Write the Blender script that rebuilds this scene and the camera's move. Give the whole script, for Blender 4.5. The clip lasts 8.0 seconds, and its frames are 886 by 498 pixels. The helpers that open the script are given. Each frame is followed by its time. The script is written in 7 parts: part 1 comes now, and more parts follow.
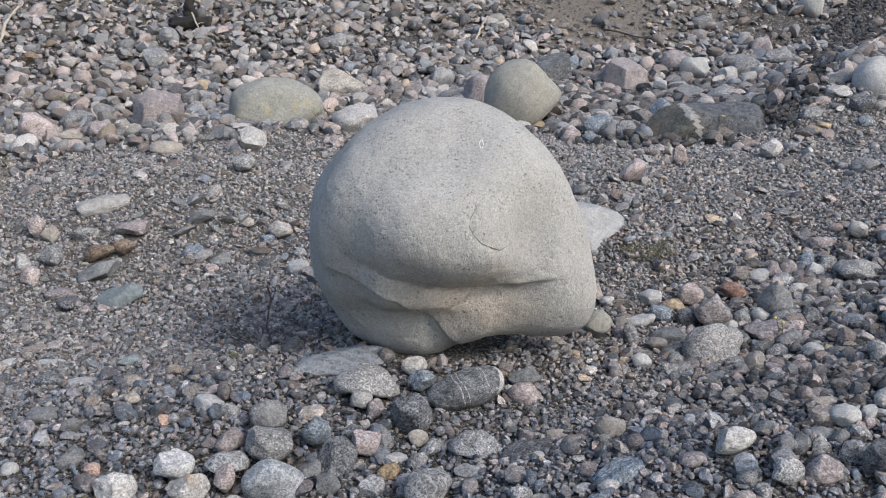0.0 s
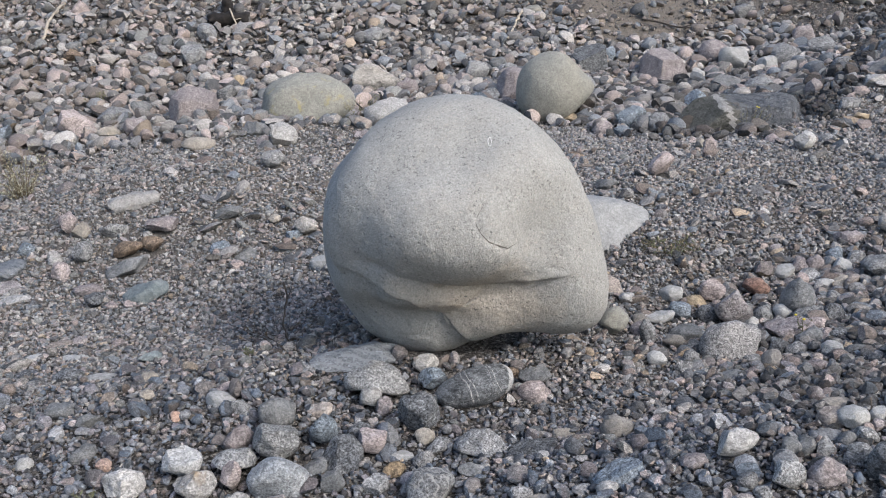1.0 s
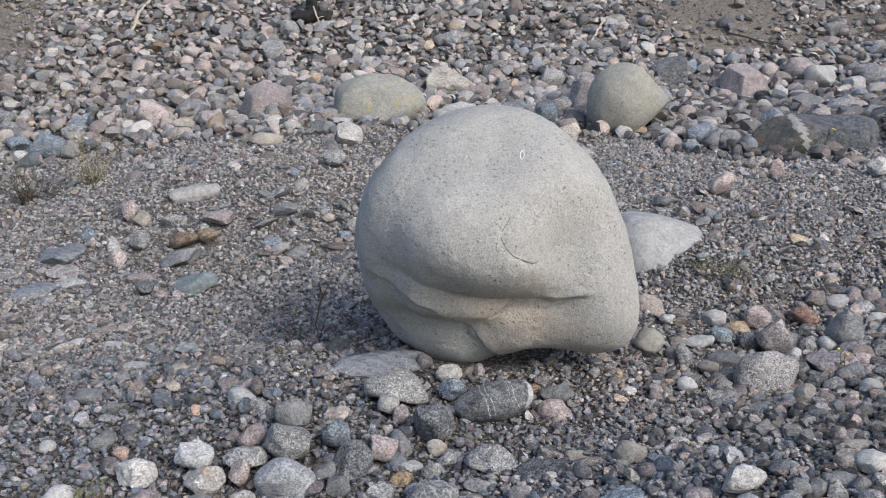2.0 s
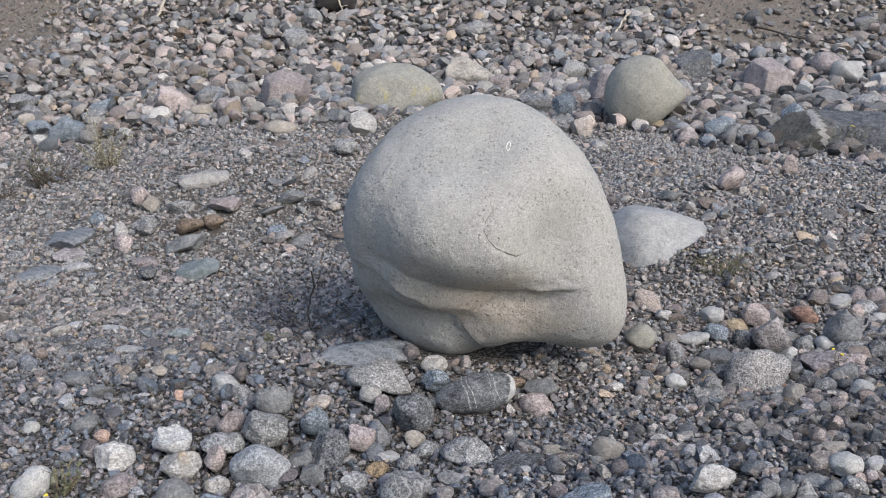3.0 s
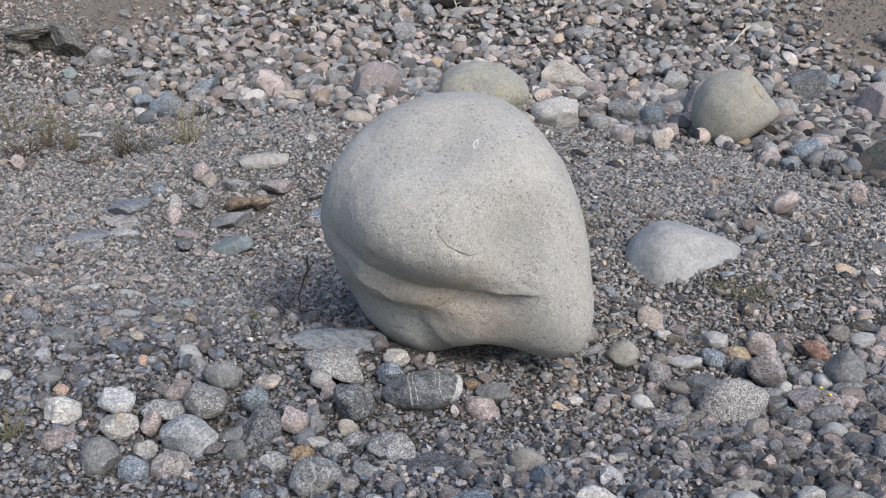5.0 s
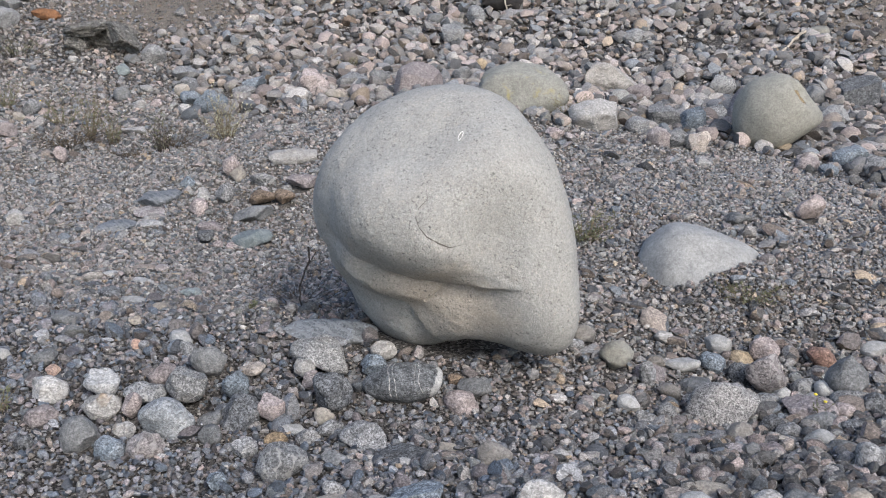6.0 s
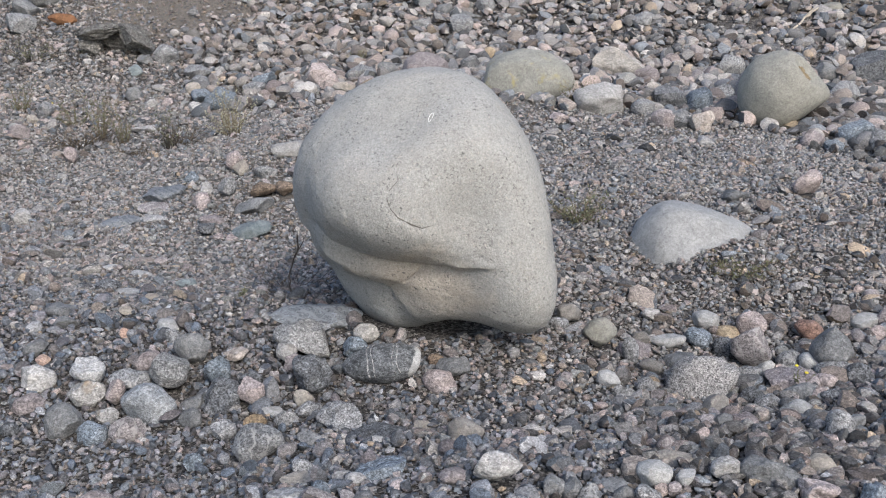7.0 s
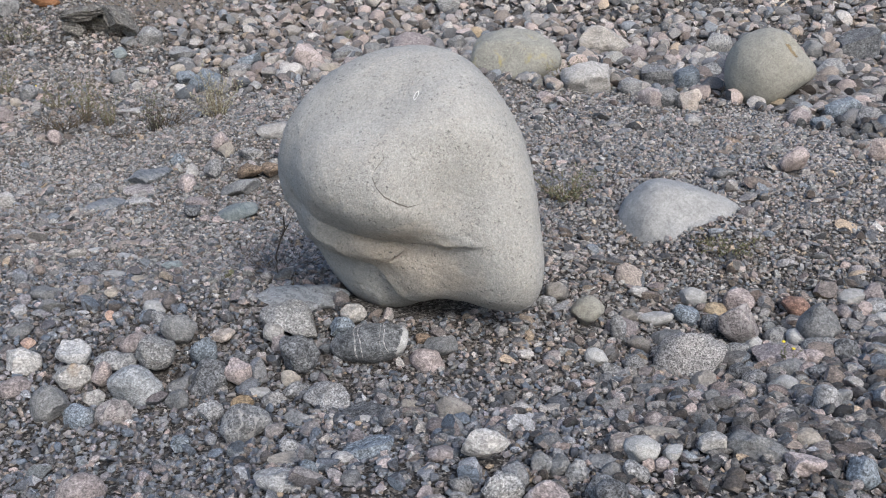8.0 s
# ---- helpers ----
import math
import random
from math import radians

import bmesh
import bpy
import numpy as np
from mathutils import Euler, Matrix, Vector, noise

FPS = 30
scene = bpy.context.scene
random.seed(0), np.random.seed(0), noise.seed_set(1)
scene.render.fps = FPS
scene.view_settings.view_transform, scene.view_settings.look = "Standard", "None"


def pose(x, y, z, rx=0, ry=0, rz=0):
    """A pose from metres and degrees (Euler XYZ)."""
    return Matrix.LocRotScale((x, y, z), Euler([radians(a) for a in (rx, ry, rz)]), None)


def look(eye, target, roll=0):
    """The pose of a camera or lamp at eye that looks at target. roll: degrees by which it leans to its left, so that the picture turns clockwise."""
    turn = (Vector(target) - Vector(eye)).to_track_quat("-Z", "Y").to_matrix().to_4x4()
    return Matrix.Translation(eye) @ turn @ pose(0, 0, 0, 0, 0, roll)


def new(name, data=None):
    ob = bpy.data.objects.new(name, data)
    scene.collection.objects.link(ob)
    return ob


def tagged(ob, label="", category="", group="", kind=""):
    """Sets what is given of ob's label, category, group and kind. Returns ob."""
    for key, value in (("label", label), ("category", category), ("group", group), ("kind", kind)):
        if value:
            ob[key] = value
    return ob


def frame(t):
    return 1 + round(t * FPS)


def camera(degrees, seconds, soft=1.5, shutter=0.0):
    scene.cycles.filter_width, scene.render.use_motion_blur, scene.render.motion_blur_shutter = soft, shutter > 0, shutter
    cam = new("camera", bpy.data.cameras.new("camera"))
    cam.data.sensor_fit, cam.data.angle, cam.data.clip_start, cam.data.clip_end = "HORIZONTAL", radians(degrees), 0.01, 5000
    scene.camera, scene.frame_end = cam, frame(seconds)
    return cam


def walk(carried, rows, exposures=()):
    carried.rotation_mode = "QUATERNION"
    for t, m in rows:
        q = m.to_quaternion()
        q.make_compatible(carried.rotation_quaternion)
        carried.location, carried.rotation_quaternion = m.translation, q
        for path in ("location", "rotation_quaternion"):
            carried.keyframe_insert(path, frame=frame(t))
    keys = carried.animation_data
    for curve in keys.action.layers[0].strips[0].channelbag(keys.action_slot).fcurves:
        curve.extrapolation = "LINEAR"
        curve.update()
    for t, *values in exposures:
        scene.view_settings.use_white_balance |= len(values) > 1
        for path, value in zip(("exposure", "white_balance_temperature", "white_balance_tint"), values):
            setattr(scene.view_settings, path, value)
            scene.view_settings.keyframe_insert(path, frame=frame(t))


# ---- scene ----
cam = camera(46.25, 8.0, 1.1)
PATH = [
    (0, (-0.8921, -3.7992, 1.5504), (-0.3157, -1.5762, 0.8532), -1.38),
    (0.5, (-0.8353, -3.8055, 1.5697), (-0.2967, -1.5643, 0.9014), -1.54),
    (1, (-0.7435, -3.8239, 1.5694), (-0.2842, -1.5791, 0.8552), -2.43),
    (1.5, (-0.6400, -3.8297, 1.5785), (-0.2760, -1.5715, 0.8516), -2.91),
    (1.7, (-0.5906, -3.8298, 1.5876), (-0.2770, -1.5581, 0.8799), -1.84),
    (3, (-0.3408, -3.8293, 1.5798), (-0.1686, -1.5478, 0.8551), -0.17),
    (3.5, (-0.2354, -3.8223, 1.5636), (-0.1246, -1.5407, 0.8274), 0.71),
    (4, (-0.0642, -3.8102, 1.5649), (-0.0200, -1.5200, 0.8484), 1.61),
    (4.5, (0.1141, -3.8138, 1.5617), (0.0616, -1.5272, 0.8343), 2.04),
    (4.7, (0.2077, -3.8116, 1.5604), (0.1019, -1.5265, 0.8344), 2.19),
    (5.8, (0.5968, -3.7615, 1.5276), (0.2462, -1.4996, 0.8057), 2.60),
    (6, (0.6472, -3.7595, 1.5177), (0.2858, -1.4980, 0.8003), 2.52),
    (6.5, (0.8008, -3.7777, 1.4970), (0.3882, -1.5193, 0.7974), 0.91),
    (7, (0.8641, -3.7612, 1.4850), (0.4201, -1.5187, 0.7543), 0.27),
    (7.5, (0.8735, -3.7696, 1.4746), (0.4576, -1.5288, 0.7223), -0.15),
    (8, (0.8704, -3.7512, 1.4702), (0.4538, -1.5164, 0.7007), 0.00),
]
walk(cam, [(t, look(eye, target, roll)) for t, eye, target, roll in PATH], [(0.0, 0.48, 6390, 10)])

world = bpy.data.worlds.new("world")
scene.world = world
world.use_nodes = True
SUN_AZ, SUN_EL = radians(146.0), radians(40.0)   # clockwise from +y, and above the horizon
sky = world.node_tree.nodes.new("ShaderNodeTexSky")
sky.sky_type = "NISHITA"
sky.sun_disc = False
sky.sun_elevation, sky.sun_rotation = SUN_EL, SUN_AZ
sky.dust_density, sky.air_density = 3.0, 1.0
world.node_tree.links.new(sky.outputs[0], world.node_tree.nodes["Background"].inputs[0])
world.node_tree.nodes["Background"].inputs[1].default_value = 0.186
sun = new("sun", bpy.data.lights.new("sun", "SUN"))
sun.data.energy, sun.data.angle, sun.data.color = 1.54, radians(8), (1.0, 0.965, 0.92)
sun.matrix_world = look((0, 0, 0), (-math.sin(SUN_AZ) * math.cos(SUN_EL), -math.cos(SUN_AZ) * math.cos(SUN_EL), -math.sin(SUN_EL)))
sun.location = (3, -2, 6)


# ---- materials ----
class Nodes:
    """A small helper to write node trees in few lines."""

    def __init__(self, name, rough=0.85):
        self.mat = bpy.data.materials.new(name)
        self.mat.use_nodes = True
        self.tree = self.mat.node_tree
        self.bsdf = self.tree.nodes["Principled BSDF"]
        self.bsdf.inputs["Roughness"].default_value = rough
        self.bsdf.inputs["Specular IOR Level"].default_value = 0.3

    def add(self, kind, **values):
        node = self.tree.nodes.new("ShaderNode" + kind)
        for key, value in values.items():
            socket = node.inputs[key.replace("_", " ")]
            if isinstance(value, bpy.types.NodeSocket):
                self.tree.links.new(value, socket)
            else:
                socket.default_value = value
        return node

    def place(self):
        return self.tree.nodes.new("ShaderNodeTexCoord").outputs["Object"]

    def noise(self, scale, detail=3.0, rough=0.55, warp=0.0, at=None):
        return self.add("TexNoise", Vector=at or self.place(), Scale=scale, Detail=detail, Roughness=rough, Distortion=warp).outputs["Fac"]

    def ramp(self, fac, stops, steps=False):
        node = self.tree.nodes.new("ShaderNodeValToRGB")
        node.color_ramp.interpolation = "CONSTANT" if steps else "LINEAR"
        e = node.color_ramp.elements
        while len(e) < len(stops):
            e.new(0.5)
        for k, (p, c) in enumerate(stops):
            e[k].position = p
            e[k].color = (*c, 1) if isinstance(c, tuple) else (c, c, c, 1)
        self.tree.links.new(fac, node.inputs[0])
        return node.outputs[0]

    def mix(self, fac, a, b, blend="MIX"):
        node = self.tree.nodes.new("ShaderNodeMix")
        node.data_type, node.blend_type = "RGBA", blend
        for socket, value in ((node.inputs[0], fac), (node.inputs[6], a), (node.inputs[7], b)):
            if isinstance(value, bpy.types.NodeSocket):
                self.tree.links.new(value, socket)
            else:
                socket.default_value = (*value, 1) if isinstance(value, tuple) else value
        return node.outputs[2]

    def math(self, op, a, b=0.0):
        node = self.tree.nodes.new("ShaderNodeMath")
        node.operation = op
        for socket, value in zip(node.inputs, (a, b)):
            if isinstance(value, bpy.types.NodeSocket):
                self.tree.links.new(value, socket)
            else:
                socket.default_value = value
        return node.outputs[0]

    def done(self, colour, height=None, strength=0.3, distance=0.004):
        self.tree.links.new(colour, self.bsdf.inputs["Base Color"])
        if height is not None:
            bump = self.add("Bump", Height=height, Strength=strength, Distance=distance)
            self.tree.links.new(bump.outputs[0], self.bsdf.inputs["Normal"])
        return self.mat


def rock_material(name, dark, light, speck=0.4, grain=170.0, vein=None, stain=None, rough=0.88, bump=0.9, mottle=75.0, streak=0.55):
    """Water-worn rock: two mottled tones, mineral grains, and where asked pale veins or a rusty stain."""
    n = Nodes(name, rough)
    seed = n.tree.nodes.new("ShaderNodeObjectInfo")
    at = n.add("VectorMath")
    at.operation = "MULTIPLY_ADD"
    n.tree.links.new(n.place(), at.inputs[0])
    at.inputs[1].default_value = (1, 1, 1)
    n.tree.links.new(n.math("MULTIPLY", seed.outputs["Random"], 37.0), at.inputs[2])
    at = at.outputs[0]
    base = n.mix(n.ramp(n.noise(18.0, 5, 0.65, 0.8, at), [(0.34, 0.0), (0.66, 1.0)]), dark, light)
    blotch = n.noise(mottle, 4, 0.7, 0.6, at)
    base = n.mix(1.0, base, n.ramp(blotch, [(0.36, 1.0 - speck), (0.5, 1.0), (0.64, 1.0 + 0.8 * speck)]), "MULTIPLY")
    lean = n.add("Mapping", Vector=at, Scale=(1.0, 1.1, 2.8), Rotation=(0.5, 0.35, 0.0)).outputs[0]
    bands = n.ramp(n.noise(24.0, 5, 0.62, 1.4, lean), [(0.36, 1 - 0.5 * streak), (0.46, 1.0), (0.5, 1 + 0.75 * streak), (0.54, 1.0), (0.64, 1 - 0.35 * streak)])
    base = n.mix(1.0, base, bands, "MULTIPLY")
    fine = n.noise(grain, 3, 0.75, 0, at)
    base = n.mix(1.0, base, n.ramp(fine, [(0.37, 1.0 - 1.2 * speck), (0.5, 1.0), (0.64, 1.0 + speck)]), "MULTIPLY")
    if vein:
        wave = n.add("TexWave", Vector=at, Scale=vein[0], Distortion=vein[1], Detail=3.0, Detail_Scale=1.6)
        wave.bands_direction = "DIAGONAL" if len(vein) > 4 else "X"
        base = n.mix(n.ramp(wave.outputs["Fac"], [(vein[2], 0.0), (min(1.0, vein[2] + 0.12), 0.85)]), base, vein[3])
    if stain:
        base = n.mix(n.ramp(n.noise(9.0, 3, 0.6, 0.5, at), [(stain[0], 0.0), (stain[0] + 0.14, 0.85)]), base, stain[1])
    tone = n.math("ADD", n.math("MULTIPLY", seed.outputs["Random"], 0.3), 0.85)
    base = n.mix(1.0, base, n.add("CombineColor", Red=tone, Green=tone, Blue=tone).outputs[0], "MULTIPLY")
    height = n.math("ADD", n.math("MULTIPLY", fine, 0.4), n.math("ADD", n.math("MULTIPLY", blotch, 0.5), n.noise(38.0, 4, 0.65, 0.3, at)))
    return n.done(base, height, bump, 0.008)


ROCKS = {
    "grey": rock_material("grey_rock", (0.142, 0.145, 0.148), (0.239, 0.241, 0.241), 0.5),
    "blue": rock_material("blue_grey_rock", (0.11, 0.133, 0.155), (0.197, 0.223, 0.248), 0.5),
    "dark": rock_material("dark_rock", (0.059, 0.062, 0.068), (0.135, 0.141, 0.146), 0.6, 140.0),
    "slate": rock_material("slate_rock", (0.11, 0.114, 0.116), (0.19, 0.194, 0.195), 0.3, streak=0.25),
    "pink": rock_material("pink_rock", (0.223, 0.19, 0.182), (0.349, 0.305, 0.292), 0.3, 150.0),
    "rose": rock_material("rose_rock", (0.167, 0.145, 0.145), (0.262, 0.237, 0.232), 0.3, 150.0),
    "white": rock_material("white_rock", (0.245, 0.241, 0.234), (0.345, 0.341, 0.330), 0.25, 120.0),
    "tan": rock_material("tan_rock", (0.235, 0.215, 0.185), (0.34, 0.312, 0.272), 0.2, streak=0.25),
    "ochre": rock_material("ochre_rock", (0.235, 0.185, 0.125), (0.34, 0.28, 0.195), 0.2),
    "rust": rock_material("rust_rock", (0.105, 0.078, 0.058), (0.20, 0.155, 0.115), 0.45),
    "buff": rock_material("buff_sandstone", (0.19, 0.187, 0.163), (0.242, 0.238, 0.21), 0.2, 220.0, bump=0.6, streak=0.1),
    "hollow": rock_material("ochre_break", (0.13, 0.10, 0.06), (0.25, 0.195, 0.115), 0.35, 160.0, streak=0.1),
    "half_buried": rock_material("pale_grey_granite", (0.224, 0.228, 0.228), (0.288, 0.292, 0.288), 0.22, 260.0, bump=0.5, streak=0.1),
    "pale": rock_material("pale_granite", (0.257, 0.260, 0.255), (0.347, 0.347, 0.337), 0.2, 300.0, bump=0.2, streak=0.25),
    "speckled": rock_material("speckled_granite", (0.20, 0.196, 0.19), (0.305, 0.296, 0.286), 0.62, 200.0, mottle=105.0, streak=0.25),
    "gneiss": rock_material("banded_gneiss", (0.125, 0.128, 0.13), (0.23, 0.233, 0.233), 0.45, 140.0, (9.0, 14.0, 0.86, (0.30, 0.30, 0.29))),
    "laminated": rock_material("laminated_dark_rock", (0.082, 0.088, 0.093), (0.165, 0.172, 0.178), 0.4, 200.0, streak=0.9),
    "stained": rock_material("rust_stained_rock", (0.191, 0.188, 0.18), (0.312, 0.307, 0.296), 0.3, 150.0, None, (0.5, (0.28, 0.20, 0.115))),
    "cream": rock_material("cream_rock", (0.268, 0.253, 0.230), (0.389, 0.370, 0.341), 0.25, 150.0),
    "cream_pink": rock_material("cream_pink_rock", (0.256, 0.221, 0.196), (0.367, 0.332, 0.297), 0.25, 150.0),
    "stained_blue": rock_material("stained_blue_rock", (0.040, 0.045, 0.055), (0.115, 0.121, 0.128), 0.4, 120.0, None, (0.6, (0.15, 0.122, 0.088))),
    "green": rock_material("green_grey_rock", (0.144, 0.172, 0.177), (0.231, 0.258, 0.258), 0.2, 200.0, streak=0.25),
    "orange": rock_material("orange_rock", (0.303, 0.205, 0.161), (0.406, 0.308, 0.254), 0.25, 140.0),
    "white_gneiss": rock_material("white_gneiss", (0.235, 0.242, 0.246), (0.335, 0.336, 0.332), 0.28, 130.0),
    "blue_grey": rock_material("blue_grey_smooth_rock", (0.175, 0.189, 0.2), (0.27, 0.28, 0.286), 0.3, 140.0),
    "salt_grey": rock_material("salt_and_pepper_rock", (0.168, 0.171, 0.171), (0.272, 0.272, 0.266), 0.5, 180.0, mottle=120.0),
    "white_stained": rock_material("white_stained_rock", (0.275, 0.266, 0.25), (0.385, 0.377, 0.357), 0.25, 120.0, None, (0.52, (0.346, 0.275, 0.171))),
    "rust_gold": rock_material("rust_gold_rock", (0.13, 0.097, 0.064), (0.274, 0.209, 0.133), 0.4, 140.0),
    "brown_pale": rock_material("pale_brown_grey_slab", (0.20, 0.196, 0.188), (0.27, 0.264, 0.254), 0.2, 190.0, streak=0.3),
    "brown": rock_material("brown_grey_rock", (0.144, 0.136, 0.125), (0.23, 0.219, 0.203), 0.2, 200.0, streak=0.25),
    "redbrown": rock_material("red_brown_rock", (0.11, 0.064, 0.05), (0.241, 0.16, 0.127), 0.4, 120.0),
    "rose_gneiss": rock_material("rose_gneiss", (0.178, 0.161, 0.158), (0.28, 0.259, 0.253), 0.4, 140.0, (7.0, 12.0, 0.87, (0.33, 0.315, 0.30))),
    "layered": rock_material("layered_slate", (0.12, 0.13, 0.14), (0.21, 0.225, 0.24), 0.3, 150.0, (11.0, 3.0, 0.75, (0.205, 0.218, 0.23), True), streak=0.25),
    "orange_brown": rock_material("orange_brown_rock", (0.15, 0.074, 0.036), (0.24, 0.12, 0.06), 0.3, 130.0, streak=0.25),
    "olive": rock_material("dark_olive_rock", (0.066, 0.066, 0.057), (0.118, 0.117, 0.105), 0.35, 150.0),
    "lichened": rock_material("lichened_sandstone", (0.20, 0.20, 0.178), (0.272, 0.27, 0.24), 0.24, 220.0, None, (0.58, (0.30, 0.265, 0.13)), bump=0.6, streak=0.1),
}


def gravel_material(name, shade=1.0, tint=(1.0, 1.0, 1.0), spread=0.8, rich=1.0, mottle=1.0):
    """Loose pebbles of many kinds; each island of the mesh takes its own tone and tint."""
    n = Nodes(name, 0.88)
    one = n.tree.nodes.new("ShaderNodeNewGeometry").outputs["Random Per Island"]
    other = n.tree.nodes.new("ShaderNodeTexWhiteNoise")
    other.noise_dimensions = "1D"
    n.tree.links.new(n.math("MULTIPLY", one, 731.0), other.inputs["W"])
    s = shade
    tones = [(0, (0.165, 0.168, 0.174)), (0.13, (0.212, 0.207, 0.203)), (0.25, (0.098, 0.102, 0.110)), (0.32, (0.265, 0.252, 0.236)), (0.44, (0.272, 0.222, 0.203)),
             (0.54, (0.232, 0.198, 0.172)), (0.64, (0.132, 0.151, 0.172)), (0.73, (0.240, 0.214, 0.208)), (0.82, (0.158, 0.132, 0.116)), (0.89, (0.190, 0.196, 0.190)),
             (0.945, (0.325, 0.315, 0.30)), (0.975, (0.275, 0.215, 0.150))]
    kinds = n.ramp(one, [(p, (r * s, g * s, b * s)) for p, (r, g, b) in tones], True)
    tone = n.math("ADD", n.math("MULTIPLY", other.outputs["Value"], spread), 0.93 - spread / 2)
    kinds = n.mix(1.0, kinds, n.add("CombineColor", Red=tone, Green=tone, Blue=tone).outputs[0], "MULTIPLY")
    kinds = n.mix(1.0, n.add("HueSaturation", Color=kinds, Saturation=rich).outputs[0], tint, "MULTIPLY")
    fine = n.noise(230.0, 3, 0.75)
    kinds = n.mix(1.0, kinds, n.ramp(fine, [(0.36, 1 - 0.38 * mottle), (0.5, 1.0), (0.66, 1 + 0.34 * mottle)]), "MULTIPLY")
    kinds = n.mix(1.0, kinds, n.ramp(n.noise(90.0, 3, 0.7, 0.5), [(0.35, 1 - 0.34 * mottle), (0.5, 1.0), (0.65, 1 + 0.32 * mottle)]), "MULTIPLY")
    lean = n.add("Mapping", Vector=n.place(), Scale=(1.0, 1.1, 2.4), Rotation=(0.5, 0.35, 0.0)).outputs[0]
    bands = n.ramp(n.noise(45.0, 4, 0.62, 1.2, lean), [(0.36, 1 - 0.3 * mottle), (0.46, 1.0), (0.5, 1 + 0.45 * mottle), (0.54, 1.0), (0.64, 1 - 0.2 * mottle)])
    kinds = n.mix(1.0, kinds, bands, "MULTIPLY")
    return n.done(kinds, n.math("ADD", fine, n.noise(70.0, 4, 0.65)), 0.6, 0.005)


def grit_material():
    """Fine grit and sand between the pebbles."""
    n = Nodes("grit", 0.95)
    at = n.place()
    cells = n.add("TexVoronoi", Vector=at, Scale=120.0)
    small = n.add("TexVoronoi", Vector=at, Scale=260.0)
    tint = n.ramp(n.add("SeparateColor", Color=cells.outputs["Color"]).outputs[0],
                  [(0.0, (0.014, 0.013, 0.012)), (0.3, (0.036, 0.033, 0.030)), (0.6, (0.080, 0.072, 0.065)), (0.85, (0.15, 0.14, 0.13)), (1.0, (0.26, 0.25, 0.235))])
    tint2 = n.ramp(n.add("SeparateColor", Color=small.outputs["Color"]).outputs[1], [(0.0, 0.6), (0.5, 0.95), (1.0, 1.4)])
    base = n.mix(1.0, tint, tint2, "MULTIPLY")
    # the flat behind the boulder holds more brown silt between its stones
    ahead = n.add("SeparateXYZ", Vector=at).outputs["Y"]
    silt = n.ramp(n.math("ADD", n.math("MULTIPLY", ahead, 0.12), n.math("MULTIPLY", n.noise(1.3, 4, 0.6, 0.4, at), 0.5)), [(0.28, 0.0), (0.42, 0.75), (0.72, 0.75), (0.84, 0.0)])
    silt = n.math("MAXIMUM", silt, n.ramp(n.math("MULTIPLY", ahead, -0.2), [(0.44, 0.0), (0.52, 0.7)]))
    base = n.mix(silt, base, n.mix(1.0, tint2, (0.125, 0.114, 0.101), "MULTIPLY"))
    # bare sandy slopes at both ends of the bank
    wander = n.math("MULTIPLY", n.add("TexNoise", Vector=at, Scale=1.1, Detail=4.0, Roughness=0.6).outputs["Fac"], 1.6)
    for spot, reach in (((3.75, 7.5, 0.75), 2.9), ((-4.15, 7.4, 0.6), 2.5)):
        away = n.add("VectorMath")
        away.operation = "DISTANCE"
        n.tree.links.new(at, away.inputs[0])
        away.inputs[1].default_value = spot
        near = n.math("DIVIDE", n.math("ADD", away.outputs["Value"], wander), reach)
        base = n.mix(n.ramp(near, [(0.75, 0.8), (1.0, 0.0)]), base, n.mix(1.0, tint2, (0.185, 0.161, 0.134), "MULTIPLY"))
    edge = n.ramp(cells.outputs["Distance"], [(0.0, 1.0), (0.7, 0.0)])
    height = n.math("ADD", edge, n.math("MULTIPLY", n.ramp(small.outputs["Distance"], [(0.0, 1.0), (0.7, 0.0)]), 0.5))
    return n.done(base, height, 0.8, 0.008)


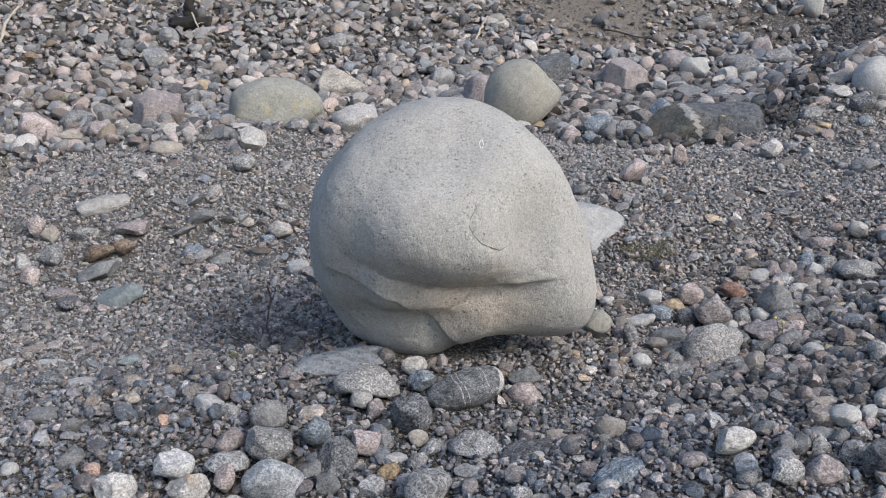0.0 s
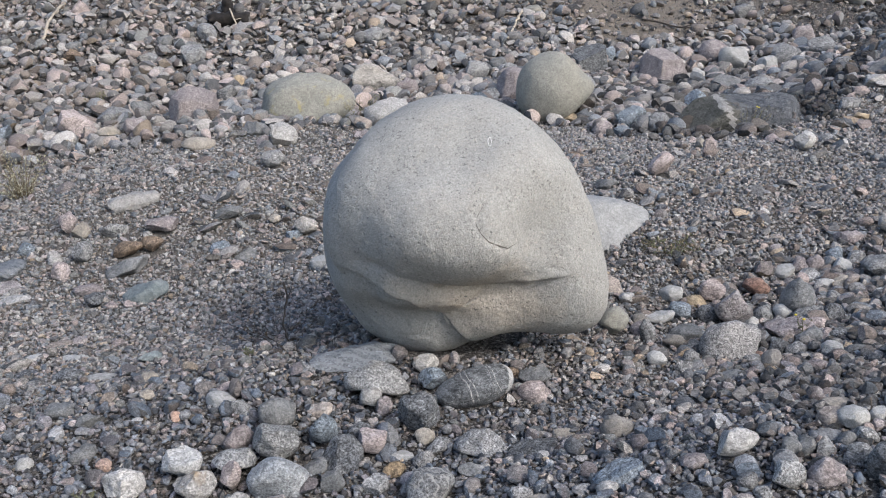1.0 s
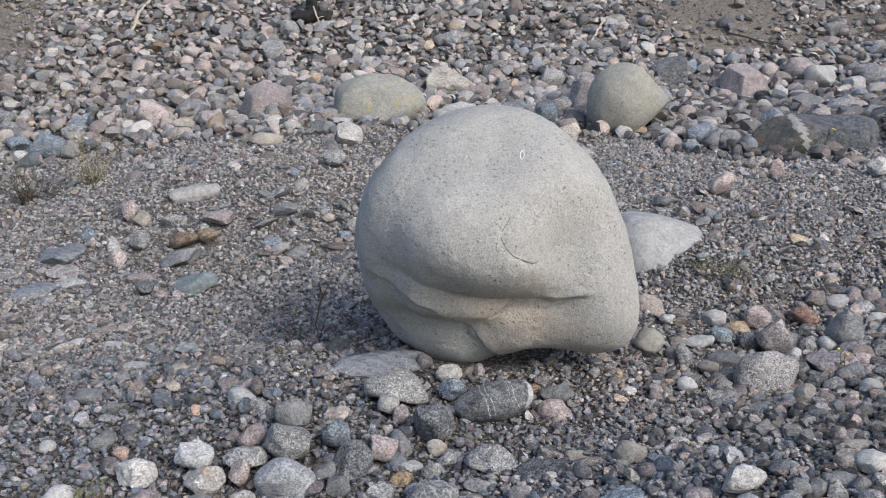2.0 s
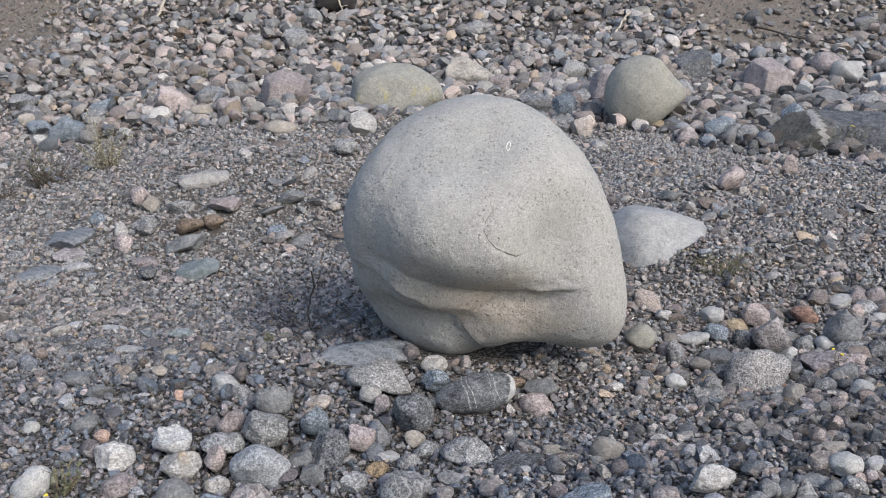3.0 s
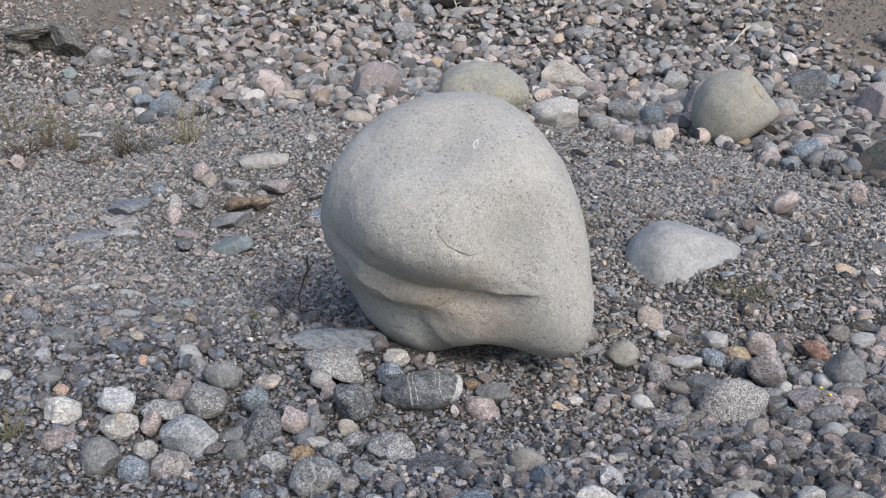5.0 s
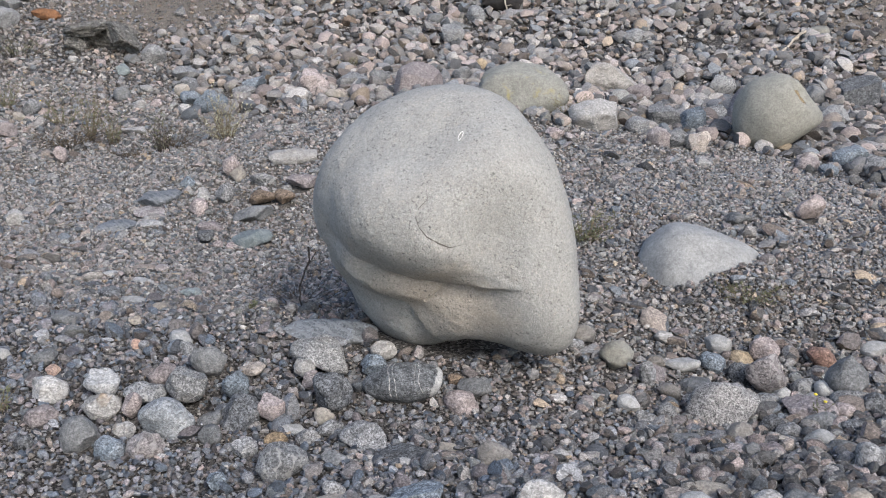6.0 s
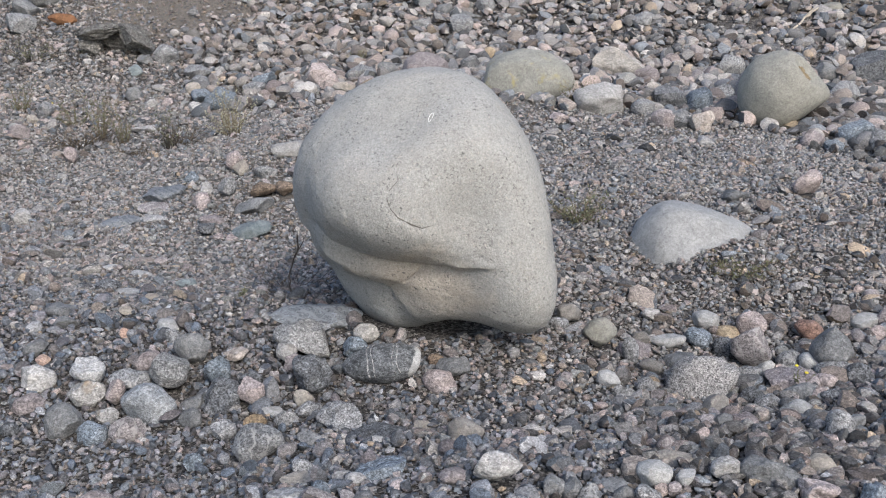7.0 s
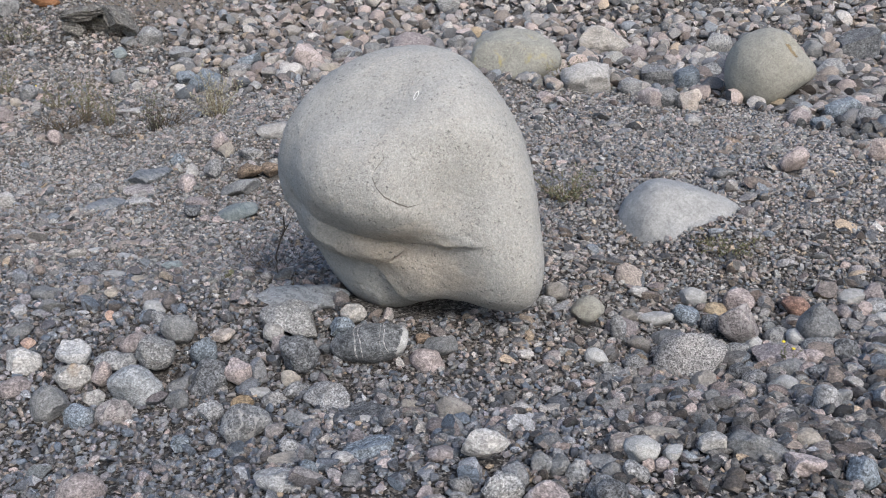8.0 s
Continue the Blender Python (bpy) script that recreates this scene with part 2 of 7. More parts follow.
def boulder_material():
    """Pale sandstone-like granite, sugary grain with dark flecks and pits, faint warm blush low down the worn face."""
    n = Nodes("boulder_stone", 0.9)
    at = n.place()
    base = n.mix(n.ramp(n.noise(3.2, 4, 0.55, 0.8, at), [(0.36, 0.0), (0.66, 1.0)]), (0.274, 0.274, 0.260), (0.312, 0.312, 0.297))
    base = n.mix(n.ramp(n.noise(5.5, 5, 0.6, 0.4, at), [(0.54, 0.0), (0.74, 0.4)]), base, (0.315, 0.292, 0.26))
    # the break under the fold is warmer, and painted lighter to offset its shade
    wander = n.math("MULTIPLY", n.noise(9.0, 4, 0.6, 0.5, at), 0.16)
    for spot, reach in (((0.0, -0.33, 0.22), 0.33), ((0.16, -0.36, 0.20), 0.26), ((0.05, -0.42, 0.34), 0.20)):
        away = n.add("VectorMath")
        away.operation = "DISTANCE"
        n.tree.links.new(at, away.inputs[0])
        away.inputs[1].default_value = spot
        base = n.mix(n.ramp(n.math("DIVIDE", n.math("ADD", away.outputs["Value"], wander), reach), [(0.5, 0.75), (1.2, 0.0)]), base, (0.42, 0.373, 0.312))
    fine = n.noise(330.0, 2, 0.8, 0, at)
    grain = n.noise(150.0, 3, 0.7, 0.3, at)
    base = n.mix(1.0, base, n.ramp(grain, [(0.36, 0.80), (0.5, 1.0), (0.64, 1.18)]), "MULTIPLY")
    base = n.mix(1.0, base, n.ramp(fine, [(0.36, 0.86), (0.5, 1.0), (0.66, 1.16)]), "MULTIPLY")
    base = n.mix(1.0, base, n.ramp(n.noise(42.0, 4, 0.65, 0.3, at), [(0.36, 0.92), (0.5, 1.0), (0.66, 1.06)]), "MULTIPLY")
    shifted = n.add("Mapping", Vector=at, Location=(3.1, 1.7, 5.3)).outputs[0]
    # feldspar blush and black mica flecks, both in loose clusters
    base = n.mix(n.ramp(n.noise(120.0, 2, 0.6, 0.5, at), [(0.6, 0.0), (0.68, 0.5)]), base, (0.41, 0.375, 0.33))
    mica = n.math("MULTIPLY", n.ramp(n.noise(105.0, 2, 0.55, 0.4, shifted), [(0.60, 0.0), (0.66, 0.85)]), n.ramp(n.noise(14.0, 3, 0.6, 0, at), [(0.40, 0.15), (0.60, 1.0)]))
    base = n.mix(mica, base, (0.10, 0.10, 0.097))
    pits = n.ramp(n.noise(85.0, 2, 0.6, 0, at), [(0.30, 0.0), (0.42, 1.0)])
    height = n.math("ADD", n.math("ADD", n.math("MULTIPLY", grain, 1.0), n.math("MULTIPLY", pits, 0.6)), n.math("MULTIPLY", n.noise(32.0, 4, 0.6, 0, at), 1.3))
    return n.done(base, height, 0.55, 0.006)


GRAVEL = gravel_material("gravel_stones", 0.90, (1.005, 1.0, 0.995), 0.85, 0.85, 1.0)
COOL_GRAVEL = gravel_material("cool_gravel_stones", 0.80, (0.94, 1.0, 1.09), 0.9, 0.85, 1.0)
BANK_GRAVEL = gravel_material("bank_stones", 1.02, (1.01, 0.995, 0.98), 0.82, 0.75, 0.85)
SHADED_GRAVEL = gravel_material("shaded_gravel_stones", 0.31, (0.97, 1.0, 1.04))
COOL_FINE = gravel_material("cool_fine_gravel_stones", 0.80, (0.93, 1.0, 1.11), 0.95, 0.75, 0.6)
FINE = gravel_material("fine_gravel_stones", 1.05, (1.005, 1.0, 0.995), 0.68, 0.85, 0.6)
CHIPS = gravel_material("gravel_chip_stones", 1.23, (0.99, 1.0, 0.995), 0.5, 0.65, 0.5)
SANDY = gravel_material("slope_stones", 0.80, (1.04, 1.0, 0.95), 0.6, 0.8, 0.5)
SLATY = gravel_material("slaty_stones", 0.40, (1.0, 1.0, 1.0), 0.9, 0.7)
GRIT = grit_material()
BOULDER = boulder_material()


# ---- ground ----
def soft_step(v):
    return np.log1p(np.exp(-np.abs(v))) + np.maximum(v, 0)


def ground_lump(x, y, spread, rise):
    return x, y, spread, rise


LUMPS = [
    ground_lump(1.15, -0.15, 0.55, -0.183),
    ground_lump(1.7, 1.6, 0.7, 0.071),
    ground_lump(-1, 1.4, 0.8, -0.183),
    ground_lump(-1.2, 2.6, 0.7, 0.191),
    ground_lump(-3.2, 4, 1, -0.067),
    ground_lump(-0.8, 4.4, 0.8, 0.133),
    ground_lump(2.7, 3.2, 0.8, -0.058),
    ground_lump(4.4, 3.6, 1, -0.001),
    ground_lump(3.4, 5.4, 0.8, -0.156),
    ground_lump(4.6, 6, 1, -0.049),
    ground_lump(0.5, -1.5, 0.6, 0.169),
    ground_lump(-4.3, 5.6, 1, 0.113),
    ground_lump(-2.7, 1.9, 0.9, -0.147),
    ground_lump(-0.9, -0.9, 0.6, -0.088),
    ground_lump(0.2, 2.6, 1, -0.001),
    ground_lump(0.6, -0.9, 0.3, -0.088),
    ground_lump(1.1, -1.2, 0.35, 0.033),
    ground_lump(0, -1, 0.35, -0.086),
    ground_lump(-0.5, -1.2, 0.35, -0.034),
    ground_lump(1.7, -0.5, 0.4, 0.005),
    ground_lump(2.1, 0.3, 0.4, -0.152),
    ground_lump(1.5, 0.5, 0.35, -0.026),
    ground_lump(-0.8, -0.3, 0.4, 0.105),
    ground_lump(-1.4, 0.1, 0.5, -0.011),
    ground_lump(-0.9, 0.6, 0.4, -0.026),
    ground_lump(2.4, 1.2, 0.5, -0.071),
    ground_lump(1.2, 1.2, 0.4, -0.037),
    ground_lump(0.8, -1.8, 0.35, -0.034),
    ground_lump(1.5, -1.6, 0.4, 0.093),
    ground_lump(3.6, 2.75, 0.33, 0.090),
    ground_lump(4.1, 3.2, 0.38, 0.150),
    ground_lump(4.6, 3.65, 0.4, 0.170),
    ground_lump(5.15, 4.15, 0.45, 0.200),
    ground_lump(5.8, 4.7, 0.5, 0.200),
    ground_lump(1.30, 0.84, 0.15, 0.060),
    ground_lump(0.84, 0.74, 0.12, -0.035),
]


def ground_height(x, y):
    """Gentle gravel flat that tilts up to the right, a rise near the camera, and a bank behind."""
    x, y = np.asarray(x, float), np.asarray(y, float)
    k = np.array([0.017, 0.042, 0.025, -0.072, 0.295])
    yy = np.clip(y, -6, 14) + 0.12 * (y - np.clip(y, -6, 14))
    z = k[0] + k[1] * 3.5 * np.tanh(x / 3.5) + k[2] * yy / 4 + k[3] * np.minimum(soft_step((-0.9 - yy) * 3) / 3, 3.0) + k[4] * soft_step((yy - 5.2) * 3) / 3
    for a, b, s, rise in LUMPS:
        z = z + rise * np.exp(-((x - a) ** 2 + (y - b) ** 2) / (2 * s * s))
    z = z + 0.012 * np.sin(3.1 * x + 1.3 * y) * np.cos(2.3 * y - 0.7 * x) + 0.006 * np.sin(9.0 * x - 4.0 * y) * np.sin(7.0 * y + 2.0 * x)
    return z


def mesh_of(name, verts, tris, material, smooth=True, crisp=0.0):
    me = bpy.data.meshes.new(name)
    verts, tris = np.asarray(verts, np.float32), np.asarray(tris, np.int32)
    n, k = len(tris), tris.shape[1]
    me.vertices.add(len(verts))
    me.vertices.foreach_set("co", verts.ravel())
    me.loops.add(n * k)
    me.loops.foreach_set("vertex_index", tris.ravel())
    me.polygons.add(n)
    me.polygons.foreach_set("loop_start", np.arange(0, n * k, k, dtype=np.int32))
    me.polygons.foreach_set("loop_total", np.full(n, k, np.int32))
    me.polygons.foreach_set("use_smooth", np.full(n, smooth, bool))
    me.update(calc_edges=True)
    me.validate()
    me.materials.append(material)
    if crisp:
        me.set_sharp_from_angle(angle=radians(crisp))
    return me


def build_ground():
    far = np.cumsum(0.1 * 1.18 ** np.arange(35))
    xs = np.concatenate([-(4.5 + far)[::-1], np.arange(-4.5, 6.0, 0.07), 6.0 + far])
    ys = np.concatenate([-(3.0 + far)[::-1], np.arange(-3.0, 9.5, 0.07), 9.5 + far])
    gx, gy = np.meshgrid(xs, ys)
    gz = ground_height(gx, gy)
    nx, ny = len(xs), len(ys)
    i = (np.arange(ny - 1)[:, None] * nx + np.arange(nx - 1)[None, :]).ravel()
    quads = np.stack([i, i + 1, i + nx + 1, i + nx], 1)
    me = mesh_of("ground", np.stack([gx.ravel(), gy.ravel(), gz.ravel()], 1), quads, GRIT)
    tagged(new("ground", me), "grey-brown grit and sand of a gravel flat", "ground", kind="structure")


build_ground()


# ---- rocks ----
def ball(detail):
    bm = bmesh.new()
    bmesh.ops.create_icosphere(bm, subdivisions=detail, radius=1.0)
    bm.verts.ensure_lookup_table()
    v = np.array([p.co[:] for p in bm.verts])
    f = np.array([[p.index for p in q.verts] for q in bm.faces])
    bm.free()
    return v, f


def chip():
    """A plain six-sided block, for the finest broken gravel."""
    v = np.array([(x, y, z) for x in (-1, 1) for y in (-1, 1) for z in (-1, 1)], float) * 0.62
    f = np.array([(0, 1, 3), (0, 3, 2), (4, 6, 7), (4, 7, 5), (0, 4, 5), (0, 5, 1), (2, 3, 7), (2, 7, 6), (0, 2, 6), (0, 6, 4), (1, 5, 7), (1, 7, 3)])
    return v, f


BALLS = {d: ball(d) for d in (1, 2, 3, 4, 5, 7)}


def worn(v, rng, lumpy=0.16, cuts=4, sharp=0.0, deep=0.62):
    """A unit ball turned into a water-worn stone: low swells, and a few broad flats where it broke."""
    r = np.ones(len(v))
    for _ in range(7):
        d = rng.normal(size=3)
        d /= np.linalg.norm(d)
        r += lumpy * rng.uniform(-0.6, 0.6) * np.exp(rng.uniform(1.5, 5.0) * (v @ d - 1))
    p = v * r[:, None]
    for _ in range(cuts):
        d = rng.normal(size=3)
        d /= np.linalg.norm(d)
        over = p @ d - rng.uniform(deep, 0.9)
        soft = 0.05 * (1 - sharp) + 0.004
        p = p - np.outer(soft * soft_step(over / soft), d)
    return p


def tube(points, radii, sides=6):
    """A round rod through points, thick as radii."""
    pts = [Vector(q) for q in points]
    v, f = [], []
    for k, q in enumerate(pts):
        way = (pts[min(k + 1, len(pts) - 1)] - pts[max(k - 1, 0)]).normalized()
        side = way.cross(Vector((0.31, 0.27, 0.91))).normalized()
        up = side.cross(way)
        v += [q + radii[k] * (math.cos(a) * side + math.sin(a) * up) for a in (2 * math.pi * j / sides for j in range(sides))]
    for k in range(len(pts) - 1):
        for j in range(sides):
            a, b = k * sides + j, k * sides + (j + 1) % sides
            f += [(a, b, b + sides), (a, b + sides, a + sides)]
    for start, order in ((0, -1), ((len(pts) - 1) * sides, 1)):
        for j in range(1, sides - 1):
            f.append((start, start + j, start + j + 1)[::order])
    return np.array([q[:] for q in v]), np.array(f)


def plain_material(name, colour, vary=0.25, scale=60.0, rough=0.8):
    n = Nodes(name, rough)
    grain = n.noise(scale, 4, 0.6)
    base = n.mix(1.0, colour, n.ramp(grain, [(0.3, 1 - vary), (0.7, 1 + vary)]), "MULTIPLY")
    return n.done(base, grain, 0.3, 0.003)


PAINT = plain_material("white_paint", (0.72, 0.72, 0.70), 0.1)
CRACK_SHADE = plain_material("shade_in_crack", (0.11, 0.102, 0.09), 0.3)
STEM = plain_material("dry_stem", (0.14, 0.11, 0.07), 0.3)
DARK_STEM = plain_material("dark_twig", (0.05, 0.042, 0.036), 0.3)
LEAF = plain_material("grey_green_leaf", (0.14, 0.145, 0.085), 0.5)
PALE_LEAF = plain_material("pale_grey_green_leaf", (0.33, 0.32, 0.23), 0.6)
DRY_LEAF = plain_material("dry_leaf", (0.11, 0.085, 0.055), 0.4)
PETAL = plain_material("yellow_petal", (0.62, 0.50, 0.05), 0.15)
DEADWOOD = plain_material("bleached_wood", (0.36, 0.32, 0.26), 0.3, 40.0)
CHARRED = plain_material("charred_wood", (0.017, 0.015, 0.014), 0.5, 30.0)
DEADWOOD_GREY = plain_material("grey_end_grain", (0.13, 0.125, 0.12), 0.4, 90.0)
WEATHERED = rock_material("weathered_stump", (0.085, 0.082, 0.076), (0.18, 0.176, 0.165), 0.4, 90.0, None, None, 0.92, 1.0, 40.0)


# ---- the boulder ----
CORE = np.array([0.08, -0.08, 0.42])
SWELLS = [
    0.018, 0.003, 0.027, 0.039, 0.033, 0.035, 0.039, 0.005, -0.056, 0.005,
    -0.022, -0.038, 0, 0.034, -0.01, -0.015, 0.014, 0.011, 0.024, 0.062,
    0.008, 0.063, 0.026, -0.001, 0.016, 0.018, 0.034, -0.026, -0.012, -0.019,
    0.03, -0.033, -0.032, -0.007, -0.108, 0.054, -0.011, 0.049, 0.001, 0.043,
    0.083, -0.001, 0.061, -0.024, -0.03, 0.023, 0.016, 0.009, -0.084, -0.021,
    -0.006, 0.046, 0.016, -0.122, -0.005, -0.032, 0.091, -0.001, -0.135, 0.006,
    0.06, 0.115, -0.006, -0.125, -0.022, -0.13, 0.122, 0.004, -0.058, -0.043,
    -0.015, 0.032, 0.018, 0.204, -0.151, -0.001, -0.024, 0.078, 0.036, -0.115,
    0.006, -0.067, 0.03, -0.029, -0.108, -0.006, -0.059, -0.006, 0.019, 0.042,
    0.025, 0.004, -0.007, -0.026, -0.089, 0.026,
]


def near_line(v, points):
    """How far, in radians as seen from the core, the directions v lie from the line through points: away, above (+) or below (-), and from its ends."""
    q = np.array(points) - CORE
    q /= np.linalg.norm(q, axis=1)[:, None]
    best, above = np.full(len(v), 9.0), np.zeros(len(v))
    for a, b in zip(q[:-1], q[1:]):
        t = np.clip(((v - a) @ (b - a)) / ((b - a) @ (b - a)), 0, 1)
        off = v - a - t[:, None] * (b - a)
        d = np.linalg.norm(off, axis=1)
        up = np.cross(a, b - a)
        up /= np.linalg.norm(up) * (1 if up[2] > 0 else -1)
        closer = d < best
        best[closer], above[closer] = d[closer], (off @ up)[closer]
    return best, above, np.minimum(np.linalg.norm(v - q[0], axis=1), np.linalg.norm(v - q[-1], axis=1))


def groove(v, points, depth, width, taper=0.08):
    """A valley of that depth and half-width along the line, shallower towards its ends."""
    away, above, end = near_line(v, points)
    return -depth * np.exp(-(away / width) ** 2) * np.clip(0.25 + end / taper, 0, 1)


def ledge(v, points, depth, edge, reach, taper=0.1):
    """Sets the rock back below the line, sharply at the line and fading out over reach."""
    away, above, end = near_line(v, points)
    return -depth / (1 + np.exp(np.clip(above / edge, -40, 40))) * np.exp(-(away / reach) ** 2) * np.clip(end / taper, 0, 1)


# the long crease across the lower face, the undercut below the brow, and the valley between brow and tongue
LONG_CREASE = [(-0.40, -0.14, 0.39), (-0.35, -0.22, 0.363), (-0.268, -0.32, 0.322), (-0.182, -0.35, 0.276), (-0.098, -0.31, 0.221), (-0.026, -0.262, 0.170), (-0.003, -0.256, 0.137)]
UNDERCUT = [(-0.02, -0.405, 0.337), (0.04, -0.40, 0.327), (0.103, -0.394, 0.320), (0.173, -0.41, 0.317), (0.26, -0.44, 0.327)]
BROW_VALLEY = [(-0.34, -0.26, 0.428), (-0.265, -0.355, 0.428), (-0.20, -0.388, 0.384), (-0.12, -0.41, 0.366), (-0.05, -0.41, 0.345), (0.02, -0.40, 0.33)]
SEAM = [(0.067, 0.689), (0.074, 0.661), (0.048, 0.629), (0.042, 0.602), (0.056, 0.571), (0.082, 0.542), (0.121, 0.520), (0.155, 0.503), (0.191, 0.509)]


def build_boulder():
    v, f = BALLS[7]
    v = v + np.array([-0.02, -0.58, -0.14])   # closer-set faces on the creased side
    v = v / np.linalg.norm(v, axis=1)[:, None]
    k = np.arange(len(SWELLS)) + 0.5
    tilt, turn = np.arccos(1 - 2 * k / len(SWELLS)), math.pi * (1 + 5 ** 0.5) * k
    d = np.stack([np.cos(turn) * np.sin(tilt), np.sin(turn) * np.sin(tilt), np.cos(tilt)], 1)
    r = 0.4883 + np.exp(14.0 * (v @ d.T - 1)) @ np.array(SWELLS)
    r += ledge(v, LONG_CREASE, 0.032, 0.010, 0.34, 0.12)
    r += groove(v, LONG_CREASE[1:], 0.010, 0.018)
    r += groove(v, LONG_CREASE[-4:], 0.016, 0.015)
    r += groove(v, [(-0.026, -0.262, 0.170), (-0.003, -0.256, 0.137), (0.004, -0.252, 0.118)], 0.016, 0.014, 0.04)
    r += ledge(v, UNDERCUT, 0.062, 0.007, 0.16)
    r += groove(v, UNDERCUT, 0.016, 0.02)
    r += groove(v, [(-0.05, -0.40, 0.330), (0.02, -0.395, 0.318), (0.09, -0.39, 0.306), (0.16, -0.40, 0.302), (0.22, -0.42, 0.312)], 0.020, 0.055, 0.12)
    r += groove(v, BROW_VALLEY, 0.008, 0.05, 0.2)
    r += groove(v, [(0.04, -0.333, 0.228), (0.075, -0.345, 0.256), (0.095, -0.355, 0.270), (0.145, -0.393, 0.308)], 0.016, 0.010)
    r += ledge(v, [(0.26, -0.44, 0.327), (0.33, -0.433, 0.25), (0.40, -0.40, 0.14)], 0.012, 0.05, 0.30)
    r += groove(v, [(-0.17, -0.14, 0.062), (-0.11, -0.175, 0.085), (-0.05, -0.20, 0.078)], 0.004, 0.012)
    r += groove(v, [(-0.30, -0.08, 0.20), (-0.25, -0.09, 0.12), (-0.19, -0.11, 0.07)], 0.004, 0.02)
    r += groove(v, [(0.315, -0.45, 0.40), (0.36, -0.45, 0.375)], 0.005, 0.016)
    r += groove(v, [(0.40, -0.46, 0.47), (0.44, -0.45, 0.44), (0.45, -0.44, 0.41)], 0.004, 0.014)
    r += groove(v, [(x, -0.54, z) for x, z in SEAM], 0.003, 0.03)
    p = CORE + v * r[:, None]
    rough = np.array([noise.noise(Vector(q) * 4.5) * 0.005 + noise.noise(Vector(q) * 11.0) * 0.005 + noise.noise(Vector(q) * 30.0) * 0.0022 + noise.noise(Vector(q) * 75.0) * 0.0010 for q in p])
    low = 1 / (1 + np.exp((p[:, 2] - 0.36) / 0.03)) / (1 + np.exp((p[:, 1] + 0.15) / 0.05))
    rough = rough + low * np.array([noise.noise(Vector((q[0] * 8.0, q[1] * 8.0, q[2] * 14.0 + q[0] * 5.0))) for q in p]) * 0.004
    p = p + v * rough[:, None]
    me = mesh_of("boulder", p - np.array([0.08, -0.08, 0.0]), f, BOULDER)
    ob = tagged(new("boulder", me), "huge pale rounded granite boulder resting on gravel", "boulder")
    ob.location = (0.08, -0.08, 0.0)
    # a small scratched ring of white paint
    ring = np.linspace(0, 2 * math.pi, 15)[:-1]
    line = [np.array([0.147 + 0.006 * math.cos(a) + 0.004 * math.sin(a), 0.0, 0.842 + 0.0125 * math.sin(a)]) for a in ring]
    pts = []
    for q in line:
        k = np.argmin((p[:, 0] - q[0]) ** 2 + (p[:, 2] - q[2]) ** 2 + (p[:, 1] > 0) * 9)
        pts.append((q[0] - 0.08, p[k, 1] + 0.08 - 0.0005, q[2]))
    v, f = tube(pts + pts[:1], [0.0012] * 15, 5)
    # the crack as a thin dark rod, its colour standing for the shade inside
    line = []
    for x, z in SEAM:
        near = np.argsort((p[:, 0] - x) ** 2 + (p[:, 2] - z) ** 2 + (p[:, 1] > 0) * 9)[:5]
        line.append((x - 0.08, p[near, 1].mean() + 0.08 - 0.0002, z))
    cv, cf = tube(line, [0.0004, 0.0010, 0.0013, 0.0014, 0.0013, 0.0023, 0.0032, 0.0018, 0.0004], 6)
    crack = new("crack", mesh_of("crack", cv, cf, CRACK_SHADE))
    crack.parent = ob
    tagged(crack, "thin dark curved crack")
    mark = new("paint_mark", mesh_of("paint_mark", v, f, PAINT))
    mark.parent = ob
    tagged(mark, "small ring scratched in white paint")
    return ob


def stone(name, x, y, z, wide, deep, high, rock, turn=0.0, lean=0.0, seed=1, cuts=9, sharp=0.62, label="", category="stone", group="cobbles on the gravel", detail=4, peak=0.0):
    """One stone of that width, depth and height, its middle at (x, y, z), turned about z and leaning sideways, in degrees."""
    rng = np.random.default_rng(seed)
    v, f = BALLS[detail]
    p = worn(v, rng, 0.26, cuts, sharp, 0.55)
    p[:, :2] *= (1 - peak * np.clip((p[:, 2:] + 0.5) / 1.5, 0, 1))
    lo, hi = p.min(0), p.max(0)
    p = (p - (lo + hi) / 2) / (hi - lo) * np.array([wide, deep, high])
    size = (wide * deep * high) ** (1 / 3)
    rough = np.array([noise.noise(Vector(q) * (3.2 / size) + Vector((seed, 0, 0))) + 0.4 * noise.noise(Vector(q) * (8.5 / size)) for q in p])
    p = p + v * (rough * 0.075 * size)[:, None]
    ob = new(name, mesh_of(name, p, f, ROCKS[rock], True, 34.0))
    ob.matrix_world = pose(x, y, z, 0, lean, turn)
    return tagged(ob, label, category, group)


build_boulder()


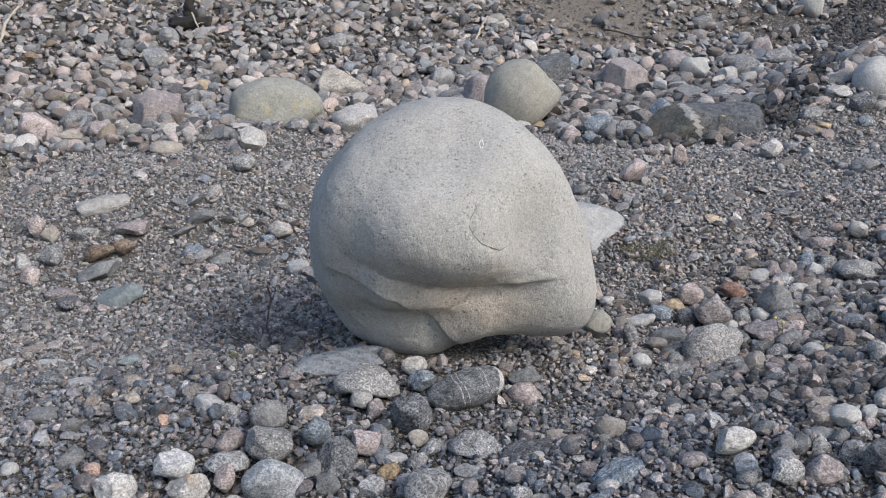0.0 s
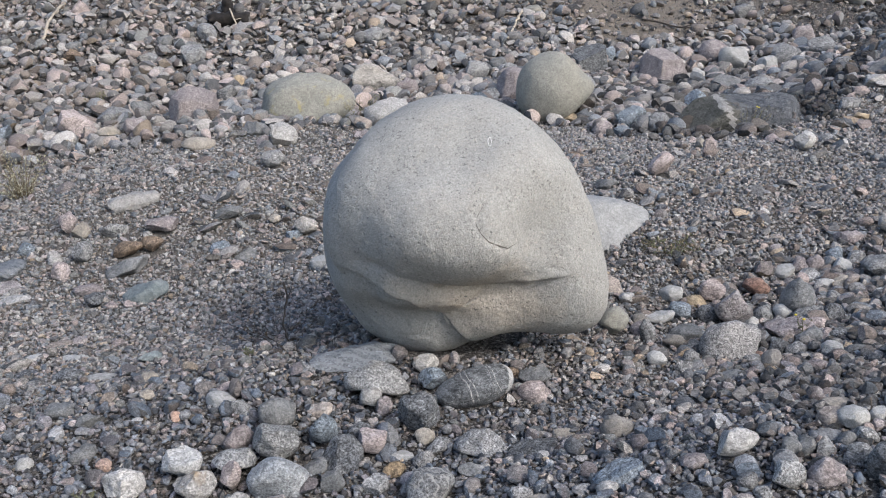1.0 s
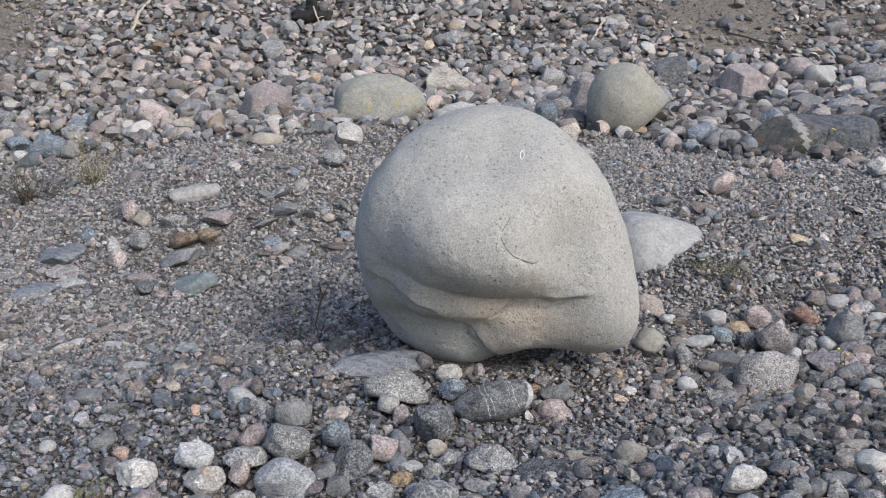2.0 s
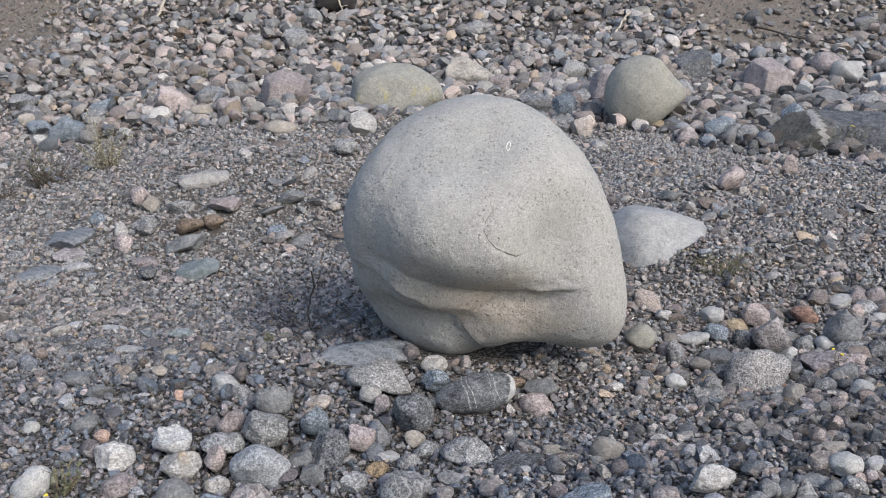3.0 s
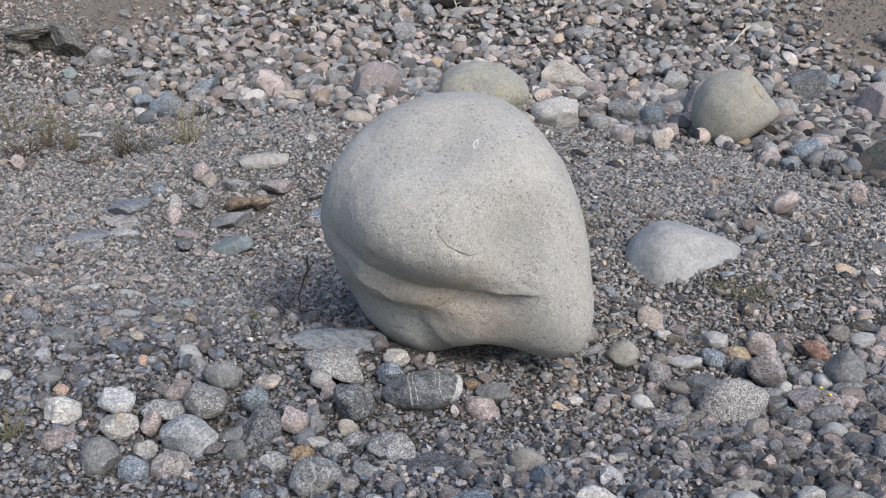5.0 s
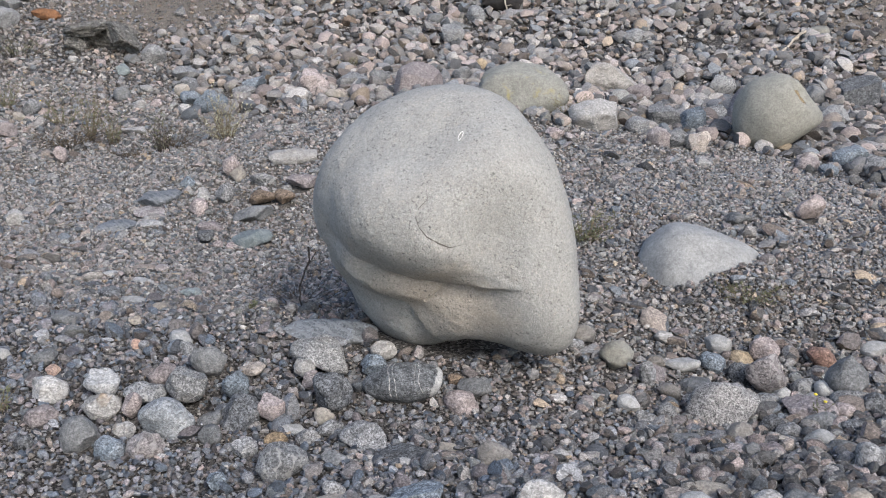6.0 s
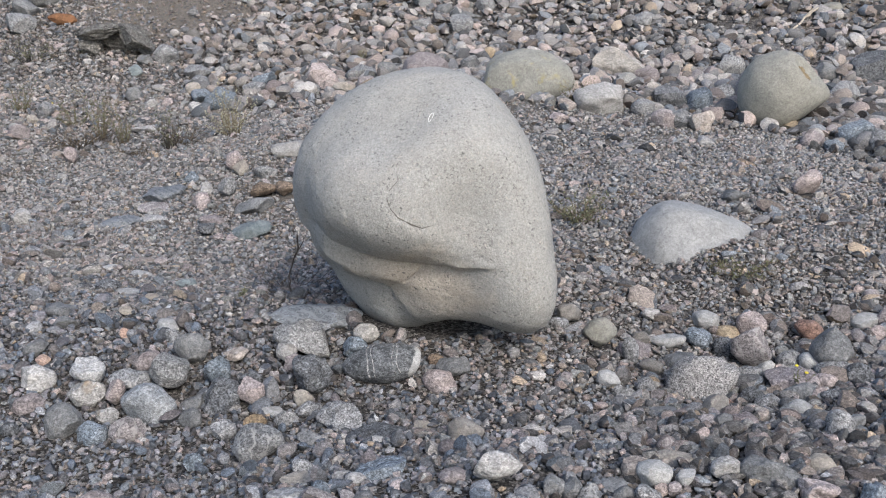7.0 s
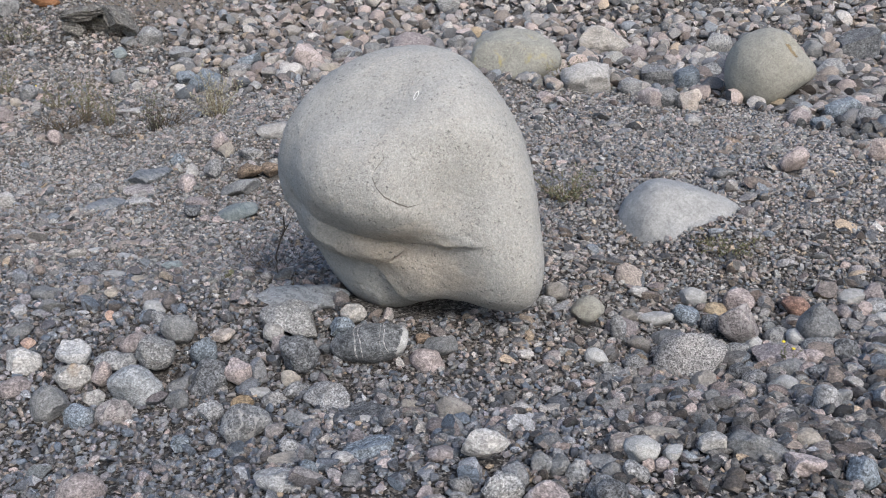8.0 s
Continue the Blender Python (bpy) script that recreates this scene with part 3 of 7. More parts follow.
def shaped_rock(name, x, y, z, wide, deep, high, rock, taper, label, turn=0.0, lean=0.0, seed=1, dent=None, facets=(), group="", flatten=0.0, soft=0.04):
    """A large worn rock that narrows towards its +x end; dent: place, reach and depth of a broken hollow on the unit ball."""
    v, f = BALLS[5]
    rng = np.random.default_rng(seed)
    p = worn(v, rng, 0.14, 0, 0.1)
    t = np.clip(p[:, 0], -1, 1)
    shrink = 1 - taper * np.clip(t, 0, 1) ** 1.6
    p[:, 1] *= shrink
    p[:, 2] = p[:, 2] * shrink - flatten * np.clip(t, 0, 1)
    for nx, ny, nz, reach in facets:
        d = np.array([nx, ny, nz]) / math.sqrt(nx * nx + ny * ny + nz * nz)
        p = p - np.outer(soft * soft_step((p @ d - reach) / soft), d)
    if dent:
        place, reach, depth = dent
        d = np.linalg.norm(p - p[np.argmax(p @ np.array(place) / np.linalg.norm(p, axis=1))], axis=1)
        p = p - p * (depth * np.exp(-(d / reach) ** 6))[:, None]
    p = p * np.array([wide, deep, high]) / 2
    rough = np.array([noise.noise(Vector(q) * 7.0) * 0.010 + noise.noise(Vector(q) * 24.0) * 0.003 for q in p])
    p = p + v * rough[:, None]
    ob = new(name, mesh_of(name, p, f, ROCKS[rock]))
    ob.matrix_world = pose(x, y, z, 0, lean, turn)
    if dent:
        broken = f[(d < 0.8 * reach * (1 + 0.4 * np.array([noise.noise(Vector(q) * 4.0) for q in v])))[f].all(1)]
        used, index = np.unique(broken, return_inverse=True)
        hollow = new("broken_hollow", mesh_of("broken_hollow", p[used] * 1.004, index.reshape(-1, 3), ROCKS["hollow"]))
        hollow.parent = ob
        tagged(hollow, "ochre-stained broken hollow")
    return tagged(ob, label, "stone", group)


def striped_cobble():
    """A dark laminated oval cobble, two white veins across it and a pale end."""
    v, f = BALLS[5]
    p = worn(v, np.random.default_rng(12), 0.12, 3, 0.1, 0.75)
    p[:, 2] *= 1 - 0.25 * np.clip(-p[:, 0], 0, 1)
    lo, hi = p.min(0), p.max(0)
    p = (p - (lo + hi) / 2) / (hi - lo) * np.array([0.285, 0.17, 0.135])
    p = p + v * np.array([noise.noise(Vector(q) * 16.0) * 0.004 + noise.noise(Vector((q[0] * 20, q[1] * 20, q[2] * 130))) * 0.0016 for q in p])[:, None]
    ob = new("cobble", mesh_of("cobble", p, f, ROCKS["laminated"]))
    ob.matrix_world = pose(0.015, -0.555, 0.012, 0, -9, 4)
    edge = p[:, 0] - 0.3 * p[:, 2] + 0.010 * np.array([noise.noise(Vector(q) * 30.0) for q in p])
    used, index = np.unique(f[(edge > 0.108)[f].all(1)], return_inverse=True)
    cap = new("pale_end", mesh_of("pale_end", p[used] * 1.004, index.reshape(-1, 3), ROCKS["pale"]))
    cap.parent = ob
    tagged(cap, "pale grey-white end")
    for start, lean, wide in ((-0.030, 0.16, 0.0042), (-0.010, 0.22, 0.0026), (0.058, 0.10, 0.0018), (0.074, 0.16, 0.0021)):
        line = []
        for a in np.linspace(-0.30, 2.4, 30):
            want = np.array([0.0, -math.cos(a), math.sin(a)])
            x = start - lean * 0.06 * math.sin(a) + 0.003 * math.sin(5 * a + 40 * start)
            near = np.argmin((p[:, 0] - x) ** 2 * 60 + np.sum((p[:, 1:] / np.linalg.norm(p[:, 1:], axis=1)[:, None] - want[1:]) ** 2, 1))
            line.append((x, p[near, 1], p[near, 2]))
        line = [tuple(np.mean(line[max(0, k - 1):k + 2], 0)) for k in range(len(line))]
        tv, tf = tube(line, [wide * (0.6 + 0.4 * math.sin(1.7 * k + 50 * start)) for k in range(len(line))], 5)
        vein = new("vein", mesh_of("vein", tv, tf, ROCKS["white"]))
        vein.parent = ob
        tagged(vein, "white quartz vein")
    tagged(ob, "dark laminated oval cobble with white veins", "stone", "cobbles on the flat")


def long_rock():
    """A long blocky rock: dull olive at one end, stained blue at the other, a pale vein standing between."""
    v, f = BALLS[5]
    p = worn(v, np.random.default_rng(31), 0.2, 0, 0.1)
    p = np.sign(p) * np.abs(p) ** 0.8
    for nx, ny, nz, reach in ((0, -1, 0.12, 0.62), (0.15, -0.2, 1, 0.64), (-0.8, -0.35, 0.5, 0.66), (-0.35, -0.5, 0.8, 0.70), (0.9, -0.3, 0.25, 0.80), (0.5, -0.3, 0.8, 0.76)):
        d = np.array([nx, ny, nz]) / math.sqrt(nx * nx + ny * ny + nz * nz)
        p = p - np.outer(0.025 * soft_step((p @ d - reach) / 0.025), d)
    lo, hi = p.min(0), p.max(0)
    p = (p - (lo + hi) / 2) / (hi - lo) * np.array([0.90, 0.38, 0.38])
    rough = np.array([noise.noise(Vector(q) * 6.0) * 0.018 + noise.noise(Vector(q) * 19.0) * 0.006 for q in p])
    step = p[:, 0] + 0.35 * p[:, 2]
    p = p + v * (rough + 0.016 * np.exp(-((step + 0.10) / 0.035) ** 2) - 0.014 / (1 + np.exp(-(step - 0.0) / 0.012)))[:, None]
    ob = new("rock", mesh_of("rock", p, f, ROCKS["olive"], True, 40.0))
    ob.matrix_world = pose(2.89, 2.99, 0.14, 0, -5, -14)
    edge = step + 0.016 * np.array([noise.noise(Vector(q) * 14.0) for q in p])
    for name, rock, label, side in (("vein", "brown_pale", "pale tan vein", (edge > -0.13) & (edge < -0.04)), ("blue_end", "stained_blue", "blue-black end with rusty patches", edge >= -0.05)):
        faces = f[side[f].all(1)]
        used, index = np.unique(faces, return_inverse=True)
        skin = p[used] * (1.006 if name == "vein" else 1.003)
        piece = new(name, mesh_of(name, skin, index.reshape(-1, 3), ROCKS[rock], True, 40.0))
        piece.parent = ob
        tagged(piece, label)
    tagged(ob, "long blocky dark rock crossed by a pale vein", "stone", "cobbles of the bank")


shaped_rock("rock", -0.11, 4.50, 0.27, 0.79, 0.52, 0.50, "lichened", 0.18, "large buff oval rock with yellow lichen low down", -4, 2, 3, None, ((-1.0, -0.1, 0.1, 0.84), (-0.6, -0.2, 0.75, 0.84), (0.1, -0.35, 0.9, 0.80), (0.0, -0.9, 0.2, 0.80)), soft=0.07)
shaped_rock("rock", 1.80, 3.94, 0.295, 0.62, 0.55, 0.64, "buff", 0.42, "buff egg-shaped rock with a broken hollow, perched on cobbles", 0, 0, 6, ((0.50, -0.45, 0.74), 0.34, 0.20), ((0.70, -0.1, 0.70, 0.86), (0.58, -0.2, -0.80, 0.70), (-0.1, -0.1, 1.0, 1.0)), soft=0.10)
shaped_rock("rock", 1.115, 1.06, -0.01, 0.64, 0.60, 0.54, "half_buried", 0.66, "pale grey rock with one pointed end, half buried in gravel", 21, -14, 8, None, ((0.2, -0.75, 0.62, 0.74), (-0.85, -0.1, 0.5, 0.94), (0.5, 0.0, 0.87, 0.74)), soft=0.07)


long_rock()
shaped_rock("rock", 4.33, 3.02, 0.40, 0.36, 0.36, 0.38, "pale", 0.1, "pale light-grey round rock beside a shaded gravel ridge", 17, 4, 66, None, ((-0.5, -0.6, 0.6, 0.9),), group="cobbles of the bank", soft=0.08)
shaped_rock("rock", -0.975, 4.75, 0.235, 0.46, 0.38, 0.40, "rose", 0.12, "boxy dusky rose-grey rock with rounded corners", 8, 6, 21, None, ((0.1, -0.35, 0.93, 0.66), (-0.95, -0.2, 0.1, 0.80), (0.9, -0.3, 0.2, 0.76), (0.0, -0.97, 0.1, 0.74), (-0.5, -0.3, 0.8, 0.80)), group="cobbles of the bank", soft=0.05)
stone("cobble", 1.675, 4.703, 0.226, 0.290, 0.290, 0.341, "rose", -1, 0, 2, label="dusky rose-grey cobble half sunk in gravel", group="cobbles of the bank", detail=3)
stone("rock", 0.633, 5.389, 0.283, 0.443, 0.355, 0.298, "cream", -14, 8, 3, label="cream-white cobble half sunk in gravel", group="cobbles of the bank", detail=4)
stone("rock", 0.509, 4.155, 0.171, 0.393, 0.314, 0.271, "white", 23, 5, 4, label="whitish quartz-rich cobble half sunk in gravel", group="cobbles of the bank", detail=4)
stone("rock", -1.934, 4.984, 0.119, 0.322, 0.257, 0.251, "pink", 0, 28, 5, label="pale pink granite cobble half sunk in gravel", group="cobbles of the bank", detail=3)
stone("cobble", -1.661, 4.674, 0.106, 0.203, 0.162, 0.120, "tan", -3, 5, 6, label="tan yellowish cobble half sunk in gravel", group="cobbles of the bank", detail=3)
stone("rock", -1.642, 5.121, 0.154, 0.301, 0.240, 0.181, "gneiss", 0, -10, 7, label="grey banded gneiss cobble half sunk in gravel", group="cobbles of the bank", detail=3)
stone("cobble", -1.438, 5.281, 0.177, 0.189, 0.151, 0.167, "slate", 21, 0, 8, cuts=7, sharp=0.8, label="dull slate-grey cobble broken at sharp edges", group="cobbles of the bank", detail=3)
stone("cobble", -1.212, 4.793, 0.159, 0.153, 0.123, 0.109, "dark", 8, 5, 9, label="dark grey-black cobble half sunk in gravel", group="cobbles of the bank", detail=3)
stone("cobble", -1.440, 4.637, 0.144, 0.220, 0.176, 0.155, "rose", 0, 10, 10, label="dusky rose-grey cobble half sunk in gravel", group="cobbles of the bank", detail=3)
stone("cobble", -1.278, 4.441, 0.135, 0.147, 0.118, 0.085, "grey", -18, 0, 11, label="rounded grey river cobble half sunk in gravel", group="cobbles of the bank", detail=3)
stone("cobble", -2.009, 4.811, 0.056, 0.204, 0.163, 0.136, "grey", 0, 15, 12, label="rounded grey river cobble half sunk in gravel", group="cobbles of the bank", detail=3)
stone("rock", -2.69, 4.47, 0.0, 0.265, 0.23, 0.225, "blue", 12, 4, 402, cuts=5, sharp=0.3, label="round blue-grey rock at the edge of the flat", group="cobbles of the bank", detail=4)
stone("cobble", -0.953, 3.670, 0.148, 0.247, 0.178, 0.111, "tan", 6, 3, 13, label="tan yellowish cobble half sunk in gravel", group="cobbles of the bank", detail=3)
stone("cobble", -0.526, 3.942, 0.179, 0.192, 0.153, 0.128, "slate", -7, 0, 14, label="dull slate-grey cobble half sunk in gravel", group="cobbles of the bank", detail=3)
stone("cobble", -0.358, 3.586, 0.181, 0.193, 0.193, 0.203, "white", 0, -10, 15, cuts=7, sharp=0.8, label="whitish quartz-rich cobble broken at sharp edges", group="cobbles of the bank", detail=3)
stone("cobble", -0.496, 3.569, 0.155, 0.104, 0.083, 0.097, "rose", 17, 0, 16, label="dusky rose-grey cobble half sunk in gravel", group="cobbles of the bank", detail=3)
stone("cobble", -0.472, 2.861, 0.176, 0.160, 0.128, 0.111, "grey", 4, 0, 17, label="rounded grey river cobble half sunk in gravel", group="cobbles of the bank", detail=3)
stone("cobble", -0.986, 6.494, 0.475, 0.235, 0.188, 0.206, "grey", -9, 0, 18, label="rounded grey river cobble half sunk in gravel", group="cobbles of the bank", detail=3)
stone("cobble", -0.838, 7.062, 0.632, 0.191, 0.191, 0.205, "grey", -22, 0, 19, cuts=7, sharp=0.8, label="rounded grey river cobble broken at sharp edges", group="cobbles of the bank", detail=3)
stone("cobble", -0.974, 6.842, 0.537, 0.248, 0.179, 0.077, "slate", 15, 5, 20, label="dull slate-grey cobble lying flat on gravel", group="cobbles of the bank", detail=3)
stone("cobble", -0.607, 5.794, 0.285, 0.132, 0.106, 0.134, "ochre", 2, 0, 21, label="ochre yellow cobble half sunk in gravel", group="cobbles of the bank", detail=3)
stone("cobble", -0.718, 5.425, 0.230, 0.176, 0.141, 0.183, "grey", -11, 0, 22, label="rounded grey river cobble half sunk in gravel", group="cobbles of the bank", detail=3)
stone("cobble", -2.132, 6.849, 0.511, 0.183, 0.146, 0.130, "rust", -24, 0, 23, label="brown rust-coloured cobble half sunk in gravel", group="cobbles of the bank", detail=3)
stone("cobble", -2.150, 7.106, 0.580, 0.176, 0.141, 0.090, "slate", 13, 0, 24, label="dull slate-grey cobble half sunk in gravel", group="cobbles of the bank", detail=3)
stone("cobble", -1.871, 6.531, 0.398, 0.158, 0.114, 0.075, "rust", 0, 0, 25, label="brown rust-coloured cobble half sunk in gravel", group="cobbles of the bank", detail=3)
stone("cobble", -1.396, 6.602, 0.462, 0.254, 0.183, 0.101, "grey", 0, 20, 26, label="rounded grey river cobble lying flat on gravel", group="cobbles of the bank", detail=3)
stone("cobble", -2.140, 8.016, 0.868, 0.213, 0.170, 0.195, "pink", 24, 0, 27, label="pale pink granite cobble half sunk in gravel", group="cobbles of the bank", detail=3)
stone("cobble", -1.249, 6.971, 0.574, 0.166, 0.133, 0.134, "slate", 11, 0, 28, label="dull slate-grey cobble half sunk in gravel", group="cobbles of the bank", detail=3)
stone("cobble", 0.760, 6.573, 0.551, 0.258, 0.206, 0.172, "grey", -2, 5, 29, label="rounded grey river cobble half sunk in gravel", group="cobbles of the bank", detail=3)
stone("cobble", 1.056, 5.639, 0.282, 0.177, 0.142, 0.145, "pink", 0, 45, 30, label="pale pink granite cobble half sunk in gravel", group="cobbles of the bank", detail=3)
stone("cobble", 0.838, 5.199, 0.212, 0.229, 0.183, 0.175, "rose", 22, 0, 31, cuts=7, sharp=0.8, label="dusky rose-grey cobble broken at sharp edges", group="cobbles of the bank", detail=3)
stone("cobble", 1.528, 5.466, 0.277, 0.260, 0.208, 0.217, "gneiss", 9, 0, 32, label="grey banded gneiss cobble half sunk in gravel", group="cobbles of the bank", detail=3)
stone("cobble", 1.815, 5.673, 0.303, 0.192, 0.154, 0.135, "slate", -4, 0, 33, label="dull slate-grey cobble half sunk in gravel", group="cobbles of the bank", detail=3)
stone("cobble", 1.876, 5.545, 0.263, 0.163, 0.130, 0.122, "grey", 0, -20, 34, label="rounded grey river cobble half sunk in gravel", group="cobbles of the bank", detail=3)
stone("cobble", 2.553, 6.215, 0.427, 0.148, 0.118, 0.119, "grey", 20, 0, 35, label="rounded grey river cobble half sunk in gravel", group="cobbles of the bank", detail=3)
stone("cobble", 2.519, 6.906, 0.670, 0.216, 0.172, 0.125, "buff", 7, 0, 36, label="smooth buff sandstone cobble half sunk in gravel", group="cobbles of the bank", detail=3)
shaped_rock("rock", 2.72, 5.70, 0.28, 0.50, 0.34, 0.32, "dark", 0.1, "dark grey angular block broken at sharp edges", 6, -14, 37, None, ((-0.15, -0.35, 0.92, 0.56), (-1.0, -0.1, 0.3, 0.72), (0.95, -0.3, -0.1, 0.70), (0.05, -1.0, 0.0, 0.58)), group="cobbles of the bank", soft=0.015)
stone("cobble", 2.973, 5.893, 0.291, 0.157, 0.157, 0.173, "blue", -19, 0, 38, cuts=7, sharp=0.8, label="blue-grey river cobble broken at sharp edges", group="cobbles of the bank", detail=3)
shaped_rock("rock", 3.33, 5.32, 0.20, 0.52, 0.42, 0.44, "rose", 0.05, "boxy dusky rose-grey block with worn edges", 14, 6, 39, None, ((-0.1, -0.3, 0.95, 0.62), (-1.0, -0.2, 0.1, 0.70), (0.9, -0.3, 0.35, 0.70), (0.1, -1.0, 0.1, 0.62), (0.5, -0.2, 0.8, 0.72)), group="cobbles of the bank", soft=0.03)
stone("rock", 4.035, 5.748, 0.269, 0.317, 0.254, 0.249, "rose", 0, -10, 40, label="dusky rose-grey cobble half sunk in gravel", group="cobbles of the bank", detail=3)
stone("cobble", 4.100, 5.479, 0.217, 0.288, 0.231, 0.269, "pale", -8, 0, 41, cuts=7, sharp=0.8, label="pale light-grey cobble broken at sharp edges", group="cobbles of the bank", detail=3)
stone("cobble", 4.733, 6.515, 0.566, 0.256, 0.205, 0.174, "grey", -21, 0, 42, label="rounded grey river cobble half sunk in gravel", group="cobbles of the bank", detail=3)
stone("cobble", 5.018, 5.760, 0.379, 0.266, 0.213, 0.203, "rose", 16, 0, 43, label="dusky rose-grey cobble half sunk in gravel", group="cobbles of the bank", detail=3)
stone("rock", 4.554, 5.305, 0.236, 0.331, 0.265, 0.230, "grey", 0, 10, 44, label="rounded grey river cobble half sunk in gravel", group="cobbles of the bank", detail=3)
stone("cobble", 4.311, 5.194, 0.176, 0.228, 0.183, 0.204, "pale", -10, 0, 45, label="pale light-grey cobble half sunk in gravel", group="cobbles of the bank", detail=3)
stone("cobble", 4.967, 5.379, 0.307, 0.257, 0.206, 0.197, "grey", -23, 0, 46, label="rounded grey river cobble half sunk in gravel", group="cobbles of the bank", detail=3)
stone("cobble", 5.319, 5.515, 0.346, 0.205, 0.164, 0.125, "grey", 0, 10, 47, label="rounded grey river cobble half sunk in gravel", group="cobbles of the bank", detail=3)
stone("cobble", 3.648, 5.267, 0.121, 0.162, 0.129, 0.149, "pale", 1, 0, 48, label="pale light-grey cobble half sunk in gravel", group="cobbles of the bank", detail=3)
stone("cobble", 3.544, 4.504, 0.132, 0.260, 0.208, 0.198, "slate", -12, 0, 49, label="dull slate-grey cobble half sunk in gravel", group="cobbles of the bank", detail=3)
stone("cobble", 3.629, 4.115, 0.161, 0.259, 0.208, 0.201, "gneiss", -25, 0, 50, label="grey banded gneiss cobble half sunk in gravel", group="cobbles of the bank", detail=3)
stone("cobble", 3.682, 3.713, 0.190, 0.285, 0.206, 0.129, "grey", 12, 0, 51, label="rounded grey river cobble half sunk in gravel", group="cobbles of the bank", detail=3)
stone("cobble", 3.653, 3.304, 0.266, 0.145, 0.145, 0.174, "rose", -1, 0, 52, label="dusky rose-grey cobble half sunk in gravel", group="cobbles of the bank", detail=3)
stone("cobble", 2.923, 3.801, 0.144, 0.182, 0.146, 0.192, "blue", -3, 0, 56, label="blue-grey river cobble half sunk in gravel", group="cobbles of the bank", detail=3)
stone("cobble", 2.406, 3.521, 0.091, 0.210, 0.168, 0.106, "grey", 0, 20, 57, label="rounded grey river cobble half sunk in gravel", group="cobbles of the bank", detail=3)
stone("cobble", 2.306, 2.567, 0.101, 0.077, 0.062, 0.077, "pink", 21, 0, 58, label="pale pink granite cobble half sunk in gravel", group="cobbles on the flat", detail=3)
stone("cobble", 2.277, 2.360, 0.134, 0.071, 0.071, 0.083, "tan", 8, 0, 59, label="tan yellowish cobble half sunk in gravel", group="cobbles on the flat", detail=3)
stone("cobble", 2.169, 2.029, 0.192, 0.096, 0.096, 0.130, "pink", -5, 0, 60, label="pale pink granite cobble half sunk in gravel", group="cobbles on the flat", detail=3)
stone("cobble", 1.688, 1.680, 0.198, 0.153, 0.122, 0.124, "pink", 0, -15, 61, label="pale pink granite cobble half sunk in gravel", group="cobbles on the flat", detail=3)
stone("cobble", 2.806, 1.998, 0.188, 0.141, 0.113, 0.116, "white", 19, 5, 62, label="whitish quartz-rich cobble half sunk in gravel", group="cobbles on the flat", detail=3)
stone("cobble", 3.148, 2.079, 0.142, 0.201, 0.145, 0.024, "grey", 0, 30, 63, label="rounded grey river cobble lying flat on gravel", group="cobbles on the flat", detail=3)
stone("cobble", 3.068, 2.170, 0.142, 0.128, 0.102, 0.073, "grey", -7, 0, 64, label="rounded grey river cobble half sunk in gravel", group="cobbles on the flat", detail=3)
stone("cobble", 3.537, 2.502, 0.200, 0.111, 0.089, 0.056, "ochre", -20, 0, 65, label="ochre yellow cobble half sunk in gravel", group="cobbles on the flat", detail=3)
stone("cobble", 3.979, 2.702, 0.294, 0.198, 0.158, 0.163, "dark", 4, 0, 67, label="dark grey-black cobble half sunk in gravel", group="cobbles of the bank", detail=3)
stone("cobble", 3.818, 2.439, 0.217, 0.119, 0.095, 0.101, "blue", -9, 0, 68, label="blue-grey river cobble half sunk in gravel", group="cobbles on the flat", detail=3)
stone("cobble", 3.950, 3.020, 0.342, 0.141, 0.113, 0.098, "white", 0, -10, 69, label="whitish quartz-rich cobble half sunk in gravel", group="cobbles of the bank", detail=3)
stone("cobble", 6.088, 6.582, 0.681, 0.289, 0.289, 0.318, "pale", 15, 0, 70, label="pale light-grey cobble half sunk in gravel", group="cobbles of the bank", detail=3)
stone("cobble", 3.155, 1.532, 0.142, 0.186, 0.149, 0.096, "slate", 2, 0, 71, cuts=7, sharp=0.8, label="dull slate-grey cobble broken at sharp edges", group="cobbles on the flat", detail=3)
stone("cobble", 1.235, 3.530, 0.142, 0.175, 0.140, 0.181, "cream_pink", -11, 0, 72, label="cream and pink cobble half sunk in gravel", group="cobbles of the bank", detail=3)
stone("rock", 1.041, 4.391, 0.151, 0.304, 0.243, 0.209, "grey", -24, 0, 73, label="rounded grey river cobble half sunk in gravel", group="cobbles of the bank", detail=4)
stone("cobble", 1.244, 4.295, 0.164, 0.205, 0.205, 0.217, "blue", 13, 0, 74, label="blue-grey river cobble half sunk in gravel", group="cobbles of the bank", detail=3)
stone("cobble", 1.107, 3.626, 0.137, 0.142, 0.142, 0.157, "grey", 0, 0, 75, label="rounded grey river cobble half sunk in gravel", group="cobbles of the bank", detail=3)
stone("cobble", 0.979, 3.618, 0.134, 0.190, 0.152, 0.157, "rose", -13, 0, 76, label="dusky rose-grey cobble half sunk in gravel", group="cobbles of the bank", detail=3)
stone("cobble", 0.828, 4.105, 0.127, 0.186, 0.149, 0.139, "grey", 11, 0, 78, label="rounded grey river cobble half sunk in gravel", group="cobbles of the bank", detail=3)
stone("cobble", 1.432, 4.620, 0.172, 0.177, 0.141, 0.176, "grey", -2, 0, 79, label="rounded grey river cobble half sunk in gravel", group="cobbles of the bank", detail=3)
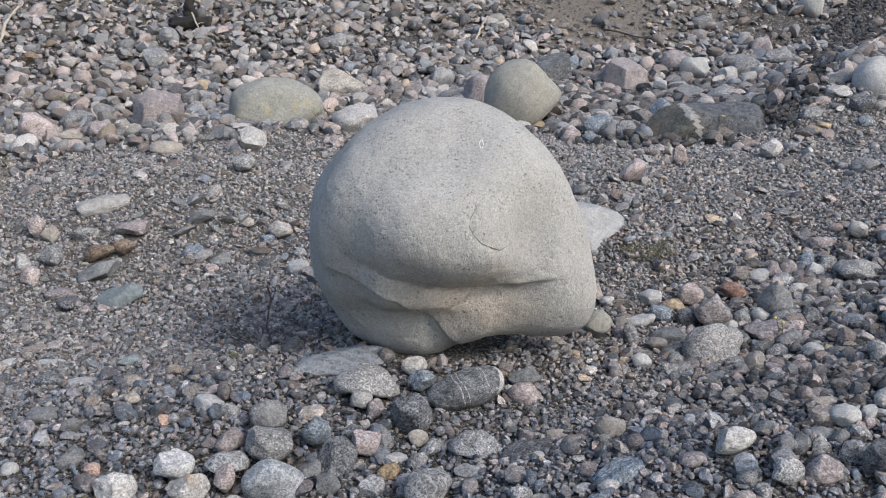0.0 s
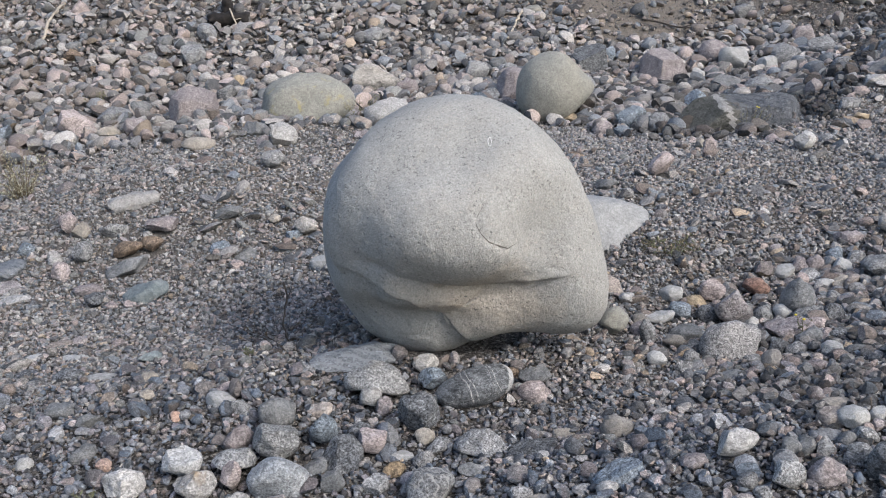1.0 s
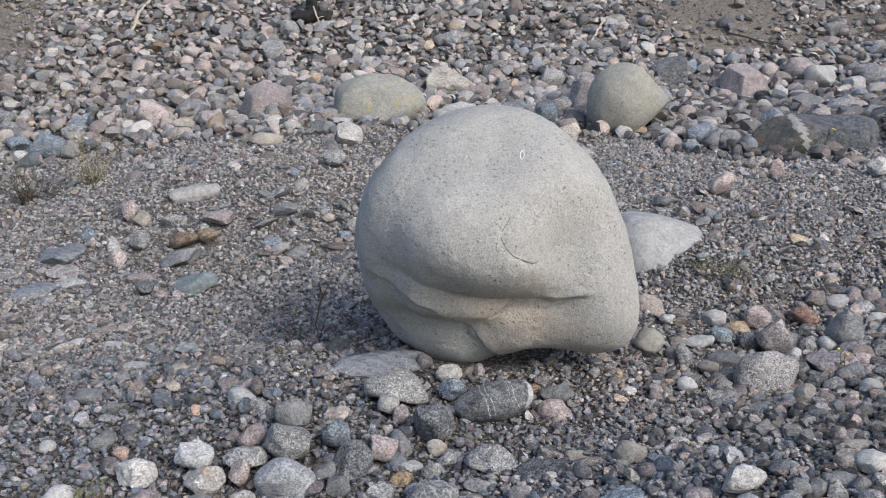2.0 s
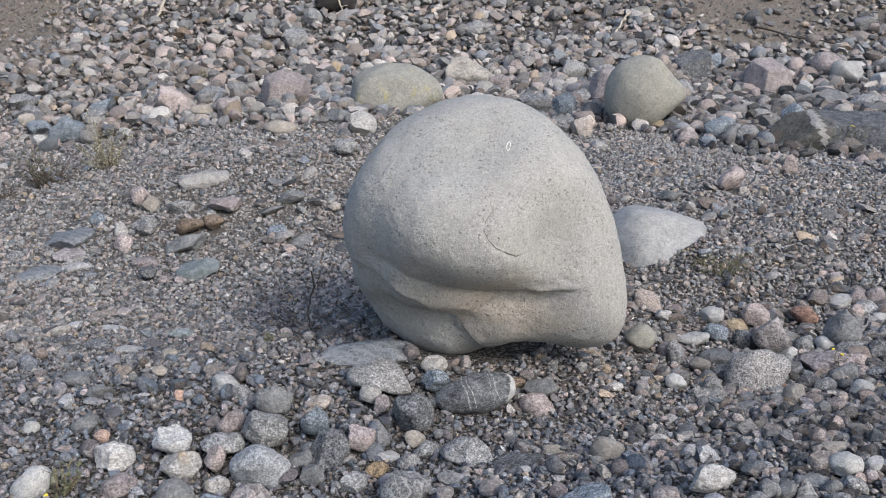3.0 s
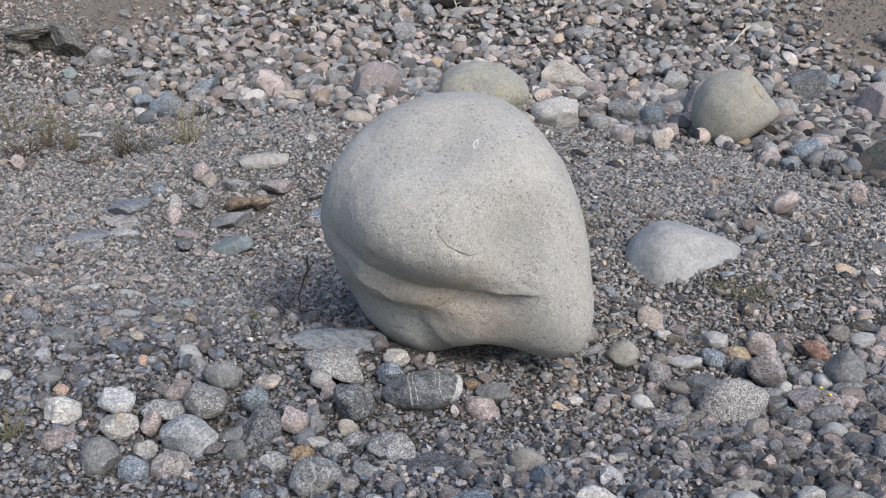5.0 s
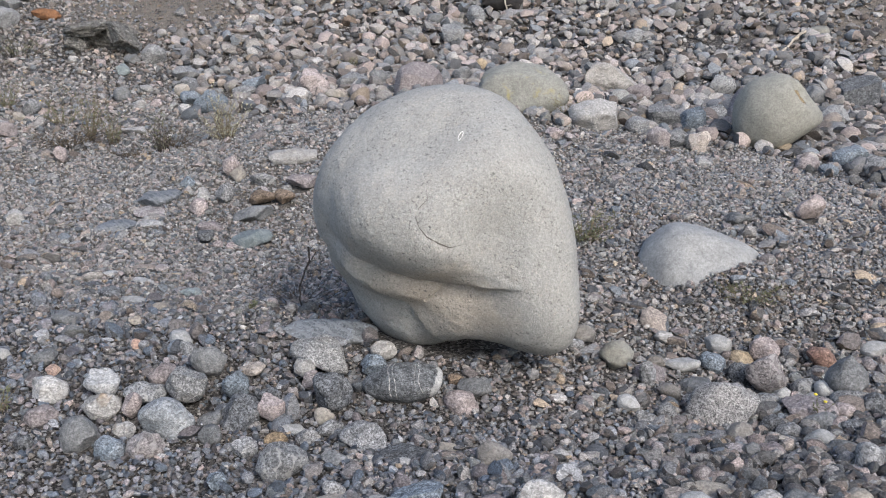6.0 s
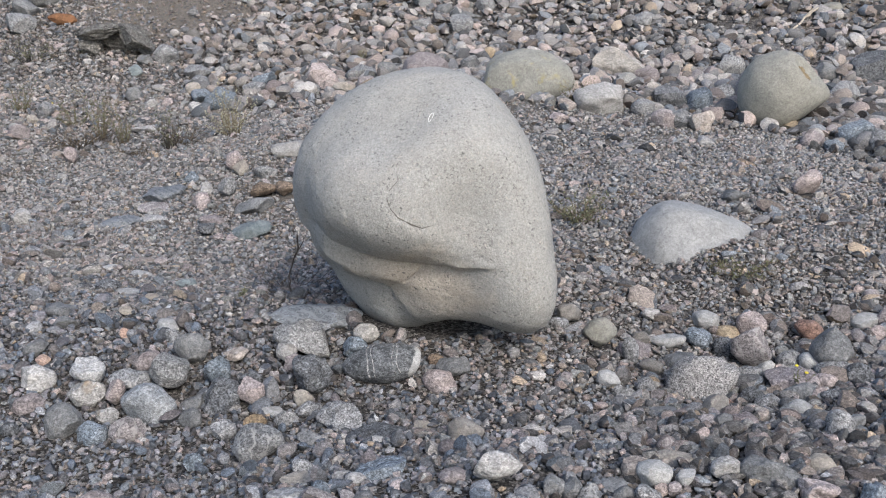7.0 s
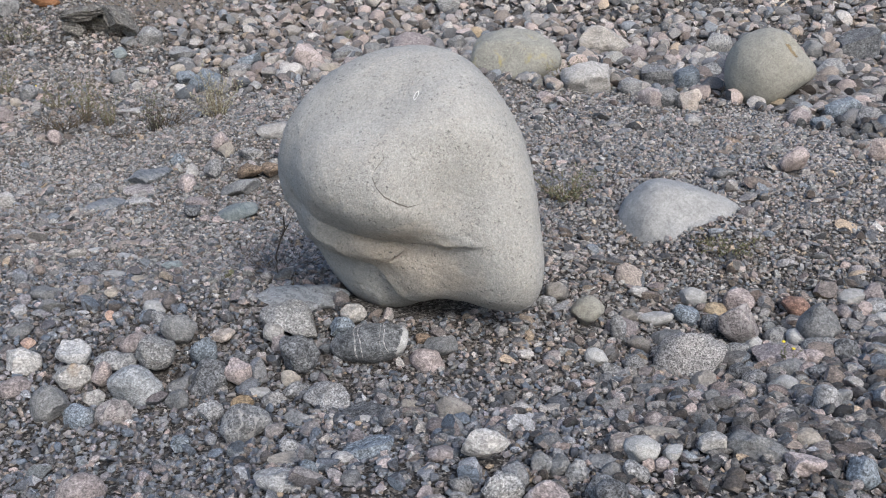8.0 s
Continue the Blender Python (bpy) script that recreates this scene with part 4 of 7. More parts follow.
stone("cobble", 1.861, 3.730, 0.099, 0.134, 0.107, 0.095, "ochre", 0, -15, 80, label="ochre yellow cobble half sunk in gravel", group="cobbles of the bank", detail=3)
stone("cobble", 2.205, 4.350, 0.126, 0.186, 0.148, 0.110, "pink", 0, -10, 81, label="pale pink granite cobble half sunk in gravel", group="cobbles of the bank", detail=3)
stone("cobble", 2.389, 4.961, 0.159, 0.261, 0.209, 0.198, "gneiss", 9, 0, 82, cuts=7, sharp=0.8, label="grey banded gneiss cobble broken at sharp edges", group="cobbles of the bank", detail=3)
stone("cobble", 2.316, 5.518, 0.248, 0.210, 0.168, 0.168, "slate", -4, 0, 83, label="dull slate-grey cobble half sunk in gravel", group="cobbles of the bank", detail=3)
stone("cobble", 2.231, 3.469, 0.122, 0.234, 0.187, 0.199, "blue", -17, 0, 84, label="blue-grey river cobble half sunk in gravel", group="cobbles of the bank", detail=3)
stone("cobble", 2.368, 3.243, 0.116, 0.176, 0.141, 0.168, "grey", 0, 20, 85, label="rounded grey river cobble half sunk in gravel", group="cobbles of the bank", detail=3)
stone("cobble", 1.936, 3.268, 0.104, 0.155, 0.124, 0.139, "rose", 7, 0, 86, cuts=7, sharp=0.8, label="dusky rose-grey cobble broken at sharp edges", group="cobbles of the bank", detail=3)
stone("cobble", 2.055, 3.184, 0.090, 0.131, 0.105, 0.092, "blue", -6, 0, 87, label="blue-grey river cobble half sunk in gravel", group="cobbles of the bank", detail=3)
stone("cobble", 1.239, 3.011, 0.110, 0.124, 0.099, 0.083, "white", -19, 0, 88, cuts=7, sharp=0.8, label="whitish quartz-rich cobble broken at sharp edges", group="cobbles of the bank", detail=3)
stone("cobble", 1.460, 2.432, 0.104, 0.152, 0.109, 0.049, "rust", 0, 25, 89, cuts=7, sharp=0.8, label="brown rust-coloured cobble broken at sharp edges", group="cobbles on the flat", detail=3)
stone("cobble", 1.333, 1.590, 0.119, 0.139, 0.111, 0.088, "slate", 5, 0, 90, label="dull slate-grey cobble half sunk in gravel", group="cobbles on the flat", detail=3)
stone("cobble", 0.260, 3.612, 0.122, 0.137, 0.110, 0.092, "pink", -8, 0, 91, label="pale pink granite cobble half sunk in gravel", group="cobbles of the bank", detail=3)
stone("cobble", -4.003, 5.787, 0.250, 0.187, 0.150, 0.158, "slate", -21, 0, 92, label="dull slate-grey cobble half sunk in gravel", group="cobbles of the bank", detail=3)
stone("cobble", -3.698, 5.585, 0.209, 0.226, 0.181, 0.214, "grey", 16, 0, 93, label="rounded grey river cobble half sunk in gravel", group="cobbles of the bank", detail=3)
stone("rock", -5.400, 6.650, 0.416, 0.329, 0.165, 0.134, "orange_brown", 3, 4, 94, cuts=5, sharp=0.7, label="flat orange-brown rusty rock lying flat on gravel", group="cobbles of the bank", detail=3)
stone("cobble", -3.246, 5.282, 0.105, 0.260, 0.208, 0.159, "grey", -10, 0, 95, label="rounded grey river cobble half sunk in gravel", group="cobbles of the bank", detail=3)
stone("cobble", -3.139, 5.054, 0.043, 0.234, 0.187, 0.145, "grey", -23, 0, 96, label="rounded grey river cobble half sunk in gravel", group="cobbles of the bank", detail=3)
stone("cobble", -3.111, 4.839, 0.012, 0.135, 0.108, 0.138, "tan", 14, 0, 97, label="tan yellowish cobble half sunk in gravel", group="cobbles of the bank", detail=3)
stone("cobble", -2.980, 4.716, -0.019, 0.207, 0.165, 0.129, "blue", 1, 0, 98, label="blue-grey river cobble half sunk in gravel", group="cobbles of the bank", detail=3)
stone("cobble", -2.883, 4.352, -0.055, 0.123, 0.098, 0.110, "white", -25, 0, 100, label="whitish quartz-rich cobble half sunk in gravel", group="cobbles of the bank", detail=3)
stone("cobble", -3.186, 4.480, -0.043, 0.116, 0.093, 0.085, "pink", 12, 0, 101, label="pale pink granite cobble half sunk in gravel", group="cobbles of the bank", detail=3)
stone("cobble", -2.575, 5.195, 0.059, 0.224, 0.179, 0.124, "blue", 0, -20, 102, label="blue-grey river cobble half sunk in gravel", group="cobbles of the bank", detail=3)
stone("cobble", -2.608, 5.035, 0.022, 0.212, 0.169, 0.109, "grey", -14, 0, 103, label="rounded grey river cobble half sunk in gravel", group="cobbles of the bank", detail=3)
stone("cobble", -3.014, 3.688, -0.112, 0.194, 0.140, 0.069, "white", 23, 5, 104, label="whitish quartz-rich cobble lying flat on gravel", group="cobbles of the bank", detail=3)
stone("cobble", -3.135, 2.796, -0.131, 0.099, 0.099, 0.119, "pink", 10, 0, 105, label="pale pink granite cobble half sunk in gravel", group="cobbles of the bank", detail=3)
stone("cobble", -2.961, 2.382, -0.192, 0.079, 0.063, 0.066, "white", -3, 0, 106, label="whitish quartz-rich cobble half sunk in gravel", group="cobbles on the flat", detail=3)
stone("cobble", -4.025, 3.971, -0.061, 0.167, 0.134, 0.164, "grey", -16, 0, 107, label="rounded grey river cobble half sunk in gravel", group="cobbles of the bank", detail=3)
stone("cobble", -4.002, 3.738, -0.089, 0.095, 0.076, 0.085, "tan", 21, 0, 108, label="tan yellowish cobble half sunk in gravel", group="cobbles of the bank", detail=3)
stone("cobble", -3.804, 3.224, -0.088, 0.153, 0.122, 0.141, "rose", 8, 0, 109, label="dusky rose-grey cobble half sunk in gravel", group="cobbles of the bank", detail=3)
stone("cobble", -1.704, 2.322, 0.005, 0.115, 0.115, 0.135, "pink", -5, 0, 110, label="pale pink granite cobble half sunk in gravel", group="cobbles on the flat", detail=3)
stone("cobble", -1.622, 2.243, -0.027, 0.110, 0.088, 0.110, "tan", -18, 0, 111, label="tan yellowish cobble half sunk in gravel", group="cobbles on the flat", detail=3)
stone("cobble", -1.690, 1.778, -0.138, 0.103, 0.103, 0.134, "pink", 19, 0, 112, label="pale pink granite cobble half sunk in gravel", group="cobbles on the flat", detail=3)
stone("cobble", -1.749, 1.986, -0.102, 0.086, 0.086, 0.091, "white", 6, 0, 113, label="whitish quartz-rich cobble half sunk in gravel", group="cobbles on the flat", detail=3)
stone("cobble", -2.675, 1.450, -0.189, 0.124, 0.099, 0.108, "white", -7, 0, 114, label="whitish quartz-rich cobble half sunk in gravel", group="cobbles on the flat", detail=3)
stone("cobble", -2.290, 1.796, -0.202, 0.109, 0.087, 0.090, "grey", -20, 0, 115, label="rounded grey river cobble half sunk in gravel", group="cobbles on the flat", detail=3)
stone("rock", -1.337, 2.459, 0.058, 0.307, 0.153, 0.115, "brown_pale", 17, -5, 116, cuts=5, sharp=0.7, label="long pale slab lying flat on gravel", group="cobbles on the flat", detail=4)
stone("cobble", -1.348, 1.892, -0.055, 0.180, 0.130, 0.081, "rust", 0, -20, 119, label="brown rust-coloured cobble half sunk in gravel", group="cobbles on the flat", detail=3)
stone("cobble", -1.208, 1.893, -0.046, 0.123, 0.099, 0.084, "rust", 15, 5, 120, label="brown rust-coloured cobble half sunk in gravel", group="cobbles on the flat", detail=3)
stone("cobble", -1.161, 2.087, 0.010, 0.191, 0.137, 0.083, "rose", 2, 0, 121, label="dusky rose-grey cobble half sunk in gravel", group="cobbles on the flat", detail=3)
stone("cobble", -1.245, 2.070, -0.037, 0.057, 0.046, 0.038, "white", -11, 0, 122, label="whitish quartz-rich cobble half sunk in gravel", group="cobbles on the flat", detail=3)
stone("cobble", -1.349, 1.737, -0.131, 0.248, 0.178, 0.114, "slate", 0, -22, 123, label="dull slate-grey cobble half sunk in gravel", group="cobbles on the flat", detail=4)
stone("cobble", -1.233, 1.395, -0.161, 0.239, 0.172, 0.097, "green", 0, -12, 124, label="blue-grey river cobble lying flat on gravel", group="cobbles on the flat", detail=4)
stone("cobble", -1.488, 1.372, -0.161, 0.098, 0.078, 0.063, "dark", 0, 0, 125, label="dark grey-black cobble half sunk in gravel", group="cobbles on the flat", detail=3)
stone("cobble", -1.401, 1.341, -0.189, 0.073, 0.058, 0.034, "pink", -13, 0, 126, label="pale pink granite cobble half sunk in gravel", group="cobbles on the flat", detail=3)
stone("cobble", -1.306, 1.318, -0.186, 0.078, 0.063, 0.037, "pink", 24, 0, 127, label="pale pink granite cobble half sunk in gravel", group="cobbles on the flat", detail=3)
stone("cobble", -1.591, 1.937, -0.064, 0.110, 0.110, 0.129, "grey", 0, 30, 130, label="rounded grey river cobble half sunk in gravel", group="cobbles on the flat", detail=3)
stone("cobble", -0.837, 1.793, -0.098, 0.139, 0.111, 0.123, "blue", 0, 15, 131, label="blue-grey river cobble half sunk in gravel", group="cobbles on the flat", detail=3)
stone("cobble", -0.711, 1.692, -0.113, 0.144, 0.115, 0.107, "slate", 9, 0, 132, label="dull slate-grey cobble half sunk in gravel", group="cobbles on the flat", detail=3)
stone("cobble", -0.785, 2.119, 0.034, 0.175, 0.087, 0.066, "slate", -4, -8, 133, cuts=5, sharp=0.7, label="dull slate-grey cobble lying flat on gravel", group="cobbles on the flat", detail=3)
stone("cobble", -0.363, 1.847, -0.012, 0.139, 0.111, 0.096, "cream", -17, 0, 134, label="cream-white cobble half sunk in gravel", group="cobbles on the flat", detail=3)
stone("cobble", -0.428, 1.835, -0.060, 0.104, 0.083, 0.064, "blue", 20, 0, 135, label="blue-grey river cobble half sunk in gravel", group="cobbles on the flat", detail=3)
stone("cobble", -0.530, 2.007, 0.003, 0.074, 0.059, 0.053, "tan", 7, 0, 136, label="tan yellowish cobble half sunk in gravel", group="cobbles on the flat", detail=3)
stone("cobble", -0.333, 1.366, -0.107, 0.112, 0.089, 0.105, "pale", -6, 0, 137, label="pale light-grey cobble half sunk in gravel", group="cobbles on the flat", detail=3)
stone("cobble", -1.500, 0.618, -0.172, 0.136, 0.098, 0.031, "pale", -19, -5, 138, cuts=6, sharp=0.3, label="pale light-grey cobble lying flat on gravel", group="cobbles on the flat", detail=3)
stone("cobble", -1.668, 0.640, -0.159, 0.082, 0.059, 0.033, "pale", 18, 0, 139, cuts=6, sharp=0.3, label="pale light-grey cobble half sunk in gravel", group="cobbles on the flat", detail=3)
stone("cobble", -1.471, 0.258, -0.098, 0.125, 0.090, 0.052, "dark", 5, 0, 140, cuts=6, sharp=0.3, label="dark grey-black cobble half sunk in gravel", group="cobbles on the flat", detail=3)
stone("cobble", -1.158, 0.399, -0.116, 0.099, 0.079, 0.049, "green", -8, -5, 141, cuts=6, sharp=0.3, label="flat blue-green cobble half sunk in gravel", group="cobbles on the flat", detail=3)
stone("cobble", -1.327, 0.771, -0.190, 0.068, 0.055, 0.065, "rose", -21, 0, 142, cuts=6, sharp=0.3, label="dusky rose-grey cobble half sunk in gravel", group="cobbles on the flat", detail=3)
stone("cobble", -1.139, 0.031, -0.053, 0.082, 0.065, 0.046, "tan", 16, 0, 143, cuts=6, sharp=0.3, label="tan yellowish cobble half sunk in gravel", group="cobbles on the flat", detail=3)
stone("cobble", -1.126, -0.214, -0.016, 0.055, 0.044, 0.037, "tan", 3, 0, 144, cuts=6, sharp=0.3, label="tan yellowish cobble half sunk in gravel", group="cobbles on the flat", detail=3)
stone("cobble", -1.321, -0.330, -0.035, 0.105, 0.084, 0.051, "slate", -10, 0, 145, cuts=6, sharp=0.3, label="dull slate-grey cobble half sunk in gravel", group="cobbles on the flat", detail=3)
stone("cobble", -1.438, -0.186, -0.053, 0.116, 0.093, 0.060, "slate", -23, -5, 146, cuts=6, sharp=0.3, label="dull slate-grey cobble half sunk in gravel", group="cobbles on the flat", detail=3)
stone("cobble", -1.319, -0.547, -0.057, 0.096, 0.077, 0.069, "slate", 14, -5, 147, cuts=6, sharp=0.3, label="dull slate-grey cobble half sunk in gravel", group="cobbles on the flat", detail=3)
stone("cobble", -1.512, -0.518, -0.089, 0.070, 0.056, 0.071, "pale", 0, -20, 148, cuts=6, sharp=0.3, label="pale light-grey cobble half sunk in gravel", group="cobbles on the flat", detail=3)
stone("cobble", -1.243, -0.629, -0.075, 0.063, 0.051, 0.064, "orange", -12, 0, 149, cuts=6, sharp=0.3, label="small orange-pink cobble half sunk in gravel", group="cobbles on the flat", detail=3)
stone("cobble", -1.018, -0.431, -0.020, 0.046, 0.037, 0.049, "orange", -25, 0, 150, cuts=6, sharp=0.3, label="small orange-pink cobble half sunk in gravel", group="cobbles on the flat", detail=3)
stone("cobble", -1.171, -0.783, -0.059, 0.129, 0.103, 0.099, "white", 12, 0, 151, cuts=7, sharp=0.8, label="whitish quartz-rich cobble broken at sharp edges", group="cobbles on the flat", detail=4)
stone("cobble", -0.991, -0.756, -0.029, 0.126, 0.101, 0.097, "white_gneiss", -1, 0, 152, cuts=6, sharp=0.3, label="white cobble with grey veins half sunk in gravel", group="cobbles on the flat", detail=4)
stone("cobble", -0.957, -0.829, -0.071, 0.143, 0.115, 0.100, "stained", -14, 0, 153, cuts=6, sharp=0.3, label="pale cobble with orange rust stain half sunk in gravel", group="cobbles on the flat", detail=4)
stone("cobble", -0.827, -0.761, -0.040, 0.154, 0.123, 0.068, "gneiss", 23, 5, 154, cuts=6, sharp=0.3, label="grey banded gneiss cobble half sunk in gravel", group="cobbles on the flat", detail=4)
stone("cobble", -0.843, -0.842, -0.049, 0.065, 0.065, 0.099, "pink", 0, 15, 155, cuts=6, sharp=0.3, label="pale pink granite cobble half sunk in gravel", group="cobbles on the flat", detail=3)
stone("cobble", -0.701, -0.871, -0.064, 0.186, 0.149, 0.146, "blue_grey", -3, 5, 156, cuts=6, sharp=0.3, label="large smooth blue-grey cobble half sunk in gravel", group="cobbles on the flat", detail=4)
stone("cobble", -0.693, -0.737, -0.005, 0.156, 0.125, 0.108, "salt_grey", -16, 0, 157, cuts=6, sharp=0.3, label="grey cobble with fine white speckles half sunk in gravel", group="cobbles on the flat", detail=4)
stone("cobble", -0.813, -0.649, -0.023, 0.107, 0.086, 0.095, "rose", 21, 0, 158, cuts=6, sharp=0.3, label="dusky rose-grey cobble half sunk in gravel", group="cobbles on the flat", detail=3)
stone("cobble", -0.674, -0.579, 0.019, 0.129, 0.103, 0.110, "slate", 8, 0, 159, cuts=6, sharp=0.3, label="dull slate-grey cobble half sunk in gravel", group="cobbles on the flat", detail=3)
stone("cobble", -0.793, -0.480, -0.012, 0.072, 0.072, 0.113, "grey", 0, -30, 160, cuts=6, sharp=0.3, label="rounded grey river cobble half sunk in gravel", group="cobbles on the flat", detail=3)
stone("cobble", -0.863, -0.386, 0.005, 0.114, 0.091, 0.049, "pale", -18, 0, 161, cuts=6, sharp=0.3, label="pale light-grey cobble half sunk in gravel", group="cobbles on the flat", detail=3)
stone("cobble", -0.846, -0.292, 0.005, 0.093, 0.067, 0.029, "pink", 19, 0, 162, cuts=6, sharp=0.3, label="pale pink granite cobble lying flat on gravel", group="cobbles on the flat", detail=3)
stone("cobble", -0.483, -0.796, -0.078, 0.135, 0.135, 0.162, "dark", 6, 0, 163, cuts=7, sharp=0.8, label="dark grey-black cobble broken at sharp edges", group="cobbles on the flat", detail=4)
stone("cobble", -0.534, -0.694, -0.005, 0.100, 0.080, 0.100, "blue", -7, 0, 164, cuts=6, sharp=0.3, label="blue-grey river cobble half sunk in gravel", group="cobbles on the flat", detail=3)
stone("cobble", -0.386, -0.773, -0.036, 0.098, 0.078, 0.082, "pink", -20, 5, 165, cuts=6, sharp=0.3, label="pale pink granite cobble half sunk in gravel", group="cobbles on the flat", detail=3)
stone("cobble", -0.416, -0.692, -0.033, 0.087, 0.069, 0.057, "dark", 0, -10, 166, cuts=6, sharp=0.3, label="dark grey-black cobble half sunk in gravel", group="cobbles on the flat", detail=3)
stone("cobble", -0.528, -0.543, -0.012, 0.089, 0.071, 0.042, "cream_pink", 4, -5, 167, cuts=6, sharp=0.3, label="cream and pink cobble half sunk in gravel", group="cobbles on the flat", detail=3)
stone("cobble", -0.347, -0.516, 0.004, 0.075, 0.060, 0.076, "white", 0, 15, 168, cuts=6, sharp=0.3, label="whitish quartz-rich cobble half sunk in gravel", group="cobbles on the flat", detail=3)
stone("cobble", -0.309, -0.561, -0.022, 0.061, 0.061, 0.073, "rose", -22, 0, 169, cuts=6, sharp=0.3, label="dusky rose-grey cobble half sunk in gravel", group="cobbles on the flat", detail=3)
stone("cobble", -0.209, -0.685, 0.004, 0.133, 0.107, 0.140, "dark", 0, -15, 170, cuts=7, sharp=0.8, label="dark grey-black cobble broken at sharp edges", group="cobbles on the flat", detail=4)
stone("cobble", -0.204, -0.763, -0.047, 0.066, 0.052, 0.059, "tan", 2, 0, 171, cuts=6, sharp=0.3, label="tan yellowish cobble half sunk in gravel", group="cobbles on the flat", detail=3)
stone("cobble", -0.311, -0.413, 0.016, 0.239, 0.191, 0.119, "salt_grey", -11, 6, 172, cuts=6, sharp=0.3, label="grey cobble with fine white speckles half sunk in gravel", group="cobbles on the flat", detail=4)
stone("rock", -0.400, -0.165, -0.012, 0.46, 0.22, 0.085, "layered", 0, -9, 173, cuts=5, sharp=0.7, label="long flat layered slate slab lying flat on gravel", group="cobbles on the flat", detail=4)
stone("cobble", -0.109, -0.312, 0.015, 0.099, 0.079, 0.065, "white_stained", 13, 0, 174, cuts=6, sharp=0.3, label="white cobble with yellow stain half sunk in gravel", group="cobbles on the flat", detail=3)
stone("cobble", -0.110, -0.447, 0.012, 0.098, 0.078, 0.076, "blue", 0, 0, 175, cuts=6, sharp=0.3, label="blue-grey river cobble half sunk in gravel", group="cobbles on the flat", detail=3)
stone("cobble", 0.229, -0.590, -0.025, 0.127, 0.102, 0.086, "pink", 0, 10, 177, cuts=6, sharp=0.3, label="pale pink granite cobble half sunk in gravel", group="cobbles on the flat", detail=3)
stone("cobble", 0.257, -0.504, -0.004, 0.124, 0.099, 0.054, "slate", 11, 0, 178, cuts=6, sharp=0.3, label="dull slate-grey cobble half sunk in gravel", group="cobbles on the flat", detail=3)
stone("cobble", 0.187, -0.433, -0.025, 0.066, 0.066, 0.072, "rust", 0, -20, 179, cuts=6, sharp=0.3, label="brown rust-coloured cobble half sunk in gravel", group="cobbles on the flat", detail=3)
stone("cobble", -0.045, -0.867, -0.048, 0.170, 0.136, 0.095, "grey", -15, -4, 180, cuts=6, sharp=0.3, label="rounded grey river cobble half sunk in gravel", group="cobbles on the flat", detail=4)
stone("cobble", -0.227, -0.860, -0.088, 0.086, 0.069, 0.079, "grey", 22, 0, 181, cuts=6, sharp=0.3, label="rounded grey river cobble half sunk in gravel", group="cobbles on the flat", detail=3)
stone("cobble", -0.290, -0.809, -0.084, 0.089, 0.064, 0.027, "pale", 9, 8, 182, cuts=6, sharp=0.3, label="pale light-grey cobble lying flat on gravel", group="cobbles on the flat", detail=3)
stone("cobble", -0.332, -0.881, -0.091, 0.079, 0.064, 0.050, "rust_gold", 0, -15, 183, cuts=6, sharp=0.3, label="golden-brown rusty cobble half sunk in gravel", group="cobbles on the flat", detail=3)
stone("cobble", -0.174, -0.803, -0.077, 0.103, 0.082, 0.084, "grey", 0, -20, 184, cuts=6, sharp=0.3, label="rounded grey river cobble half sunk in gravel", group="cobbles on the flat", detail=3)
stone("cobble", -0.244, -1.065, -0.063, 0.162, 0.129, 0.113, "gneiss", 20, 0, 185, cuts=6, sharp=0.3, label="grey banded gneiss cobble half sunk in gravel", group="cobbles on the flat", detail=4)
stone("cobble", -0.408, -0.963, -0.085, 0.091, 0.073, 0.073, "grey", 7, 0, 186, cuts=6, sharp=0.3, label="rounded grey river cobble half sunk in gravel", group="cobbles on the flat", detail=3)
stone("cobble", -0.577, -0.812, -0.085, 0.090, 0.072, 0.048, "slate", 0, -20, 187, cuts=6, sharp=0.3, label="dull slate-grey cobble half sunk in gravel", group="cobbles on the flat", detail=3)
stone("cobble", -0.530, -0.918, -0.079, 0.077, 0.062, 0.072, "slate", -19, 0, 188, cuts=6, sharp=0.3, label="dull slate-grey cobble half sunk in gravel", group="cobbles on the flat", detail=3)
stone("cobble", -0.094, -0.993, -0.067, 0.107, 0.077, 0.043, "slate", 0, 10, 189, cuts=6, sharp=0.3, label="dull slate-grey cobble half sunk in gravel", group="cobbles on the flat", detail=3)
stone("cobble", -0.025, -1.282, 0.003, 0.068, 0.055, 0.053, "grey", 5, 0, 190, cuts=6, sharp=0.3, label="rounded grey river cobble half sunk in gravel", group="cobbles on the flat", detail=3)
stone("cobble", 0.111, -0.960, -0.035, 0.167, 0.120, 0.018, "dark", -8, -6, 191, cuts=6, sharp=0.3, label="dark grey-black cobble lying flat on gravel", group="cobbles on the flat", detail=4)
stone("cobble", 0.233, -0.895, -0.041, 0.082, 0.066, 0.038, "tan", -21, 0, 192, cuts=6, sharp=0.3, label="tan yellowish cobble half sunk in gravel", group="cobbles on the flat", detail=3)
stone("cobble", 0.739, -0.042, -0.019, 0.132, 0.106, 0.103, "buff", 16, 0, 193, cuts=6, sharp=0.3, label="smooth buff sandstone cobble half sunk in gravel", group="cobbles on the flat", detail=3)
stone("cobble", 1.112, -0.33, -0.072, 0.242, 0.20, 0.205, "speckled", 3, 0, 194, cuts=3, sharp=0.1, label="round black-and-white speckled granite cobble half sunk in gravel", group="cobbles on the flat", detail=4)
